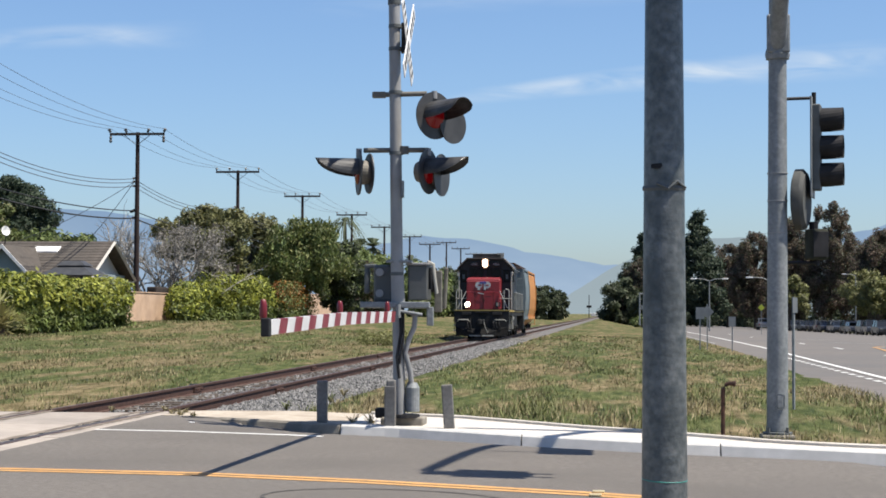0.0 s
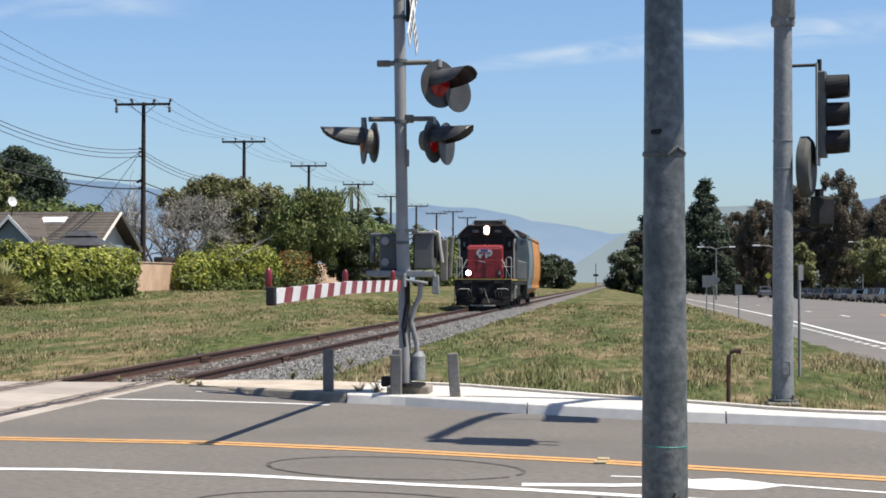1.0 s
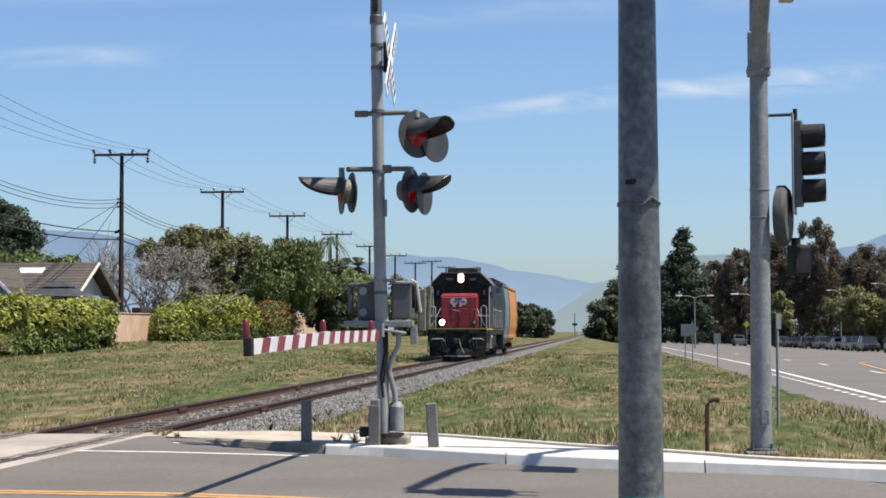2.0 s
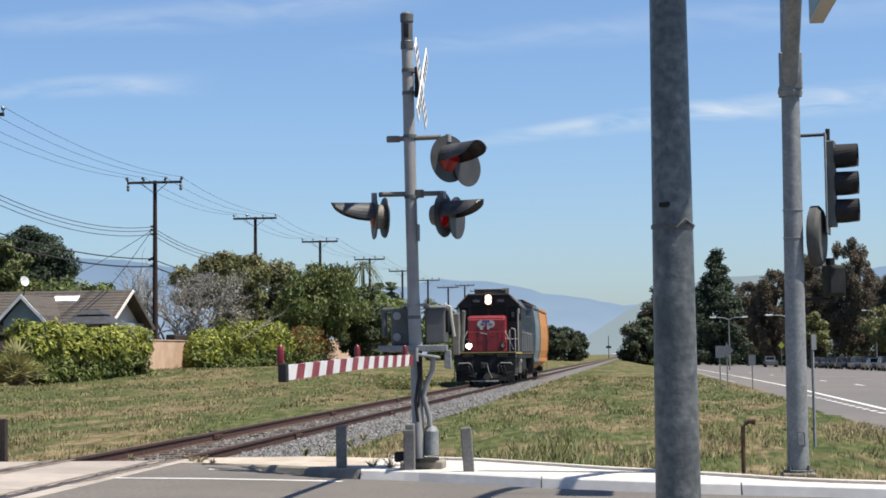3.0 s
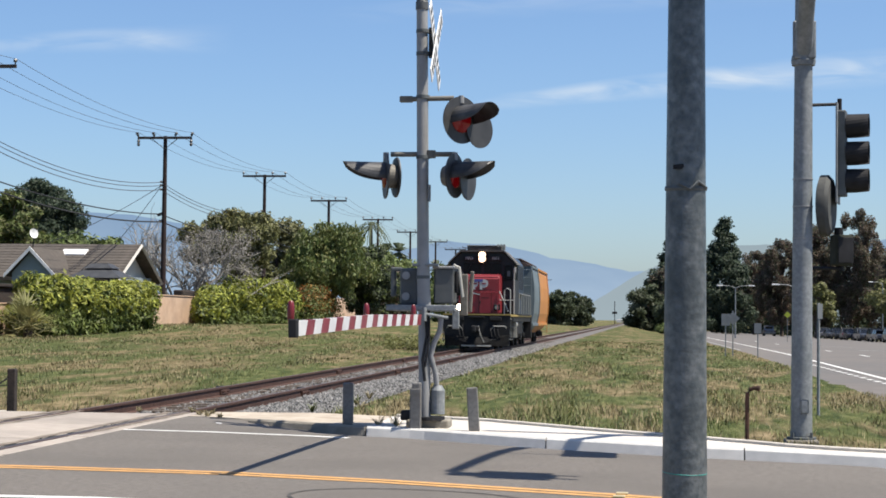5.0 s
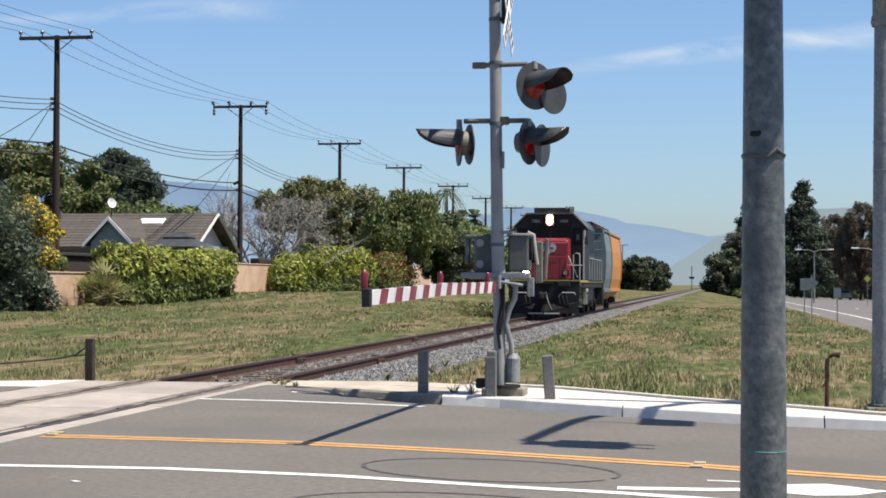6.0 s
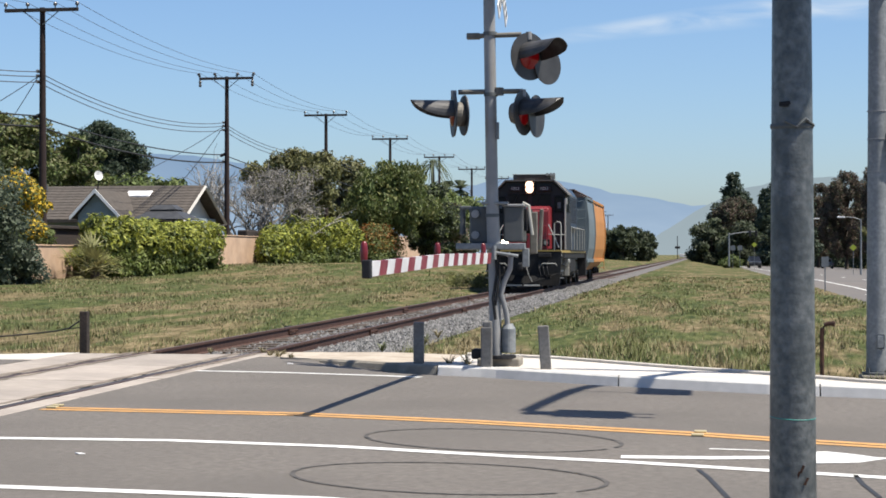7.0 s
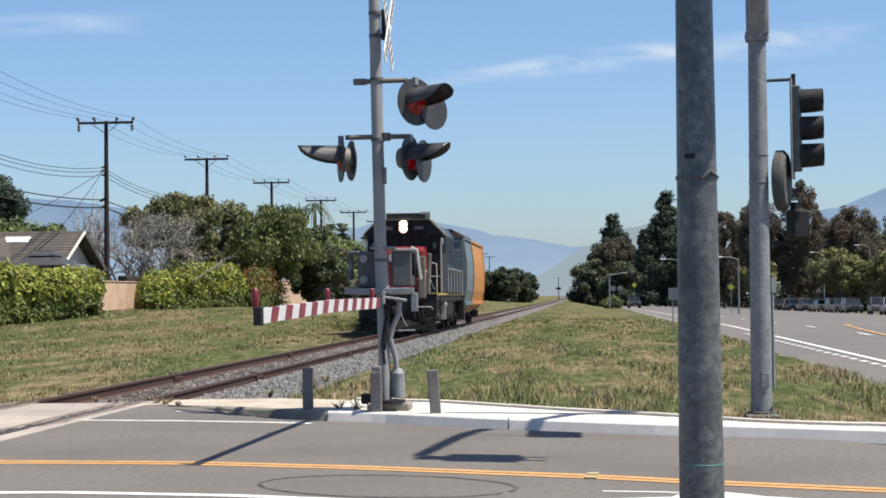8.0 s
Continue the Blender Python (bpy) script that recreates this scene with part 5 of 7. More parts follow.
    prism(b, [(-0.98, 1.5), (0.98, 1.5), (0.98, 3.9), (0.8, 4.18), (-0.8, 4.18), (-0.98, 3.9)], "y", 4.9, 9.0)
    hood = part("long_hood", b, LOCO_BLUE, t, "dark blue engine hood")
    for k in range(5):
        for s in (-1, 1):
            d_ = part("hood_door", box(nb(), (s * 0.985, 5.35 + k * 0.78, 2.6), (0.02, 0.7, 1.7), bevel=0.006), LOCO_BLUE, hood)
            part("door_latch", box(nb(), (s * 1.0, 5.6 + k * 0.78, 2.6), (0.02, 0.05, 0.12)), LOCO_STEEL, d_)
    b = nb()
    prism(b, [(-1.06, 2.5), (-0.96, 2.3), (-0.96, 1.5), (0.96, 1.5), (0.96, 2.3), (1.06, 2.5), (1.06, 3.92), (0.84, 4.24), (-0.84, 4.24), (-1.06, 3.92)], "y", 9.0, 13.6)
    rad = part("radiator_section", b, LOCO_BLUE, t, "dark blue flared radiator housing")
    for k in range(14):
        for s in (-1, 1):
            part("radiator_slat", box(nb(), (s * 1.066, 11.3, 2.75 + 0.08 * k), (0.014, 3.8, 0.03)), LOCO_BLACK, rad)
    for k in range(5):
        b = nb()
        cyl(b, (0, 5.7 + k * 1.6, 4.15), (0, 5.7 + k * 1.6, 4.36), 0.5, seg=20)
        part("roof_fan", b, LOCO_GREY, hood)
    part("exhaust_stack", box(nb(), (0.0, 8.6, 4.3), (0.5, 0.3, 0.3), bevel=0.04), LOCO_BLACK, hood)
    for s in (-1, 1):
        b = nb()
        prism(b, [(s * 0.7, 0.42), (s * 1.18, 0.42), (s * 1.36, 0.62), (s * 1.36, 1.15), (s * 0.7, 1.15)], "y", 5.6, 8.6)
        part("fuel_tank", b, LOCO_BLACK, t, "dark fuel tank with a chamfered side")
        part("tank_end", box(nb(), (s * 1.12, 5.57, 0.78), (0.42, 0.05, 0.66), bevel=0.02), CREAM, t, "cream-painted tank end plate")
        part("walkway", box(nb(), (s * 1.2, 9.2, 1.49), (0.52, 8.7, 0.04)), LOCO_BLACK, t)
        part("mirror", box(nb(), (s * 1.44, 2.5, 3.42), (0.1, 0.04, 0.24), bevel=0.02), CREAM, cab, "pale wing mirror")
        part("air_reservoir", cyl(nb(), (s * 1.2, 4.3, 1.05), (s * 1.2, 5.4, 1.05), 0.19, seg=16), LOCO_STEEL, t, "pale round air reservoir", smooth=True)
        part("rear_steps", box(nb(), (s * 1.25, 14.1, 0.9), (0.4, 0.5, 1.1), bevel=0.03), LOCO_BLACK, t)
    part("electric_cabinet", box(nb(), (1.12, 5.35, 2.45), (0.5, 0.9, 1.85), bevel=0.03), LOCO_GREY, t, "dark grey cabinet behind the cab")
    part("cabinet_plate", box(nb(), (1.12, 4.895, 2.55), (0.14, 0.012, 0.26), bevel=0.004), LOGO_WHITE, t, "small white notice plate")
    # handrails
    for s in (-1, 1):
        b = nb()
        tube(b, [(s * 1.38, 0.75, 0.9), (s * 1.38, 0.75, 2.45), (s * 1.36, 0.78, 2.55), (s * 1.22, 0.8, 2.58), (s * 1.12, 0.8, 2.52), (s * 1.12, 0.8, 1.5)], 0.026, 8)
        part("handrail", b, LOCO_STEEL, t, "pale steel grab rail", smooth=True)
        b = nb()
        tube(b, [(s * 0.88, 1.0, 2.48), (s * 1.3, 0.75, 1.6)], 0.024, 8)
        tube(b, [(s * 0.88, 1.02, 2.1), (s * 1.36, 2.5, 2.1)], 0.016, 6)
        tube(b, [(s * 1.38, 0.8, 2.1), (s * 1.38, 2.5, 2.1)], 0.016, 6)
        part("step_handrail", b, LOCO_STEEL, t, smooth=True)
        b = nb()
        tube(b, [(s * 1.4, 5.8, 2.45), (s * 1.4, 13.6, 2.45)], 0.02, 8)
        for q in (5.8, 7.4, 9.0, 10.6, 12.2, 13.6):
            cyl(b, (s * 1.4, q, 1.5), (s * 1.4, q, 2.45), 0.02, seg=8)
        part("side_handrail", b, LOCO_STEEL, t, smooth=True)
        b = nb()
        tube(b, [(s * 0.62, 0.25, 0.86), (s * 0.72, 0.18, 0.98), (s * 1.2, 0.16, 0.98), (s * 1.26, 0.25, 0.9)], 0.024, 8)
        part("uncoupling_lever", b, LOCO_STEEL, t, "pale bent cut lever", smooth=True)
        part("corner_post", box(nb(), (s * 1.40, 2.57, 2.5), (0.06, 0.07, 2.0), bevel=0.01), CREAM, cab, "cream cab corner post")
        pw = nb()
        v = [pw.verts.new(p) for p in ((s * 0.98, 0.16, 0.16), (s * 1.36, 0.28, 0.16), (s * 1.36, 0.28, 0.42))]
        pw.faces.new(v)
        bmesh.ops.solidify(pw, geom=pw.faces[:], thickness=0.02)
        part("plow_wear", pw, LOCO_STEEL, t, "pale scraped corner of the plow")
    b = nb()
    tube(b, [(-0.85, 0.6, 1.5), (-0.85, 0.6, 2.42), (0.85, 0.6, 2.42), (0.85, 0.6, 1.5)], 0.018, 8)
    part("front_handrail", b, LOCO_RED, t, "red front handrail", smooth=True)
    part("drop_step", box(nb(), (0, 0.2, 1.36), (0.7, 0.16, 0.05), bevel=0.01), LOCO_BLACK, t)
    for s in (-1, 1):
        part("anticlimber", box(nb(), (s * 0.8, 0.22, 1.3), (0.5, 0.12, 0.16), bevel=0.02), LOCO_BLACK, t)
    part("coupler_chain", tube(nb(), [(0.1, -0.1, 1.0), (0.2, -0.12, 0.6), (0.34, -0.05, 0.3)], 0.02, 6), LOCO_STEEL, t, "pale slack chain")
    bogie(t, 2.6)
    bogie(t, 11.6)
    return t


loco = locomotive()


def covered_hopper():
    t = thing("covered_hopper", "covered hopper wagon, blue-grey in front and orange behind", "railway wagon")
    L = 15.5
    sec = [(0.9, 0.55), (1.16, 0.75), (1.32, 1.0), (1.45, 1.6), (1.49, 2.3), (1.47, 3.0), (1.38, 3.75), (1.32, 4.0)]
    out = [(x, z) for x, z in sec] + [(-x, z) for x, z in sec[::-1]]
    for y0, y1, m, lab in ((0.55, 5.55, CAR_GREY, "blue-grey curved wagon side"), (5.67, L - 1.1, CAR_ORANGE, "orange curved wagon side")):
        b = nb()
        prism(b, out, "y", y0, y1)
        body = part("wagon_body", b, m, t, lab)
        for y in (y0 + 0.04, y1 - 0.04):
            for s in (-1, 1):
                part("side_rib", tube(nb(), [(s * (x + 0.02), y, z) for x, z in sec[2:]], 0.035, 6), m, body)
        for s in (-1, 1):
            part("side_sill", box(nb(), (s * 1.39, (y0 + y1) / 2, 1.02), (0.1, y1 - y0 - 0.1, 0.16), bevel=0.01), m, body)
            part("roof_rail", box(nb(), (s * 1.36, (y0 + y1) / 2, 3.97), (0.1, y1 - y0 - 0.1, 0.12), bevel=0.01), m, body)
    b = nb()
    prism(b, [(1.36, 4.0), (1.0, 4.2), (0.4, 4.28), (-0.4, 4.28), (-1.0, 4.2), (-1.36, 4.0)], "y", 0.5, L - 1.05)
    roof = part("wagon_roof", b, CAR_ROOF, t, "rusty brown roof")
    part("running_board", box(nb(), (0.55, L / 2, 4.38), (0.5, L - 2, 0.04)), CAR_ROOF, roof)
    for k in range(4):
        part("hatch", box(nb(), (0, 2.2 + k * 3.5, 4.36), (0.6, 1.6, 0.12), bevel=0.03), CAR_ROOF, roof)
    b = nb()
    box(b, (0, L / 2, 0.95), (0.5, L, 0.3))
    for y in (0.1, L - 0.5):
        box(b, (0, y, 1.05), (2.8, 0.5, 0.1))
    part("centre_sill", b, LOCO_BLACK, t)
    for k in range(3):
        b = nb()
        y = 4.6 + k * 3.2
        prism(b, [(y - 1.6, 0.75), (y + 1.6, 0.75), (y + 0.4, 0.3), (y - 0.4, 0.3)], "x", -0.9, 0.9)
        part("outlet", b, LOCO_BLACK, t, "hopper outlet")
    for y in (0.2, L - 0.35):
        b = nb()
        for z in (0.6, 1.0, 1.4, 1.8, 2.2, 2.6, 3.0, 3.4, 3.8):
            cyl(b, (0.95, y, z), (1.38, y, z), 0.016, seg=6)
        for x in (0.95, 1.38):
            cyl(b, (x, y, 0.5), (x, y, 4.0), 0.02, seg=6)
        part("ladder", b, CAR_GREY if y < 1 else CAR_ORANGE, t)
    bogie(t, 2.3, 0.88, 0.46)
    bogie(t, L - 2.6, 0.88, 0.46)
    return t


hopper = covered_hopper()

# ---- power line ----
POLES = [20.5, 49.8, 78.5, 105.6, 132.3, 161.6, 187.8, 214, 240, 266, 293, 322, 352, 384, 418, 455, 495]
PX = -21.2


def utility_pole(y, tall, fancy):
    t = thing("utility_pole", "dark creosoted wooden power pole with one crossarm" if not fancy else "dark wooden power pole with angled insulators and drop wires", "utility pole", (PX, y, 0.2), group="line of power poles")
    b = nb()
    cyl(b, (0, 0, -1), (0, 0, tall), 0.19, 0.115, seg=12)
    part("pole", b, POLE_WOOD, t, smooth=True)
    part("crossarm", box(nb(), (0, -0.13, tall - 0.12), (3.3, 0.11, 0.15), bevel=0.01), ARM_WOOD, t)
    for s in (-1, 1):
        part("brace", tube(nb(), [(s * 0.75, -0.13, tall - 0.2), (s * 0.06, -0.15, tall - 0.75)], 0.022, 6), GALV_DARK, t)
    for x in (-1.6, -0.62, 0.62, 1.6):
        b = nb()
        if fancy:
            lathe(b, [(0.03, 0), (0.10, 0.08), (0.05, 0.12), (0.12, 0.2), (0.04, 0.27)], pose(x, -0.13, tall - 0.03, 0, 25 * (1 if x > 0 else -1), 0), 10)
            if abs(x) > 1:
                lathe(b, [(0.05, 0), (0.1, 0.1), (0.06, 0.2), (0.1, 0.3), (0.04, 0.42)], pose(x, -0.13, tall - 0.62), 10)
        else:
            lathe(b, [(0.03, 0), (0.03, 0.1), (0.085, 0.12), (0.085, 0.2), (0.04, 0.26)], pose(x, -0.13, tall - 0.05), 10)
        part("insulator", b, INSUL, t)
    for z in (tall - 2.8, tall - 3.0, tall - 3.25):
        part("spool", lathe(nb(), [(0.05, 0), (0.08, 0.04), (0.08, 0.1), (0.05, 0.14)], pose(-0.2, -0.05, z), 8), INSUL, t)
    part("cable_bracket", box(nb(), (-0.22, 0, tall - 4.65), (0.4, 0.14, 0.16), pose(0, 0, 0, 0, -20, 0), bevel=0.02), BLACK, t)
    part("cable_clamp", box(nb(), (-0.15, 0, tall - 5.08), (0.3, 0.2, 0.14), bevel=0.03), BLACK, t)
    return t


for i, y in enumerate(POLES):
    utility_pole(y, 11.75 if i < 9 else 13.1, i == 2)


def span(name, a, c, sag, r, material, label, seg=14):
    a, c = Vector(a), Vector(c)
    pts = [a.lerp(c, i / seg) - Vector((0, 0, 4 * sag * (i / seg) * (1 - i / seg))) for i in range(seg + 1)]
    ob = part(name, tube(nb(), pts, r, 5), material, None)
    return tagged(ob, label, "wire", "wires of the power line")


for i in range(9):
    y0, y1 = POLES[i], POLES[i + 1]
    h0, h1 = (11.75 if i < 9 else 13.1) + 0.2, (11.75 if i + 1 < 9 else 13.1) + 0.2
    for x in (-1.6, -0.62, 0.62, 1.6):
        span("power_wire", (PX + x, y0, h0 + 0.2), (PX + x, y1, h1 + 0.2), 0.5, 0.011, WIRE, "thin bare power conductor between poles")
    if i < 5:
        for dz in (2.75, 2.95, 3.2):
            span("service_wire", (PX - 0.2, y0, h0 - dz), (PX - 0.2, y1, h1 - dz), 0.75, 0.02, WIRE, "grey secondary wire between poles")
        span("phone_cable", (PX - 0.2, y0, h0 - 4.65), (PX - 0.2, y1, h1 - 4.65), 0.4, 0.032, CABLE, "black telephone cable between poles")
        span("phone_cable", (PX - 0.15, y0, h0 - 5.1), (PX - 0.15, y1, h1 - 5.1), 0.45, 0.042, CABLE, "black telephone cable between poles")
for py in (49.8, 78.5):
    span("drop_wire", (PX - 0.2, py, 9.0), (-31, py - 1, 4.6), 0.5, 0.018, WIRE, "grey drop wire to a house")
    span("drop_wire", (PX - 0.2, py, 9.0), (-26.5, py + 3, 4.3), 0.3, 0.018, WIRE, "grey drop wire to a house")

# ---- foliage ----


def leaf_cloud(centres, radii, n, size, seed, shell=0.55, droop=0.0, turn=0.6):
    """Leaf quads in and on the clumps: shell is how far in they reach."""
    n, size = int(n * 1.8), size * 0.74
    rng = np.random.default_rng(seed)
    c, r = np.asarray(centres, float), np.asarray(radii, float)
    if r.ndim == 1:
        r = np.repeat(r[:, None], 3, 1)
    wgt = (r.prod(1)) ** (2 / 3)
    k = rng.choice(len(c), n, p=wgt / wgt.sum())
    d = rng.normal(size=(n, 3))
    d /= np.linalg.norm(d, axis=1)[:, None]
    p = c[k] + d * r[k] * (1 - shell * rng.random(n) ** 1.6)[:, None]
    p += rng.normal(size=(n, 3)) * size * 0.5
    nrm = d + rng.normal(size=(n, 3)) * turn + (0, 0, 0.3)
    nrm /= np.linalg.norm(nrm, axis=1)[:, None]
    u = np.cross(nrm, rng.normal(size=(n, 3)))
    u /= np.linalg.norm(u, axis=1)[:, None]
    v = np.cross(nrm, u)
    if droop:
        u = u * (1 - droop) + np.array((0, 0, -1)) * droop
    s = size * rng.uniform(0.55, 1.35, n)[:, None]
    a = p - u * s
    b_ = p + v * s * 0.45 - u * s * 0.1
    e = p + u * s
    f = p - v * s * 0.45 - u * s * 0.1
    verts = np.stack([a, b_, e, f], 1).reshape(-1, 3)
    return verts, np.arange(4 * n).reshape(n, 4)


def mesh_np(name, verts, faces, material, parent, normals=None):
    me = bpy.data.meshes.new(name)
    me.from_pydata(verts.tolist(), [], faces.tolist())
    me.materials.append(material)
    if normals is not None:
        me.normals_split_custom_set_from_vertices(normals.tolist())
    ob = new(name, me)
    ob.parent = parent
    return ob


def clumps(rng, w, d, h0, h1, n, rmin, rmax, shape="round"):
    """Clump centres in a crown w x d wide between heights h0 and h1."""
    cs, rs = [], []
    for _ in range(n):
        f = rng.random()
        z = h0 + (h1 - h0) * f
        if shape == "cone":
            k = max(0.14, 1 - f ** 1.9)
        elif shape == "flat":
            k = 0.55 + 0.45 * math.sin(f * math.pi)
        else:
            k = math.sqrt(max(0.05, 1 - (2 * f - 0.9) ** 2 * 0.85))
        a, q = rng.uniform(0, 6.283), math.sqrt(rng.random())
        cs.append((math.cos(a) * q * w / 2 * k, math.sin(a) * q * d / 2 * k, z))
        s = rng.uniform(rmin, rmax) * (0.55 + 0.45 * k)
        rs.append((s, s, s * rng.uniform(0.6, 0.9)))
    return cs, rs


def tree(name, label, at, w, d, h0, h1, material, leaves, size, seed, ncl=26, trunk_r=0.2, bark=None, shape="round", limbs=7, rr=(0.14, 0.26), second=None, droop=0.0, group="", tall=1.0, turn=0.6):
    rng = np.random.default_rng(seed)
    t = thing(name, label, "tree", at, group=group)
    cs, rs = clumps(rng, w, d, h0, h1, ncl, rr[0] * w, rr[1] * w, shape)
    rs = [(r[0], r[1], r[2] * tall) for r in rs]
    b = nb()
    top = (h0 + (h1 - h0) * 0.7)
    mid = (rng.uniform(-0.3, 0.3), rng.uniform(-0.3, 0.3), h0 * 0.7 + 0.2)
    tube(b, [(0, 0, -0.4), (mid[0] * 0.4, mid[1] * 0.4, mid[2] * 0.5), mid, (mid[0] * 1.3, mid[1] * 1.3, top)], trunk_r, 9, trunk_r * 0.35)
    for k in range(min(limbs, len(cs))):
        e = cs[k]
        zz = max(h0 * 0.45, min(e[2] - 0.6, top))
        tube(b, [(mid[0], mid[1], zz * 0.75), (e[0] * 0.45, e[1] * 0.45, (zz * 0.8 + e[2]) / 2 + 0.1), e], trunk_r * 0.45, 6, trunk_r * 0.12)
    part("trunk", b, bark or BARK, t, smooth=True)
    v, f = leaf_cloud(cs, rs, leaves, size, seed, droop=droop, turn=turn)
    mesh_np("crown", v, f, material, t)
    if second:
        v, f = leaf_cloud(cs, [tuple(x * 1.03 for x in r) for r in rs], int(leaves * second[1]), size, seed + 1, shell=0.2, turn=turn)
        mesh_np("outer_crown", v, f, second[0], t)
    return t


def hedge(name, label, x0, x1, y0, y1, top, zb, leaves, size, seed, second=None, material=None, bumps=0.35):
    """A long clipped shrub along y."""
    rng = np.random.default_rng(seed)
    t = thing(name, label, "hedge", ((x0 + x1) / 2, (y0 + y1) / 2, zb))
    cs, rs, hi = [], [], []
    n = int((y1 - y0) * 1.7)
    for k in range(n):
        y = y0 + (y1 - y0) * (k + 0.5) / n + rng.uniform(-0.3, 0.3)
        e = min(1, 0.82 + 0.12 * max(0, min(y - y0, y1 - y)))
        hmax = (lerp_table(y, top) - zb) * e
        for z in np.arange(0.3, hmax, 0.55):
            cs.append((rng.uniform(-0.3, 0.3) * (x1 - x0), y - (y0 + y1) / 2, z + rng.uniform(-0.15, 0.15)))
            rs.append((0.5 * (x1 - x0) * rng.uniform(0.7, 1.15), 0.75 * rng.uniform(0.7, 1.2), 0.48 * rng.uniform(0.8, 1.3)))
            hi.append(z / hmax)
    v, f = leaf_cloud(cs, rs, leaves, size, seed, shell=0.45)
    mesh_np("foliage", v, f, material or LEAF_HEDGE, t)
    up = [i for i, q in enumerate(hi) if q > 0.42]
    if second:
        v, f = leaf_cloud([cs[i] for i in up], [tuple(x * 1.06 for x in rs[i]) for i in up], int(leaves * second[1]), size, seed + 7, shell=0.15)
        mesh_np("new_growth", v, f, second[0], t)
    b = nb()
    for k in range(0, n, 2):
        y = (k + 0.5) / n * (y1 - y0) - (y1 - y0) / 2
        cyl(b, (0, y, -0.3), (0.1, y, 1.2), 0.06, 0.03, seg=6)
    tagged(part("stem", b, BARK, t), kind="stuff")
    return t


# ---- the gardens beyond the track ----
for nm, y0, y1, z0, z1 in (("wall_1", 34, 52.0, 0.0, 1.72), ("wall_2", 52.0, 84.0, 0.3, 2.42), ("wall_3", 118, 170, 0.4, 2.95)):
    b = nb()
    box(b, (-20.0, (y0 + y1) / 2, (z0 + z1) / 2 - 0.2), (0.22, y1 - y0 - 0.01, z1 - z0 + 0.4), bevel=0.02)
    box(b, (-20.0, (y0 + y1) / 2, z1 + 0.02), (0.3, y1 - y0 - 0.01, 0.06), bevel=0.015)
    tagged(part(nm, b, STUCCO, None), "peach stucco garden wall", "wall", kind="structure")
hedge("hedge", "broad yellow-green flowering hedge in front of a peach wall", -19.3, -17.7, 49.2, 65.4, [(49, 2.7), (54, 2.85), (60, 2.9), (66, 2.75), (70, 2.6)], 0.45, 15000, 0.17, 11, (LEAF_YELLOW, 0.5))
hedge("hedge", "yellow-green hedge with a high far end", -19.5, -18.0, 78.2, 106.0, [(80, 2.6), (82, 2.75), (88, 3.5), (95, 3.7), (106, 2.95)], 0.7, 15000, 0.2, 12, (LEAF_YELLOW, 0.6))
hedge("shrub", "dark shrub with orange-red flowers", -18.9, -17.0, 104.5, 116.0, [(104, 3.5), (116, 3.6)], 0.7, 5500, 0.15, 13, (LEAF_FLOWER, 0.4), LEAF_GREEN)


def palm_bush(at):
    t = thing("palm_bush", "low fan palm with dry lower fronds", "palm", at)
    rng = np.random.default_rng(5)
    for k in range(58):
        a, e = rng.uniform(0, 6.283), rng.uniform(-0.15, 1.25)
        L = rng.uniform(1.0, 1.9)
        b = nb()
        d = Vector((math.cos(a) * math.cos(e), math.sin(a) * math.cos(e), math.sin(e)))
        base = Vector((rng.uniform(-0.3, 0.3), rng.uniform(-0.5, 0.5), 0.12 + 0.3 * rng.random()))
        side = d.cross(Vector((0, 0, 1))).normalized()
        hub = base + d * L * 0.55
        for j in range(9):
            q = (j - 4) / 4
            tip = hub + (d * math.cos(q * 1.1) + side * math.sin(q * 1.1)) * L * 0.5 - Vector((0, 0, 0.18 * abs(q)))
            wv = side * 0.045
            v = [b.verts.new(p) for p in (hub - wv, (hub + tip) / 2 - wv, tip, (hub + tip) / 2 + wv)]
            b.faces.new(v)
        cyl(b, base, hub, 0.02, 0.012, seg=5)
        part("frond", b, LEAF_PALM, t)
    part("stump", cyl(nb(), (0, 0, -0.3), (0, 0, 0.35), 0.22, 0.18, seg=10), BARK, t)


palm_bush((-18.2, 48.0, 0.4))

# big dark bush near the crossing and its neighbours

def bush(name, label, at, w, d, h, material, leaves, size, seed, second=None, ncl=34, shape="round"):
    rng = np.random.default_rng(seed)
    t = thing(name, label, "bush", at)
    cs, rs = clumps(rng, w, d, 0.25, h * 0.88, ncl, 0.13 * w, 0.22 * w, shape)
    v, f = leaf_cloud(cs, rs, leaves, size, seed)
    mesh_np("foliage", v, f, material, t)
    if second:
        v, f = leaf_cloud([c for c in cs if c[2] > h * 0.4], [r for c, r in zip(cs, rs) if c[2] > h * 0.4], int(leaves * second[1]), size, seed + 3, shell=0.15)
        mesh_np("blossom", v, f, second[0], t)
    b = nb()
    for k in range(6):
        e = cs[k]
        tube(b, [(0.1 * k - 0.3, 0, -0.3), (e[0] * 0.4, e[1] * 0.4, e[2] * 0.5), e], 0.06, 6, 0.015)
    part("stem", b, BARK, t)
    return t


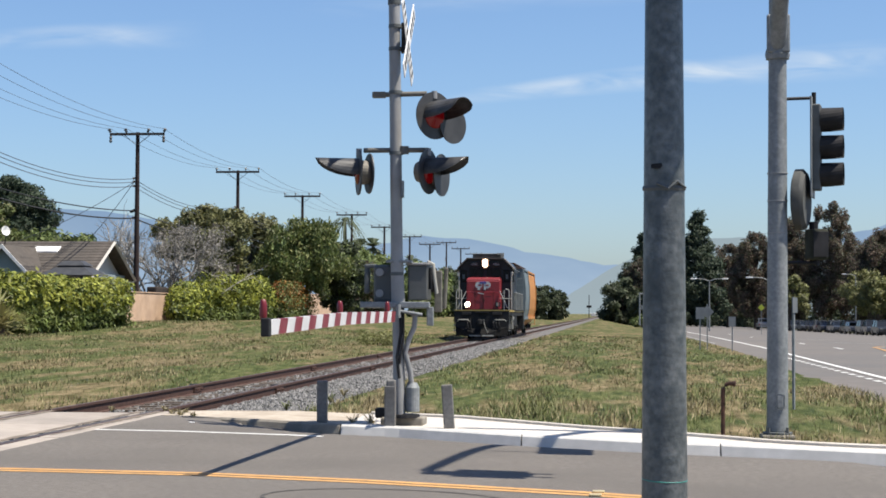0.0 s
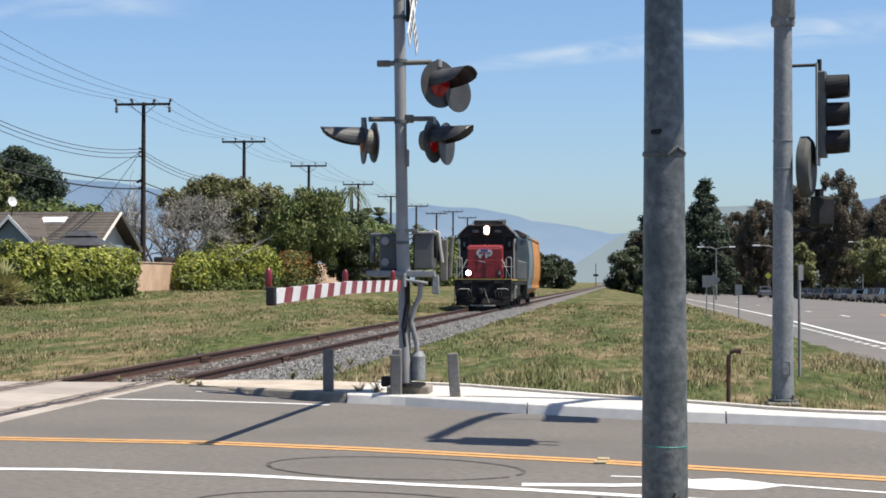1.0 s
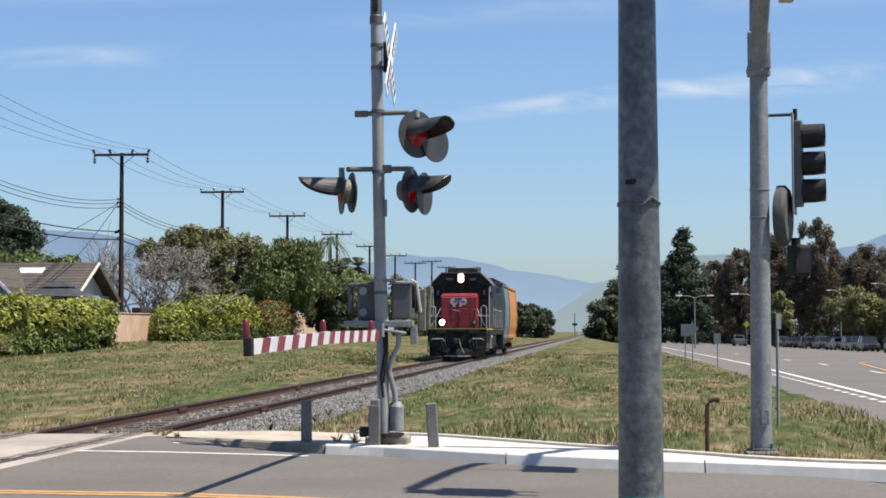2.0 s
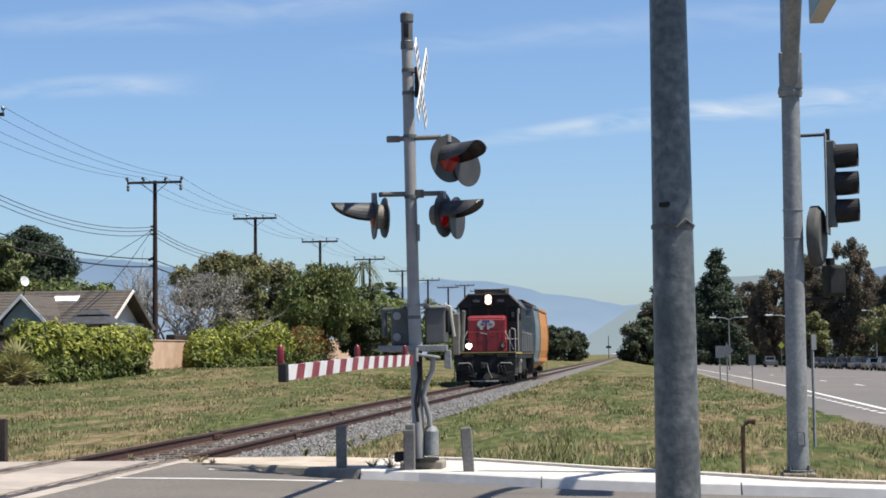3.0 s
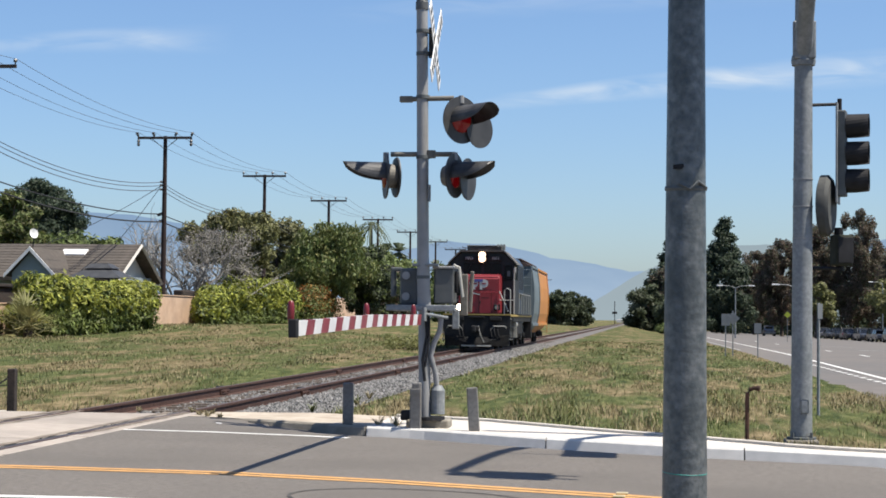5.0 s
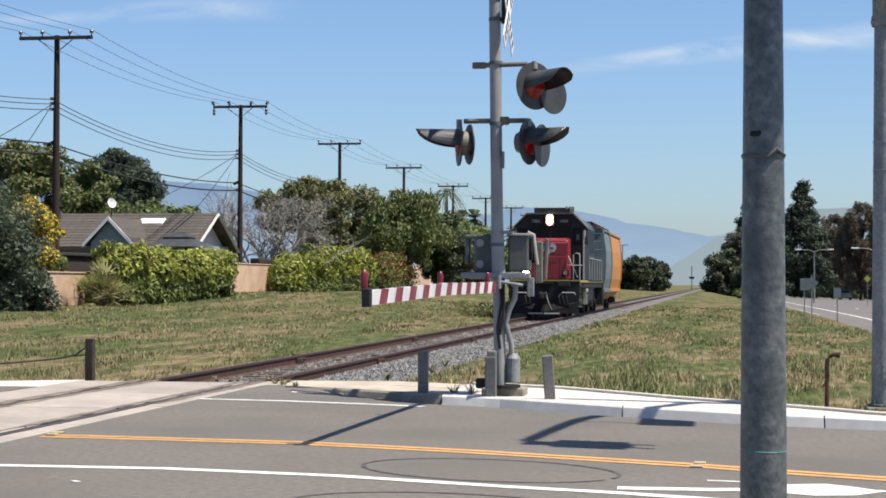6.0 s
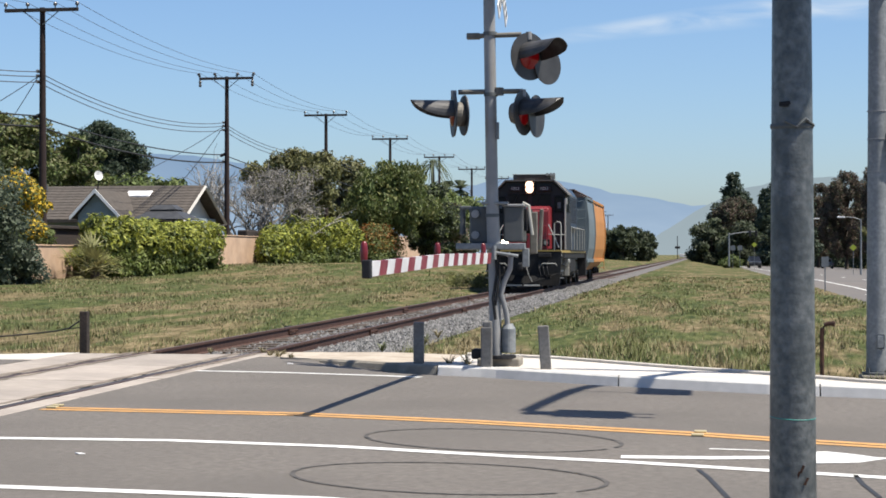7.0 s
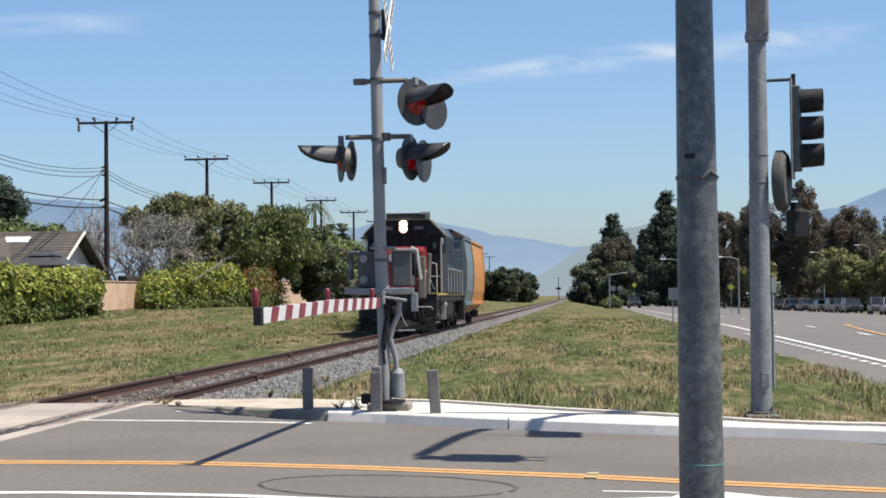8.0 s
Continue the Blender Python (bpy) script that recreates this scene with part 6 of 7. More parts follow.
bush("large_bush", "large dark grey-green bush at the wall", (-19.3, 35.8, -0.05), 5.8, 6.0, 5.5, LEAF_DARK, 20000, 0.125, 31, ncl=85)
bush("low_bush", "dark weedy bush at the foot of the wall", (-17.3, 36.4, -0.05), 2.8, 3.2, 3.0, LEAF_DARK, 6500, 0.11, 32)
bush("flowering_bush", "tall bush with golden yellow flowers", (-21.35, 47.2, 0.2), 2.9, 3.0, 5.2, LEAF_GREEN, 7000, 0.12, 37, (FLOWER_YELLOW, 0.38), ncl=60)
bush("clipped_bush", "dense brown-green clipped bush behind the wall", (-22.6, 76.8, 0.3), 2.8, 2.4, 3.4, LEAF_OLIVE, 3800, 0.12, 34)
bush("weed_clump", "dark weeds beside the rail", (-3.0, 53, -0.1), 2.2, 9.0, 0.5, LEAF_LIGHT, 2200, 0.08, 35, ncl=44)


def house():
    t = thing("house", "single-storey house with grey shingle roof and white trimmed gables", "house", (-25, 68, 0.3))
    # ridge along x at y=+4; front eave at y=0
    x0, x1, ze, zr = -5.6, 4.4, 3.1, 4.78
    b = nb()
    box(b, (-0.6, 4, 1.5), (9.2, 6.8, 3.2))
    part("wall", b, HOUSE_WALL, t)
    b = nb()
    prism(b, [(0.5, 2.95), (7.5, 2.95), (4.0, 4.62)], "x", x1 - 0.75, x1 - 0.65)
    part("gable_wall", b, TRIM, t)
    for s in (0, 1):
        b = nb()
        ya, yb = (-0.1, 4.0) if s == 0 else (8.1, 4.0)
        prism(b, [(ya, ze - 0.3), (yb, zr), (yb, zr + 0.12), (ya, ze - 0.16)], "x", x0, x1)
        roof = part("roof_slope", b, SHINGLE, t, "grey asphalt shingle slope")
        if s == 0:
            n = 12
            sh = box(nb(), (0, 0, 0), (x1 - x0, 0.36, 0.02))
            first = part("shingle", sh, SHINGLE, roof)
            for k in range(n):
                u = (k + 0.5) / n
                o = first if k == 0 else new("shingle", first.data)
                o.parent = roof
                o.matrix_basis = pose((x0 + x1) / 2, -0.1 + 4.1 * u, ze - 0.16 + (zr + 0.28 - ze) * u + 0.02, math.degrees(math.atan2(zr - ze + 0.3, 4.1)) - 2)
    for xx in (x0, x1):
        b = nb()
        for ya in (-0.15, 8.15):
            tube(b, [(xx, ya, ze - 0.28), (xx, 4.0, zr + 0.06)], 0.1, 4)
        part("gable_trim", b, TRIM, t, "cream barge boards")
    # small front gable
    b = nb()
    prism(b, [(-0.75, 2.3), (1.35, 2.3), (1.35, 3.15), (0.3, 4.35), (-0.75, 3.15)], "y", -2.0, 3.0)
    part("front_gable_wall", b, HOUSE_WALL, t, "pale blue gable wall")
    for s in (-1, 1):
        b = nb()
        prism(b, [(0.3, 4.38), (0.3 + s * 1.35, 2.95), (0.3 + s * 1.35, 3.07), (0.3, 4.5)], "y", -2.3, 3.2)
        part("front_gable_roof", b, SHINGLE, t)
        b = nb()
        prism(b, [(0.3, 4.3), (0.3 + s * 1.38, 2.88), (0.3 + s * 1.38, 3.08), (0.3, 4.52)], "y", -2.36, -2.3)
        part("front_gable_trim", b, WHITE, t, "white barge board")
    b = nb()
    box(b, (0.9, 3.0, 4.42), (1.45, 0.9, 0.14), pose(0, 0, 0, 20, 0, 0), bevel=0.05)
    part("skylight", b, WHITE, t, "white bubble skylight")
    b = nb()
    cyl(b, (-4.6, 3.4, 4.3), (-4.6, 3.4, 5.0), 0.06, seg=8)
    part("flue", b, GALV_DARK, t)
    b = nb()
    lathe(b, [(0.02, 0.0), (0.16, 0.03), (0.25, 0.08), (0.26, 0.08), (0.16, 0.05), (0.02, 0.02)], pose(0.35, -2.0, 5.2, 78, 0, 52), 20)
    d_ = part("satellite_dish", b, WHITE, t, "white satellite dish")
    part("dish_mount", tube(nb(), [(0.3, -1.9, 4.4), (0.35, -1.85, 5.0), (0.35, -1.95, 5.2)], 0.03, 6), BLACK, d_)


house()


def gazebo():
    t = thing("gazebo", "garden gazebo with a dark two-tier hip roof", "gazebo", (-21.0, 66.3, 0.5))
    b = nb()
    bmesh.ops.create_cone(b, cap_ends=True, segments=4, radius1=2.05, radius2=0.85, depth=0.5, matrix=pose(0, 0, 2.95, 0, 0, 45))
    part("roof", b, DARKROOF, t, "dark metal roof")
    b = nb()
    bmesh.ops.create_cone(b, cap_ends=True, segments=4, radius1=1.08, radius2=0.6, depth=0.26, matrix=pose(0, 0, 3.33, 0, 0, 45))
    part("upper_roof", b, DARKROOF, t)
    for sx in (-0.75, 0.75):
        for sy in (-1.2, 1.2):
            part("post", box(nb(), (sx, sy, 1.25), (0.1, 0.1, 2.8)), BLACK, t)


gazebo()
b = nb()
box(b, (0, 0, 1.0), (0.5, 4.6, 2.2), bevel=0.05)
box(b, (0, 0, 2.18), (0.75, 4.9, 0.14), bevel=0.03)
o = part("garden_shed", b, WOOD_POST, None)
o.matrix_basis = pose(-20.75, 50.3, 0.35)
tagged(o, "dark wooden garden shed behind the wall", "shed")
b = nb()
box(b, (0, 0, 1.2), (0.6, 6.5, 2.5), bevel=0.08)
o = part("fence", b, WOOD_POST, None)
o.matrix_basis = pose(-20.9, 84.0, 0.4)
tagged(o, "dark wooden fence in the shade of the trees", "fence")

# trees beyond the wall
tree("oak_tree", "dark rounded oak standing behind the house", (-40.5, 110, 0.3), 7.6, 8, 4.6, 11.3, LEAF_CONE, 16000, 0.22, 41, ncl=110, trunk_r=0.4, rr=(0.08, 0.16), turn=0.8)
tree("garden_tree", "loose olive-green garden tree", (-35.6, 80, 0.3), 8.5, 6, 1.8, 9.6, LEAF_GREEN, 12000, 0.19, 42, second=(LEAF_OLIVE, 0.4), ncl=80, rr=(0.07, 0.15), turn=0.9)
tree("garden_tree", "loose olive-green garden tree beside the oak", (-32.3, 83, 0.3), 4.5, 5, 2.2, 8.4, LEAF_GREEN, 8000, 0.19, 43, second=(LEAF_OLIVE, 0.4), ncl=60, rr=(0.09, 0.18), turn=0.9)
tree("garden_tree", "green garden tree behind the roof", (-34, 98, 0.3), 8, 6, 2.0, 6.0, LEAF_GREEN, 5000, 0.3, 44)
tree("garden_tree", "small green tree behind the roof", (-29, 92, 0.3), 4.0, 4, 2.5, 5.9, LEAF_GREEN, 3500, 0.26, 144)


def bare_tree(at):
    t = thing("bare_tree", "grey tangled tree with bare arching branches", "tree", at)
    rng = np.random.default_rng(8)
    b = nb()

    def grow(p, d, L, r, depth):
        pts = [p]
        q = p
        for _ in range(4):
            d = (d + Vector(rng.normal(size=3)) * 0.16 + Vector((0, 0, 0.03))).normalized()
            q = q + d * L / 4
            pts.append(q)
        tube(b, pts, max(r, 0.016), 5 if depth > 1 else 3, max(r * 0.55, 0.010))
        if depth:
            for _ in range(3 if depth > 1 else 2):
                k = rng.integers(2, 5)
                grow(pts[k], (d + Vector(rng.normal(size=3)) * 0.55 + Vector((0, 0, 0.12))).normalized(), L * rng.uniform(0.55, 0.8), r * 0.58, depth - 1)
    for k in range(13):
        a = k * 0.483 + rng.uniform(-0.2, 0.2)
        grow(Vector((rng.uniform(-0.6, 0.6), rng.uniform(-0.4, 0.4), 0.2)), Vector((math.cos(a) * 0.95, math.sin(a) * 0.5, rng.uniform(0.7, 1.3))).normalized(), rng.uniform(2.5, 3.6), 0.12, 4)
    part("branch_tangle", b, BARK_GREY, t, "bleached grey branches")
    cs, rs = clumps(rng, 8.0, 4, 2.4, 6.4, 30, 0.55, 1.2)
    cs = [(c[0] + 1.2 + 0.25 * (c[2] - 3), c[1], c[2]) for c in cs]
    v, f = leaf_cloud([c for c in cs if c[0] > 0.2 or c[2] > 5], [r for c, r in zip(cs, rs) if c[0] > 0.2 or c[2] > 5], 1700, 0.10, 9, shell=0.8, turn=1.2)
    mesh_np("crown", v, f, LEAF_GREY, t)


bare_tree((-21.8, 85, 0.4))
tree("garden_tree", "olive tree rising behind the bare tree", (-20.9, 95, 0.4), 7.4, 5, 4.6, 7.9, LEAF_OLIVE, 8000, 0.2, 45, second=(LEAF_LIGHT, 0.12), ncl=80, rr=(0.06, 0.13), turn=0.9)
tree("garden_tree", "drooping green pepper tree", (-17.6, 113, 0.4), 7.0, 6, 3.3, 7.9, LEAF_GREEN, 11000, 0.25, 46, second=(LEAF_LIGHT, 0.1), droop=0.6, ncl=75, rr=(0.08, 0.16), tall=1.5, turn=0.9)
tree("garden_tree", "darker green tree at the end of the gardens", (-15.6, 118, 0.4), 5.6, 6, 1.0, 6.6, LEAF_OAK, 9500, 0.2, 47, second=(LEAF_GREEN, 0.25), ncl=80, rr=(0.07, 0.15), turn=0.9)
tree("garden_tree", "olive tree behind the pepper tree", (-22.5, 118, 0.4), 8, 6, 2.0, 8.4, LEAF_OLIVE, 6500, 0.28, 48)
tree("garden_tree", "low dark tree along the wall", (-19.2, 150, 0.3), 6, 12, 1.0, 5.6, LEAF_OAK, 4500, 0.34, 49, second=(LEAF_RUSSET, 0.3))
tree("garden_tree", "dense green tree along the line", (-23, 178, 0.3), 9, 10, 1.0, 8.0, LEAF_GREEN, 5500, 0.38, 50)
tree("garden_tree", "dense green tree along the line", (-19, 205, 0.3), 9, 10, 0.8, 6.8, LEAF_GREEN, 5000, 0.42, 51)
tree("garden_tree", "dense dark tree along the line", (-17.5, 235, 0.3), 8, 12, 0.8, 7.0, LEAF_OAK, 5000, 0.45, 52)
tree("garden_tree", "dense green tree along the line", (-17, 265, 0.3), 8, 12, 0.8, 7.0, LEAF_GREEN, 4500, 0.5, 53)


def fan_palm(at, h, seed, drooping=False):
    t = thing("palm_tree", "tall palm with drooping feather fronds" if drooping else "tall fan palm with a round tuft", "palm tree", at)
    rng = np.random.default_rng(seed)
    part("trunk", tube(nb(), [(0, 0, -0.3), (0.08, 0, h * 0.5), (0, 0, h)], 0.22, 8, 0.14), BARK, t, smooth=True)
    for k in range(70 if drooping else 30):
        a, e = rng.uniform(0, 6.283), rng.uniform(-0.5 if drooping else -0.7, 1.3)
        L = rng.uniform(1.1, 1.5) * (1.75 if drooping else 1)
        b = nb()
        d = Vector((math.cos(a) * math.cos(e), math.sin(a) * math.cos(e), math.sin(e)))
        side = d.cross(Vector((0, 0, 1))).normalized()
        prev = None
        for j in range(6):
            u = j / 5
            p = Vector((0, 0, h)) + d * L * u - Vector((0, 0, (2.0 if drooping else 0.25) * L * 0.5 * u * u))
            wd = (0.055 if drooping else 0.5 * u + 0.05) * (1 - 0.6 * u * (1 if drooping else 0))
            row = [b.verts.new(p - side * wd), b.verts.new(p + side * wd)]
            if prev:
                b.faces.new((prev[0], prev[1], row[1], row[0]))
            prev = row
        part("frond", b, LEAF_OAK, t)


fan_palm((-24.7, 190, 0.2), 9.3, 1)
fan_palm((-22.9, 190, 0.2), 9.3, 2)
fan_palm((-16.0, 124, 0.4), 8.7, 3, True)
fan_palm((-21.0, 215, 0.2), 8.0, 4)

# red flowering shrub and trees at the far end of the line
bush("red_shrub", "bright red flowering shrub far along the track", (-14.0, 250, 0.2), 5, 9, 3.0, LEAF_GREEN, 1600, 0.4, 61, (FLOWER_RED, 0.8))
for i, (x, y, w_, h) in enumerate(((-13.8, 310, 6.5, 5.2), (-10.6, 318, 7, 6.6), (-7.2, 316, 6, 7.4), (-4.6, 322, 5.6, 7.2), (-2.9, 328, 3.6, 6.6), (-17, 300, 7, 6.0), (-9, 330, 9, 6.2))):
    tree("far_tree", "dark tree in the clump at the end of the line", (x - 1.6, y, 0), w_, 7, 0.1, h * 0.9, LEAF_OAK, 3600, 0.42, 62 + i, ncl=46, rr=(0.09, 0.18), turn=1.0, group="clump at the end of the line")

# ---- across the side road ----


def right_tree(name, label, x, y, w_, d, h0, h1, material, leaves, size, seed, k=1.7, **kw):
    """Trees beyond the side road, which stands lower than the track."""
    X, Y = 6.85 + (x - 6.85) * k, -20 + (y + 20) * k
    z = road2_z(X, Y) - 0.1
    return tree(name, label, (X, Y, z), w_ * k, d * k, max(0.1, h0 * k), 1.3 + (h1 - 1.3) * k - z, material, leaves, size * k, seed, **kw)


right_tree("eucalyptus_tree", "dark low tree at the end of the verge", 8.0, 232, 6.0, 8, 0.1, 6.2, LEAF_OAK, 4800, 0.36, 71, k=1.4)
right_tree("eucalyptus_tree", "tall russet and green tree at the verge", 11.6, 236, 7.8, 8, 0.6, 9.4, LEAF_RUSSET, 14000, 0.22, 72, k=1.4, second=(LEAF_OAK, 0.5), ncl=110, rr=(0.06, 0.13), tall=1.5, turn=1.2)
right_tree("eucalyptus_tree", "dark shrubby tree under the russet one", 13.0, 228, 6.5, 7, 0.1, 5.6, LEAF_OAK, 4200, 0.36, 171, k=1.4)
right_tree("conifer_tree", "dark pointed conifer top above the russet tree", 11.5, 242, 7.2, 6, 4.5, 13.4, LEAF_CONE, 9000, 0.30, 73, k=1.4, shape="cone", ncl=90, rr=(0.09, 0.16))
right_tree("conifer_tree", "tall dark pointed cypress", 18.1, 215, 8.2, 6, 0.8, 15.2, LEAF_CONE, 15000, 0.30, 74, k=1.4, shape="cone", ncl=120, rr=(0.10, 0.17))
right_tree("conifer_tree", "dark cypress beside a taller one", 15.6, 232, 3.6, 5, 0.6, 10.5, LEAF_CONE, 4500, 0.34, 75, k=1.4, shape="cone", ncl=40, rr=(0.16, 0.26))
for i, (x, y, w_, h, m2) in enumerate(((21.5, 160, 5.5, 9.6, LEAF_RUSSET), (24.5, 152, 6.5, 10.6, LEAF_RUSSET), (28, 150, 6, 11.8, LEAF_RUSSET), (31.5, 140, 6.5, 8.8, LEAF_RUSSET), (27, 180, 8, 10, LEAF_OLIVE), (34, 160, 8, 9.0, LEAF_RUSSET), (38, 150, 9, 8.5, LEAF_OAK), (20.6, 190, 6, 9.6, LEAF_RUSSET))):
    right_tree("eucalyptus_tree", "tall russet-brown eucalyptus beyond the parked cars" if m2 is LEAF_RUSSET else "green tree beyond the parked cars", x, y, w_, 6, 1.6, h, m2, 17000, 0.15, 80 + i, second=(LEAF_OAK, 0.25), trunk_r=0.4, ncl=110, rr=(0.05, 0.12), limbs=20, tall=1.9, turn=1.3, group="trees along the parking")
for i, (x, y, w_, h) in enumerate(((25.8, 105, 3.8, 3.7), (28.6, 103, 4.2, 3.9), (31.0, 110, 4.2, 4.3), (22.0, 130, 3.4, 4.4), (27.4, 120, 4.2, 4.6))):
    right_tree("street_tree", "light olive umbrella-shaped street tree", x, y, w_, 4, 1.9, h, LEAF_LIGHT, 3600, 0.18, 95 + i, shape="flat", trunk_r=0.16, second=(LEAF_OLIVE, 0.3), ncl=26, rr=(0.10, 0.2))
right_tree("street_tree", "dense dark green tree beside a tiled roof", 31.6, 96, 4.6, 4, 1.6, 7.6, LEAF_OAK, 6500, 0.22, 101, second=(LEAF_GREEN, 0.25), ncl=34)
bush("verge_bush", "round green shrub in the verge", (10.9, 232, -0.65), 3.0, 3.0, 1.9, LEAF_GREEN, 1500, 0.22, 102)
for i, (x, y) in enumerate(((17.5, 250), (21, 262), (25, 240), (30, 215), (35, 200), (41, 185), (46, 170))):
    right_tree("background_tree", "dark tree closing the view beyond the road", x, y, 9, 8, 0.1, 6.8, LEAF_OAK, 3600, 0.38, 110 + i, group="trees beyond the road")


def car(at, rz, paint, kind="suv"):
    t = thing("car", f"parked {paint[1]} car at the roadside", "car", at, rz, "cars parked along the road")
    H = 1.72 if kind == "suv" else 1.5
    b = nb()
    prism(b, [(-2.25, 0.35), (-2.3, 0.7), (-2.2, 0.92), (-1.1, 1.02), (1.6, 1.04), (2.2, 1.0), (2.28, 0.7), (2.22, 0.35)], "x", -0.88, 0.88)
    bmesh.ops.bevel(b, geom=[e for e in b.edges], offset=0.07, segments=2, affect="EDGES")
    body = part("body", b, paint[0], t, smooth=False)
    b = nb()
    vs = []
    for z, y0, y1, xh in ((1.0, -1.15, 2.1, 0.84), (H - 0.06, -0.45, 1.75, 0.68)):
        vs.append([b.verts.new(p) for p in ((-xh, y0, z), (xh, y0, z), (xh, y1, z), (-xh, y1, z))])
    for k in range(4):
        b.faces.new((vs[0][k], vs[0][(k + 1) % 4], vs[1][(k + 1) % 4], vs[1][k]))
    b.faces.new(vs[1])
    part("glasshouse", b, GLASS, t, "dark tinted glasshouse")
    part("roof", box(nb(), (0, 0.65, H - 0.04), (1.36, 2.3, 0.08), bevel=0.03), paint[0], t)
    for s in (-1, 1):
        for (ya, yb) in ((-1.15, -0.45), (2.1, 1.75), (0.5, 0.55)):
            part("pillar", tube(nb(), [(s * 0.85, ya, 1.0), (s * 0.69, yb, H - 0.06)], 0.04, 5), paint[0], t)
    for sx in (-0.8, 0.8):
        for sy in (-1.4, 1.4):
            w_ = part("wheel", cyl(nb(), (sx - 0.11, sy, 0.34), (sx + 0.11, sy, 0.34), 0.34, seg=18), TYRE, t)
            part("rim", cyl(nb(), (sx + (0.112 if sx > 0 else -0.112), sy, 0.34), (sx + (0.12 if sx > 0 else -0.12), sy, 0.34), 0.2, seg=12), CHROME, w_)
    for s in (-0.62, 0.62):
        part("headlight", box(nb(), (s, -2.26, 0.78), (0.36, 0.1, 0.16), bevel=0.03), HEADLIGHT_OFF, t)
        part("tail_lamp", box(nb(), (s * 1.15, 2.24, 0.85), (0.2, 0.08, 0.24), bevel=0.02), TAIL, t)
    part("grille", box(nb(), (0, -2.29, 0.7), (0.7, 0.04, 0.16), bevel=0.01), BLACK, t)
    part("bumper", box(nb(), (0, -2.27, 0.46), (1.6, 0.12, 0.16), bevel=0.03), BLACK, t)
    return t


NAMES = ["dark slate", "silver", "white", "black", "steel blue", "navy", "light grey"]
random.seed(4)
order = [2, 1, 0, 4, 0, 1, 3, 4, 1, 0, 6, 3, 0, 4, 1, 0]
ys = [146, 154] + [171 + 7.1 * k for k in range(14)]
for y, k in zip(ys, order):
    x = 36.2 + random.uniform(-0.3, 0.3)
    car((x, y, road2_z(x, y)), random.uniform(-4, 3) + (180 if k == 6 else 0), (PAINTS[k], NAMES[k]), random.choice(["suv", "suv", "car"]))
tagged(car((14.4, 238, road2_z(14.4, 238)), 3, (PAINTS[0], NAMES[0])), "dark slate SUV standing on the side road", "car")


def pickup():
    t = thing("pickup_truck", "grey pickup truck driving away along the side road", "truck", (28.9, 236, -1.0))
    b = nb()
    box(b, (0, 0, 0.75), (1.9, 5.0, 0.55), bevel=0.08)
    part("body", b, PAINTS[1], t)
    b = nb()
    prism(b, [(-0.2, 1.0), (2.0, 1.0), (1.4, 1.75), (0.0, 1.75)], "x", -0.8, 0.8)
    cabp = part("cab", b, PAINTS[1], t)
    part("rear_window", box(nb(), (0, -0.13, 1.42), (1.3, 0.03, 0.45)), GLASS, cabp)
    for sx in (-0.85, 0.85):
        part("side_window", box(nb(), (sx * 0.95, 0.8, 1.42), (0.03, 1.1, 0.4)), GLASS, cabp)
        part("tail_lamp", box(nb(), (sx, -2.5, 0.85), (0.12, 0.06, 0.3)), TAIL, t)
        for sy in (-1.6, 1.6):
            part("wheel", cyl(nb(), (sx - 0.12, sy, 0.38), (sx + 0.12, sy, 0.38), 0.38, seg=18), TYRE, t)
    part("bumper", box(nb(), (0, -2.55, 0.5), (1.8, 0.1, 0.18), bevel=0.02), CHROME, t)
    return t


truck = pickup()


def sign(name, label, at, h, shape, material, post_h, rz=0, size=0.75):
    t = thing(name, label, "road sign", at, rz)
    part("post", box(nb(), (0, 0, post_h / 2 - 0.2), (0.04, 0.03, post_h + 0.4)), GALV, t)
    s = size / 2
    poly = {"diamond": [(0, -s * 1.35), (s * 1.35, 0), (0, s * 1.35), (-s * 1.35, 0)], "square": [(-s, -s), (s, -s), (s, s), (-s, s)],
            "tall": [(-s * 0.7, -s), (s * 0.7, -s), (s * 0.7, s), (-s * 0.7, s)],
            "octagon": [(s * math.cos(a), s * math.sin(a)) for a in [math.pi / 8 + k * math.pi / 4 for k in range(8)]]}[shape]
    part("plate", prism(nb(), [(x, z + h) for x, z in poly], "y", -0.028, -0.022), material, t)
    return t


sign("road_sign", "grey back of a diamond sign on a post", (10.4, 46.3, -0.05), 1.45, "diamond", SIGN_BACK, 1.75, size=0.38)
sign("road_sign", "grey back of a square sign on a post", (10.1, 45.8, -0.05), 1.4, "tall", SIGN_BACK, 1.6, size=0.45)
sign("road_sign", "narrow grey back of a sign on a post", (11.05, 42, -0.05), 1.1, "tall", SIGN_BACK, 1.25, size=0.36)
sign("road_sign", "narrow grey back of a sign on a tall post", (9.42, 5.2, -0.05), 1.5, "tall", SIGN_BACK, 1.62, rz=58, size=0.22)
sign("road_sign", "yellow-green pedestrian crossing diamond sign", (18.7, 120, -0.35), 2.2, "diamond", SIGN_YELLOW, 2.5, size=0.4)
sign("road_sign", "yellow-green diamond sign far along the road", (13.0, 190, -0.5), 3.0, "diamond", SIGN_YELLOW, 3.4, size=0.5)
for x, y in ((10.6, 200), (11.5, 200)):
    sign("road_sign", "pale back of a distant road sign", (x, y, -0.05), 2.2, "square", SIGN_BACK, 2.6, size=0.6)
b = nb()
lathe(b, [(0.055, 0.0), (0.055, 0.58), (0.048, 0.605), (0.02, 0.615)], seg=18)
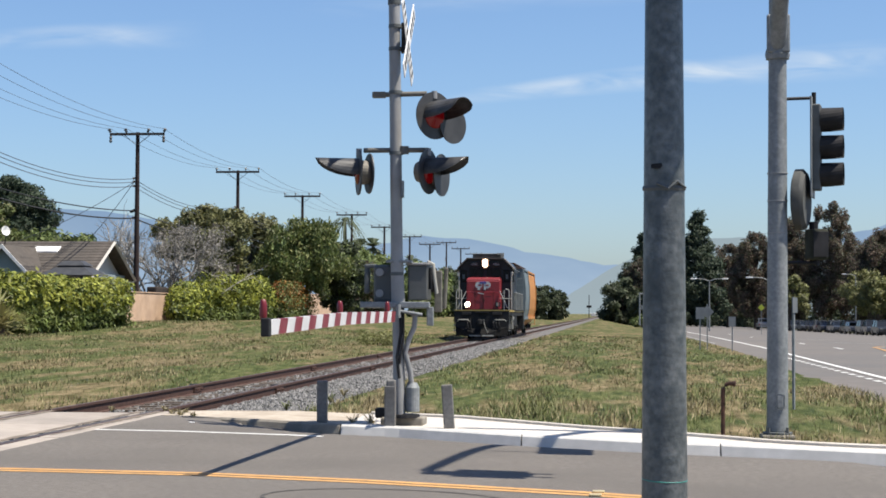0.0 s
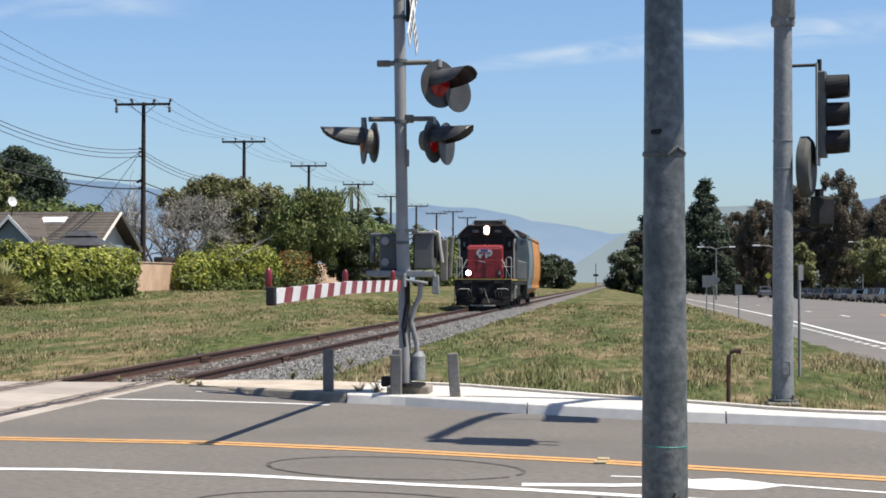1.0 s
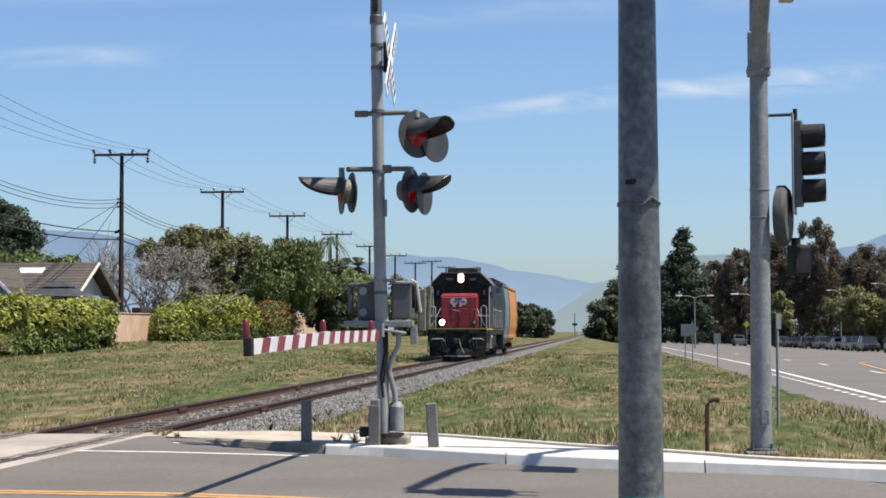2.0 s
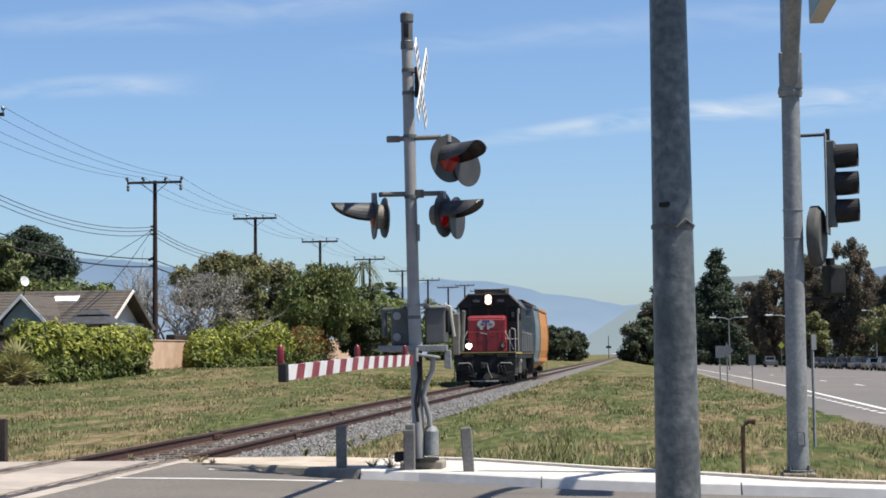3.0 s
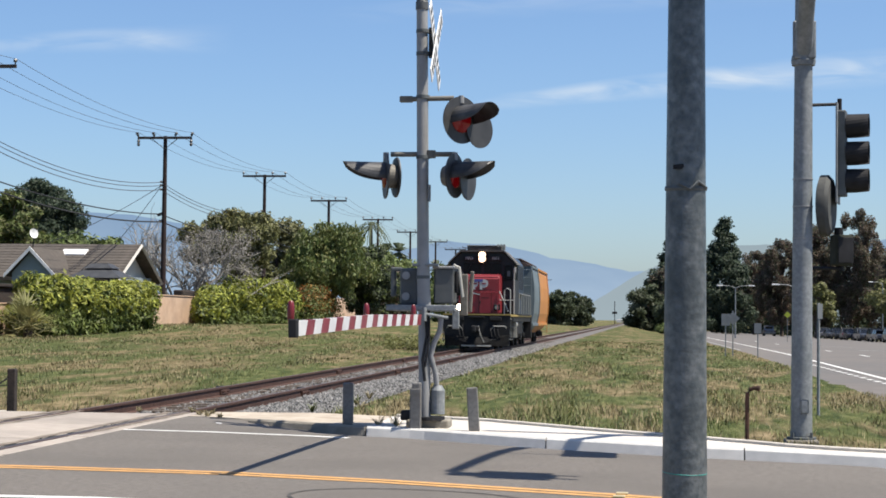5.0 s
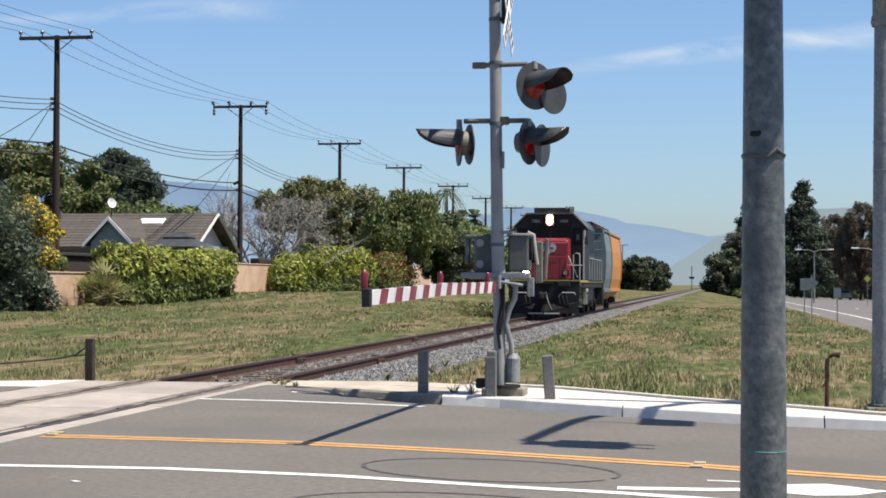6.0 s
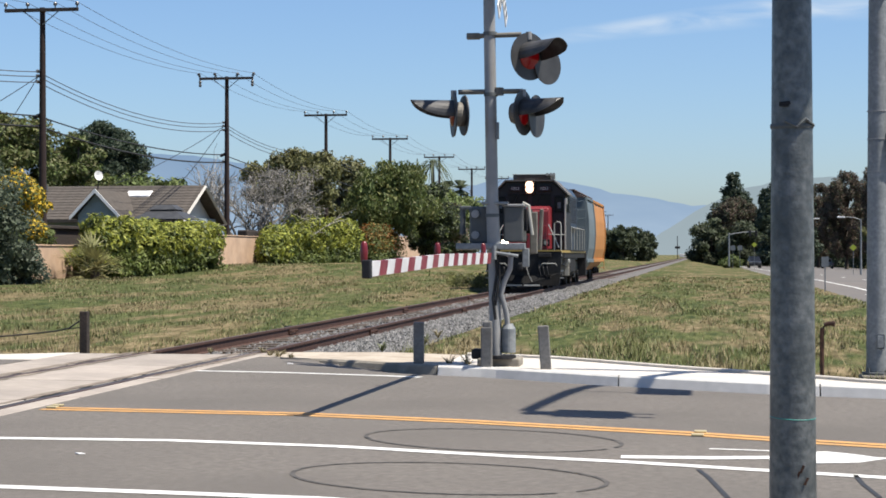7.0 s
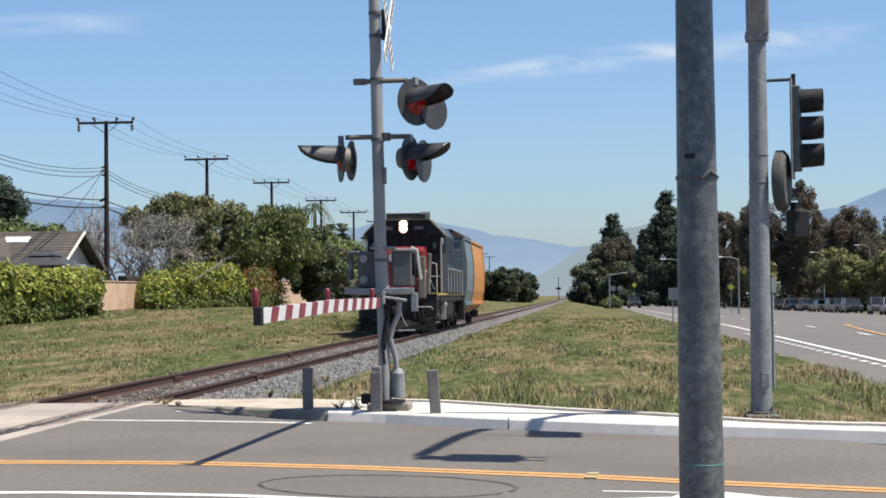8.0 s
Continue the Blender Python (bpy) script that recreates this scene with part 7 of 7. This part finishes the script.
o = part("marker_post", b, mat("post_yellow", (0.95, 0.62, 0.06), (1.1, 0.75, 0.1), 0.5, scale=8, big=(0.6, 0.4, 0.1), bigscale=4, bigamt=0.4), None, smooth=True)
o.matrix_basis = pose(10.34, -0.2, -0.06)
tagged(o, "short round yellow marker post in the grass", "marker post")


def street_lamp(at, h, arms, rz=0):
    t = thing("street_lamp", "grey street lamp with curved arm" if len(arms) == 1 else "grey street lamp with two arms", "street lamp", at, rz, "street lamps")
    part("pole", cyl(nb(), (0, 0, -0.2), (0, 0, h), 0.09, 0.05, seg=10), GALV, t, smooth=True)
    for s in arms:
        part("arm", tube(nb(), [(0, 0, h - 0.1), (s * 0.5, 0, h + 0.1), (s * 1.3, 0, h + 0.15)], 0.04, 6), GALV, t)
        part("lamp_head", box(nb(), (s * 1.55, 0, h + 0.14), (0.6, 0.25, 0.12), bevel=0.03), WHITE, t)
    return t


street_lamp((19.3, 120, -0.35), 4.5, (-1,))
street_lamp((16.2, 150, -0.35), 5.0, (-1, 1))
street_lamp((39.2, 214, -1.3), 7.9, (-1,))
street_lamp((43, 200, -1.3), 8.4, (-1,))


def far_signal(at):
    t = thing("far_traffic_signal", "distant traffic signal with a long arm", "traffic signal", at)
    part("pole", cyl(nb(), (0, 0, -0.2), (0, 0, 4.1), 0.12, 0.09, seg=8), GALV, t)
    part("arm", tube(nb(), [(0, 0, 3.9), (1.8, 0, 4.2), (3.6, 0, 4.3)], 0.09, 6, 0.05), GALV, t)
    for x in (2.7, 3.5):
        part("signal_head", box(nb(), (x, 0, 4.05), (0.28, 0.3, 0.8), bevel=0.04), BLACK, t)


far_signal((10.2, 205, 0))


def far_crossing(at):
    t = thing("far_crossing_signal", "distant railway crossing mast and white barrier", "crossing signal", at)
    part("mast", cyl(nb(), (0, 0, 0), (0, 0, 5.0), 0.08, seg=8), BLACK, t)
    part("lamp_bar", box(nb(), (0, 0, 2.5), (1.1, 0.3, 0.5), bevel=0.1), BLACK, t)
    part("barrier", box(nb(), (2.2, 0, 0.75), (3.6, 0.4, 0.7), bevel=0.05), WHITE, t)


far_crossing((1.5, 352, 0.35))
# tiled house behind the parked cars
t = thing("far_house", "low house with a red-brown tiled roof", "house", (58.5, 186, -1.6))
part("wall", box(nb(), (0, 0, 1.6), (14, 9, 3.4)), STUCCO, t)
b = nb()
prism(b, [(-5.8, 3.1), (0, 6.0), (5.8, 3.1), (5.8, 3.3), (0, 6.25), (-5.8, 3.3)], "x", -8, 8)
part("roof", b, mat("tile_roof", (0.24, 0.12, 0.08), (0.32, 0.17, 0.12), 0.9, scale=3), t, "red-brown tiled roof")
part("window", box(nb(), (-2.5, -4.52, 1.9), (2.2, 0.06, 1.4)), GLASS, t)
t = thing("utility_pole", "dark wooden power pole beyond the parked cars", "utility pole", (57, 206, -1.7))
part("pole", cyl(nb(), (0, 0, 0), (0, 0, 16.2), 0.24, 0.16, seg=10), POLE_WOOD, t)
part("crossarm", box(nb(), (0, 0, 15.7), (4.2, 0.16, 0.2)), ARM_WOOD, t)

# ---- grass blades ----


def grass_blades():
    rng = np.random.default_rng(17)
    n = 340000
    y = -4.0 + 90 * rng.random(n) ** 1.9
    half = 4.0 + (y + 20) * 0.30
    x = 5.4 - (y + 20) * 0.08 + rng.uniform(-1, 1, n) * half
    keep = np.ones(n, bool)
    patch = np.array([noise.noise((a * 0.8, b_ * 0.16, 2.0)) for a, b_ in zip(x, y)])
    back = np.array([lerp_table(a, BACK_LINE) for a in x])
    keep &= ~((x > -1.15) & (x < 2.3 + 0.35 * np.sin(y * 1.3) - 0.2 * patch))
    keep &= (x < 11.02 + 0.3 * patch) & (y > back + 0.05) | (x < -1.2) & (y > 2.3)
    fine = np.array([noise.noise((a * 2.4, b_ * 0.5, 5.0)) for a, b_ in zip(x, y)])
    keep &= (rng.random(n) < np.clip(0.42 + 1.1 * patch + 0.9 * fine, 0.04, 1))
    keep &= ~((x < 1.05) & (y < 2.5))
    x, y, patch = x[keep], y[keep], patch[keep]
    n = len(x)
    z = np.array([ground_z(a, b_) for a, b_ in zip(x, y)])
    near = np.clip(1 - (y - 1.5) / 14, 0, 1)
    h = rng.uniform(0.025, 0.07, n) * (1 + 0.8 * np.clip(patch, 0, 1)) * (1 + y * 0.008) * (1 + 1.1 * near * rng.random(n))
    a = rng.uniform(0, 6.283, n)
    w = rng.uniform(0.004, 0.010, n) * (1 + y * 0.03)
    lean = rng.normal(size=(n, 2)) * 0.4 * h[:, None]
    p0 = np.stack([x - np.cos(a) * w, y - np.sin(a) * w, z - 0.02], 1)
    p1 = np.stack([x + np.cos(a) * w, y + np.sin(a) * w, z - 0.02], 1)
    p2 = np.stack([x + lean[:, 0], y + lean[:, 1], z + h], 1)
    tri = np.stack([p0, p1, p2], 1)
    up = np.repeat(np.concatenate([rng.normal(size=(n, 2)) * 0.35, np.ones((n, 1))], 1)[:, None, :], 3, 1)
    up /= np.linalg.norm(up, axis=2)[:, :, None]
    straw = np.array([noise.noise((q * 1.1, r * 0.16, 9.0)) + 0.5 * noise.noise((q * 3.0, r * 0.5, 3.0)) for q, r in zip(x, y)]) + rng.normal(size=n) * 0.22 > 0.13
    for nm, pick, m, lab in (("grass", ~straw, GRASS, "short green spring grass"), ("dry_grass", straw, STRAW, "dry straw-coloured grass among the green")):
        v = tri[pick].reshape(-1, 3)
        tagged(mesh_np(nm, v, np.arange(len(v)).reshape(-1, 3), m, None, up[pick].reshape(-1, 3)), lab, "grass", kind="stuff")


grass_blades()

# weeds along the pavement and rails
WEEDS = [(1.12, 1.9, 0.22), (1.3, 1.62, 0.3), (1.5, 1.48, 0.22), (1.22, 2.2, 0.2), (0.85, 2.55, 0.25), (0.1, 2.6, 0.2), (-0.75, 2.5, 0.25), (3.95, 0.35, 0.4), (3.7, 0.5, 0.35),
         (6.9, -0.3, 0.2), (2.6, 5.5, 0.4), (2.9, 4.2, 0.35), (5.2, 3.6, 0.4), (2.5, 7.4, 0.4), (2.35, 3.3, 0.35)]
for i, (x, y, s) in enumerate(WEEDS):
    b = nb()
    rg = np.random.default_rng(200 + i)
    for k in range(46):
        a = rg.uniform(0, 6.28)
        L = 0.5 * s * rg.uniform(0.5, 1.1)
        tip = Vector((math.cos(a) * L * 0.8, math.sin(a) * L * 0.8, L * rg.uniform(0.3, 1)))
        wv = Vector((-math.sin(a), math.cos(a), 0)) * 0.0035
        b.faces.new([b.verts.new(p) for p in (wv, tip * 0.55 + wv * 1.5 + Vector((0, 0, 0.03)), tip, tip * 0.55 - wv * 1.5 + Vector((0, 0, 0.03)), -wv)])
    o = part("weed", b, STRAW if i < 9 or i % 2 else GRASS, None)
    o.matrix_basis = pose(x, y, -0.03)
    tagged(o, "small dry weed tuft growing at the paving edge", "weed", "weeds at the paving")
for x, y, z, q in ((1.8, 0.2, 0.0, 20), (2.66, -9.15, 0.003, 70)):
    b = nb()
    prism(b, [(-0.035, -0.02), (0.03, -0.025), (0.04, 0.015), (-0.015, 0.025)], "z", 0.0, 0.005)
    o = part("paper_scrap", b, WHITE, None)
    o.matrix_basis = pose(x, y, z, 4, 6, q)
    tagged(o, "small white scrap of paper on the asphalt", "litter", "paper scraps")
b = nb()
box(b, (0, 0, 0.05), (0.35, 0.25, 0.2), bevel=0.08)
o = part("litter", b, WHITE, None)
o.matrix_basis = pose(-16.6, 66.5, 0.35, 10, 20, 30)
tagged(o, "crumpled white litter in the grass", "litter")

# ---- distance ----


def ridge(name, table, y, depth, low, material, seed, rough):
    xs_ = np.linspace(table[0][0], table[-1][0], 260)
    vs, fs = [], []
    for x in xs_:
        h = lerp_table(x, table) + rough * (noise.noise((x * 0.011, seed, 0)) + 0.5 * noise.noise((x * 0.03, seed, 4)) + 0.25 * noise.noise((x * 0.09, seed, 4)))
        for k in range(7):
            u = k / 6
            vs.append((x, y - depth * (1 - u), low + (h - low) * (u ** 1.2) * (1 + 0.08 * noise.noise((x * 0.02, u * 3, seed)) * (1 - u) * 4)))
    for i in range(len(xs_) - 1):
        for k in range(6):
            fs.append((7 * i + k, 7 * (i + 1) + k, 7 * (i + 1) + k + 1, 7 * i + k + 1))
    return tagged(raw(name, vs, fs, material, smooth=True), "blue mountain range on the horizon, its haze painted into the colour", "mountains", kind="structure")


# Both ranges carry their haze as glowing colour, paler towards the foot.
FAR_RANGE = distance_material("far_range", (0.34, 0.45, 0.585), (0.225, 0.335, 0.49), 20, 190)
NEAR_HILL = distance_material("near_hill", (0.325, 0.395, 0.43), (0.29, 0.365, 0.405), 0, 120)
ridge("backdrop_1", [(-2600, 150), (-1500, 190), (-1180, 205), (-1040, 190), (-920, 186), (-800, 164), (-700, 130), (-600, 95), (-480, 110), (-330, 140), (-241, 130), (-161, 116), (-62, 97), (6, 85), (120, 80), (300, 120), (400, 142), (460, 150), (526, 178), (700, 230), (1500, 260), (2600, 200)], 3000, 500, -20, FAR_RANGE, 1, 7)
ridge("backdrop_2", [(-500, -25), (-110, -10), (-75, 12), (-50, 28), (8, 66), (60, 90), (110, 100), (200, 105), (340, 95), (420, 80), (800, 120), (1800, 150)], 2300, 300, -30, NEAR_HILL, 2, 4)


def cirrus(name, pts, thick, seed, amount):
    """A thin streak of high cloud, its sunlit white given as emission; pts along its spine."""
    m = bpy.data.materials.new(name)
    m.use_nodes = True
    n, l = m.node_tree.nodes, m.node_tree.links
    n.remove(n["Principled BSDF"])
    tc = n.new("ShaderNodeTexCoord")
    mp = n.new("ShaderNodeMapping")
    mp.inputs["Scale"].default_value = (0.004, 1, 0.02)
    mp.inputs["Location"].default_value = (seed, seed, 0)
    l.new(tc.outputs["Object"], mp.inputs[0])
    no = n.new("ShaderNodeTexNoise")
    no.inputs["Scale"].default_value, no.inputs["Detail"].default_value, no.inputs["Distortion"].default_value = 1.6, 7, 0.6
    l.new(mp.outputs[0], no.inputs[0])
    at = n.new("ShaderNodeAttribute")
    at.attribute_name = "edge"
    mr = n.new("ShaderNodeMapRange")
    mr.inputs[1].default_value, mr.inputs[2].default_value, mr.inputs[4].default_value = 0.32, 0.75, amount
    l.new(no.outputs[0], mr.inputs[0])
    mu = n.new("ShaderNodeMath")
    mu.operation = "MULTIPLY"
    l.new(mr.outputs[0], mu.inputs[0])
    l.new(at.outputs["Fac"], mu.inputs[1])
    tr, em, mx = n.new("ShaderNodeBsdfTransparent"), n.new("ShaderNodeEmission"), n.new("ShaderNodeMixShader")
    em.inputs[0].default_value, em.inputs[1].default_value = (0.80, 0.88, 0.96, 1), 0.53
    l.new(mu.outputs[0], mx.inputs[0])
    l.new(tr.outputs[0], mx.inputs[1])
    l.new(em.outputs[0], mx.inputs[2])
    l.new(mx.outputs[0], n["Material Output"].inputs[0])
    vs, fs, ed = [], [], []
    K = 40
    for i in range(K + 1):
        u = i / K
        x = pts[0][0] + (pts[-1][0] - pts[0][0]) * u
        z = lerp_table(x, pts)
        th = thick * (0.35 + 0.65 * u) if len(pts) > 2 else thick
        for j in range(9):
            v = j / 8
            vs.append((x, 3100, z + (v - 0.5) * 2 * th))
            ed.append((math.sin(v * math.pi) ** 1.5) * min(1, 5 * u, 5 * (1 - u)))
    for i in range(K):
        for j in range(8):
            fs.append((9 * i + j, 9 * (i + 1) + j, 9 * (i + 1) + j + 1, 9 * i + j + 1))
    ob = raw(name, vs, fs, m)
    ob.data.attributes.new("edge", "FLOAT", "POINT").data.foreach_set("value", ed)
    ob.visible_shadow = False
    return tagged(ob, "thin white streak of high cloud", "cloud", kind="structure")


cirrus("cloud_1", [(-330, 382), (-236, 402), (44, 430), (270, 448), (560, 466)], 42, 1.3, 0.85)
cirrus("cloud_2", [(-1500, 500), (-1040, 522), (-750, 520)], 34, 4.1, 0.4)
cirrus("cloud_3", [(-1300, 640), (-800, 650), (-300, 690)], 60, 7.7, 0.3)
cirrus("cloud_4", [(-600, 560), (0, 600), (700, 640)], 60, 9.7, 0.25)


# ---- motion ----
FRONT = [(0, 68.5), (1, 65.1), (2, 62.3), (3.5, 57.1), (4.5, 53.6), (5.5, 49.9), (6.5, 46.5), (7.5, 43.0), (8, 41.2)]


def motions():
    walk(loco, [(t, pose(0, y, 0)) for t, y in FRONT])
    walk(hopper, [(t, pose(0, y + HOPPER_GAP, 0)) for t, y in FRONT])
    for ws, (py, r) in WHEELS.items():
        rows = []
        for k in range(41):
            t = k * 0.2
            turn = math.degrees((FRONT[0][1] - lerp_table(t, FRONT)) / r)
            rows.append((t, pose(0, py, r) @ Matrix.Rotation(radians(turn), 4, "X")))
        walk(ws, rows)
    walk(truck, [(0, pose(28.9, 236, road2_z(28.9, 236))), (1.5, pose(28.9, 250, road2_z(28.9, 250))), (3.5, pose(28.9, 266, road2_z(28.9, 266))), (8, pose(28.9, 300, road2_z(28.9, 300)))])


motions()
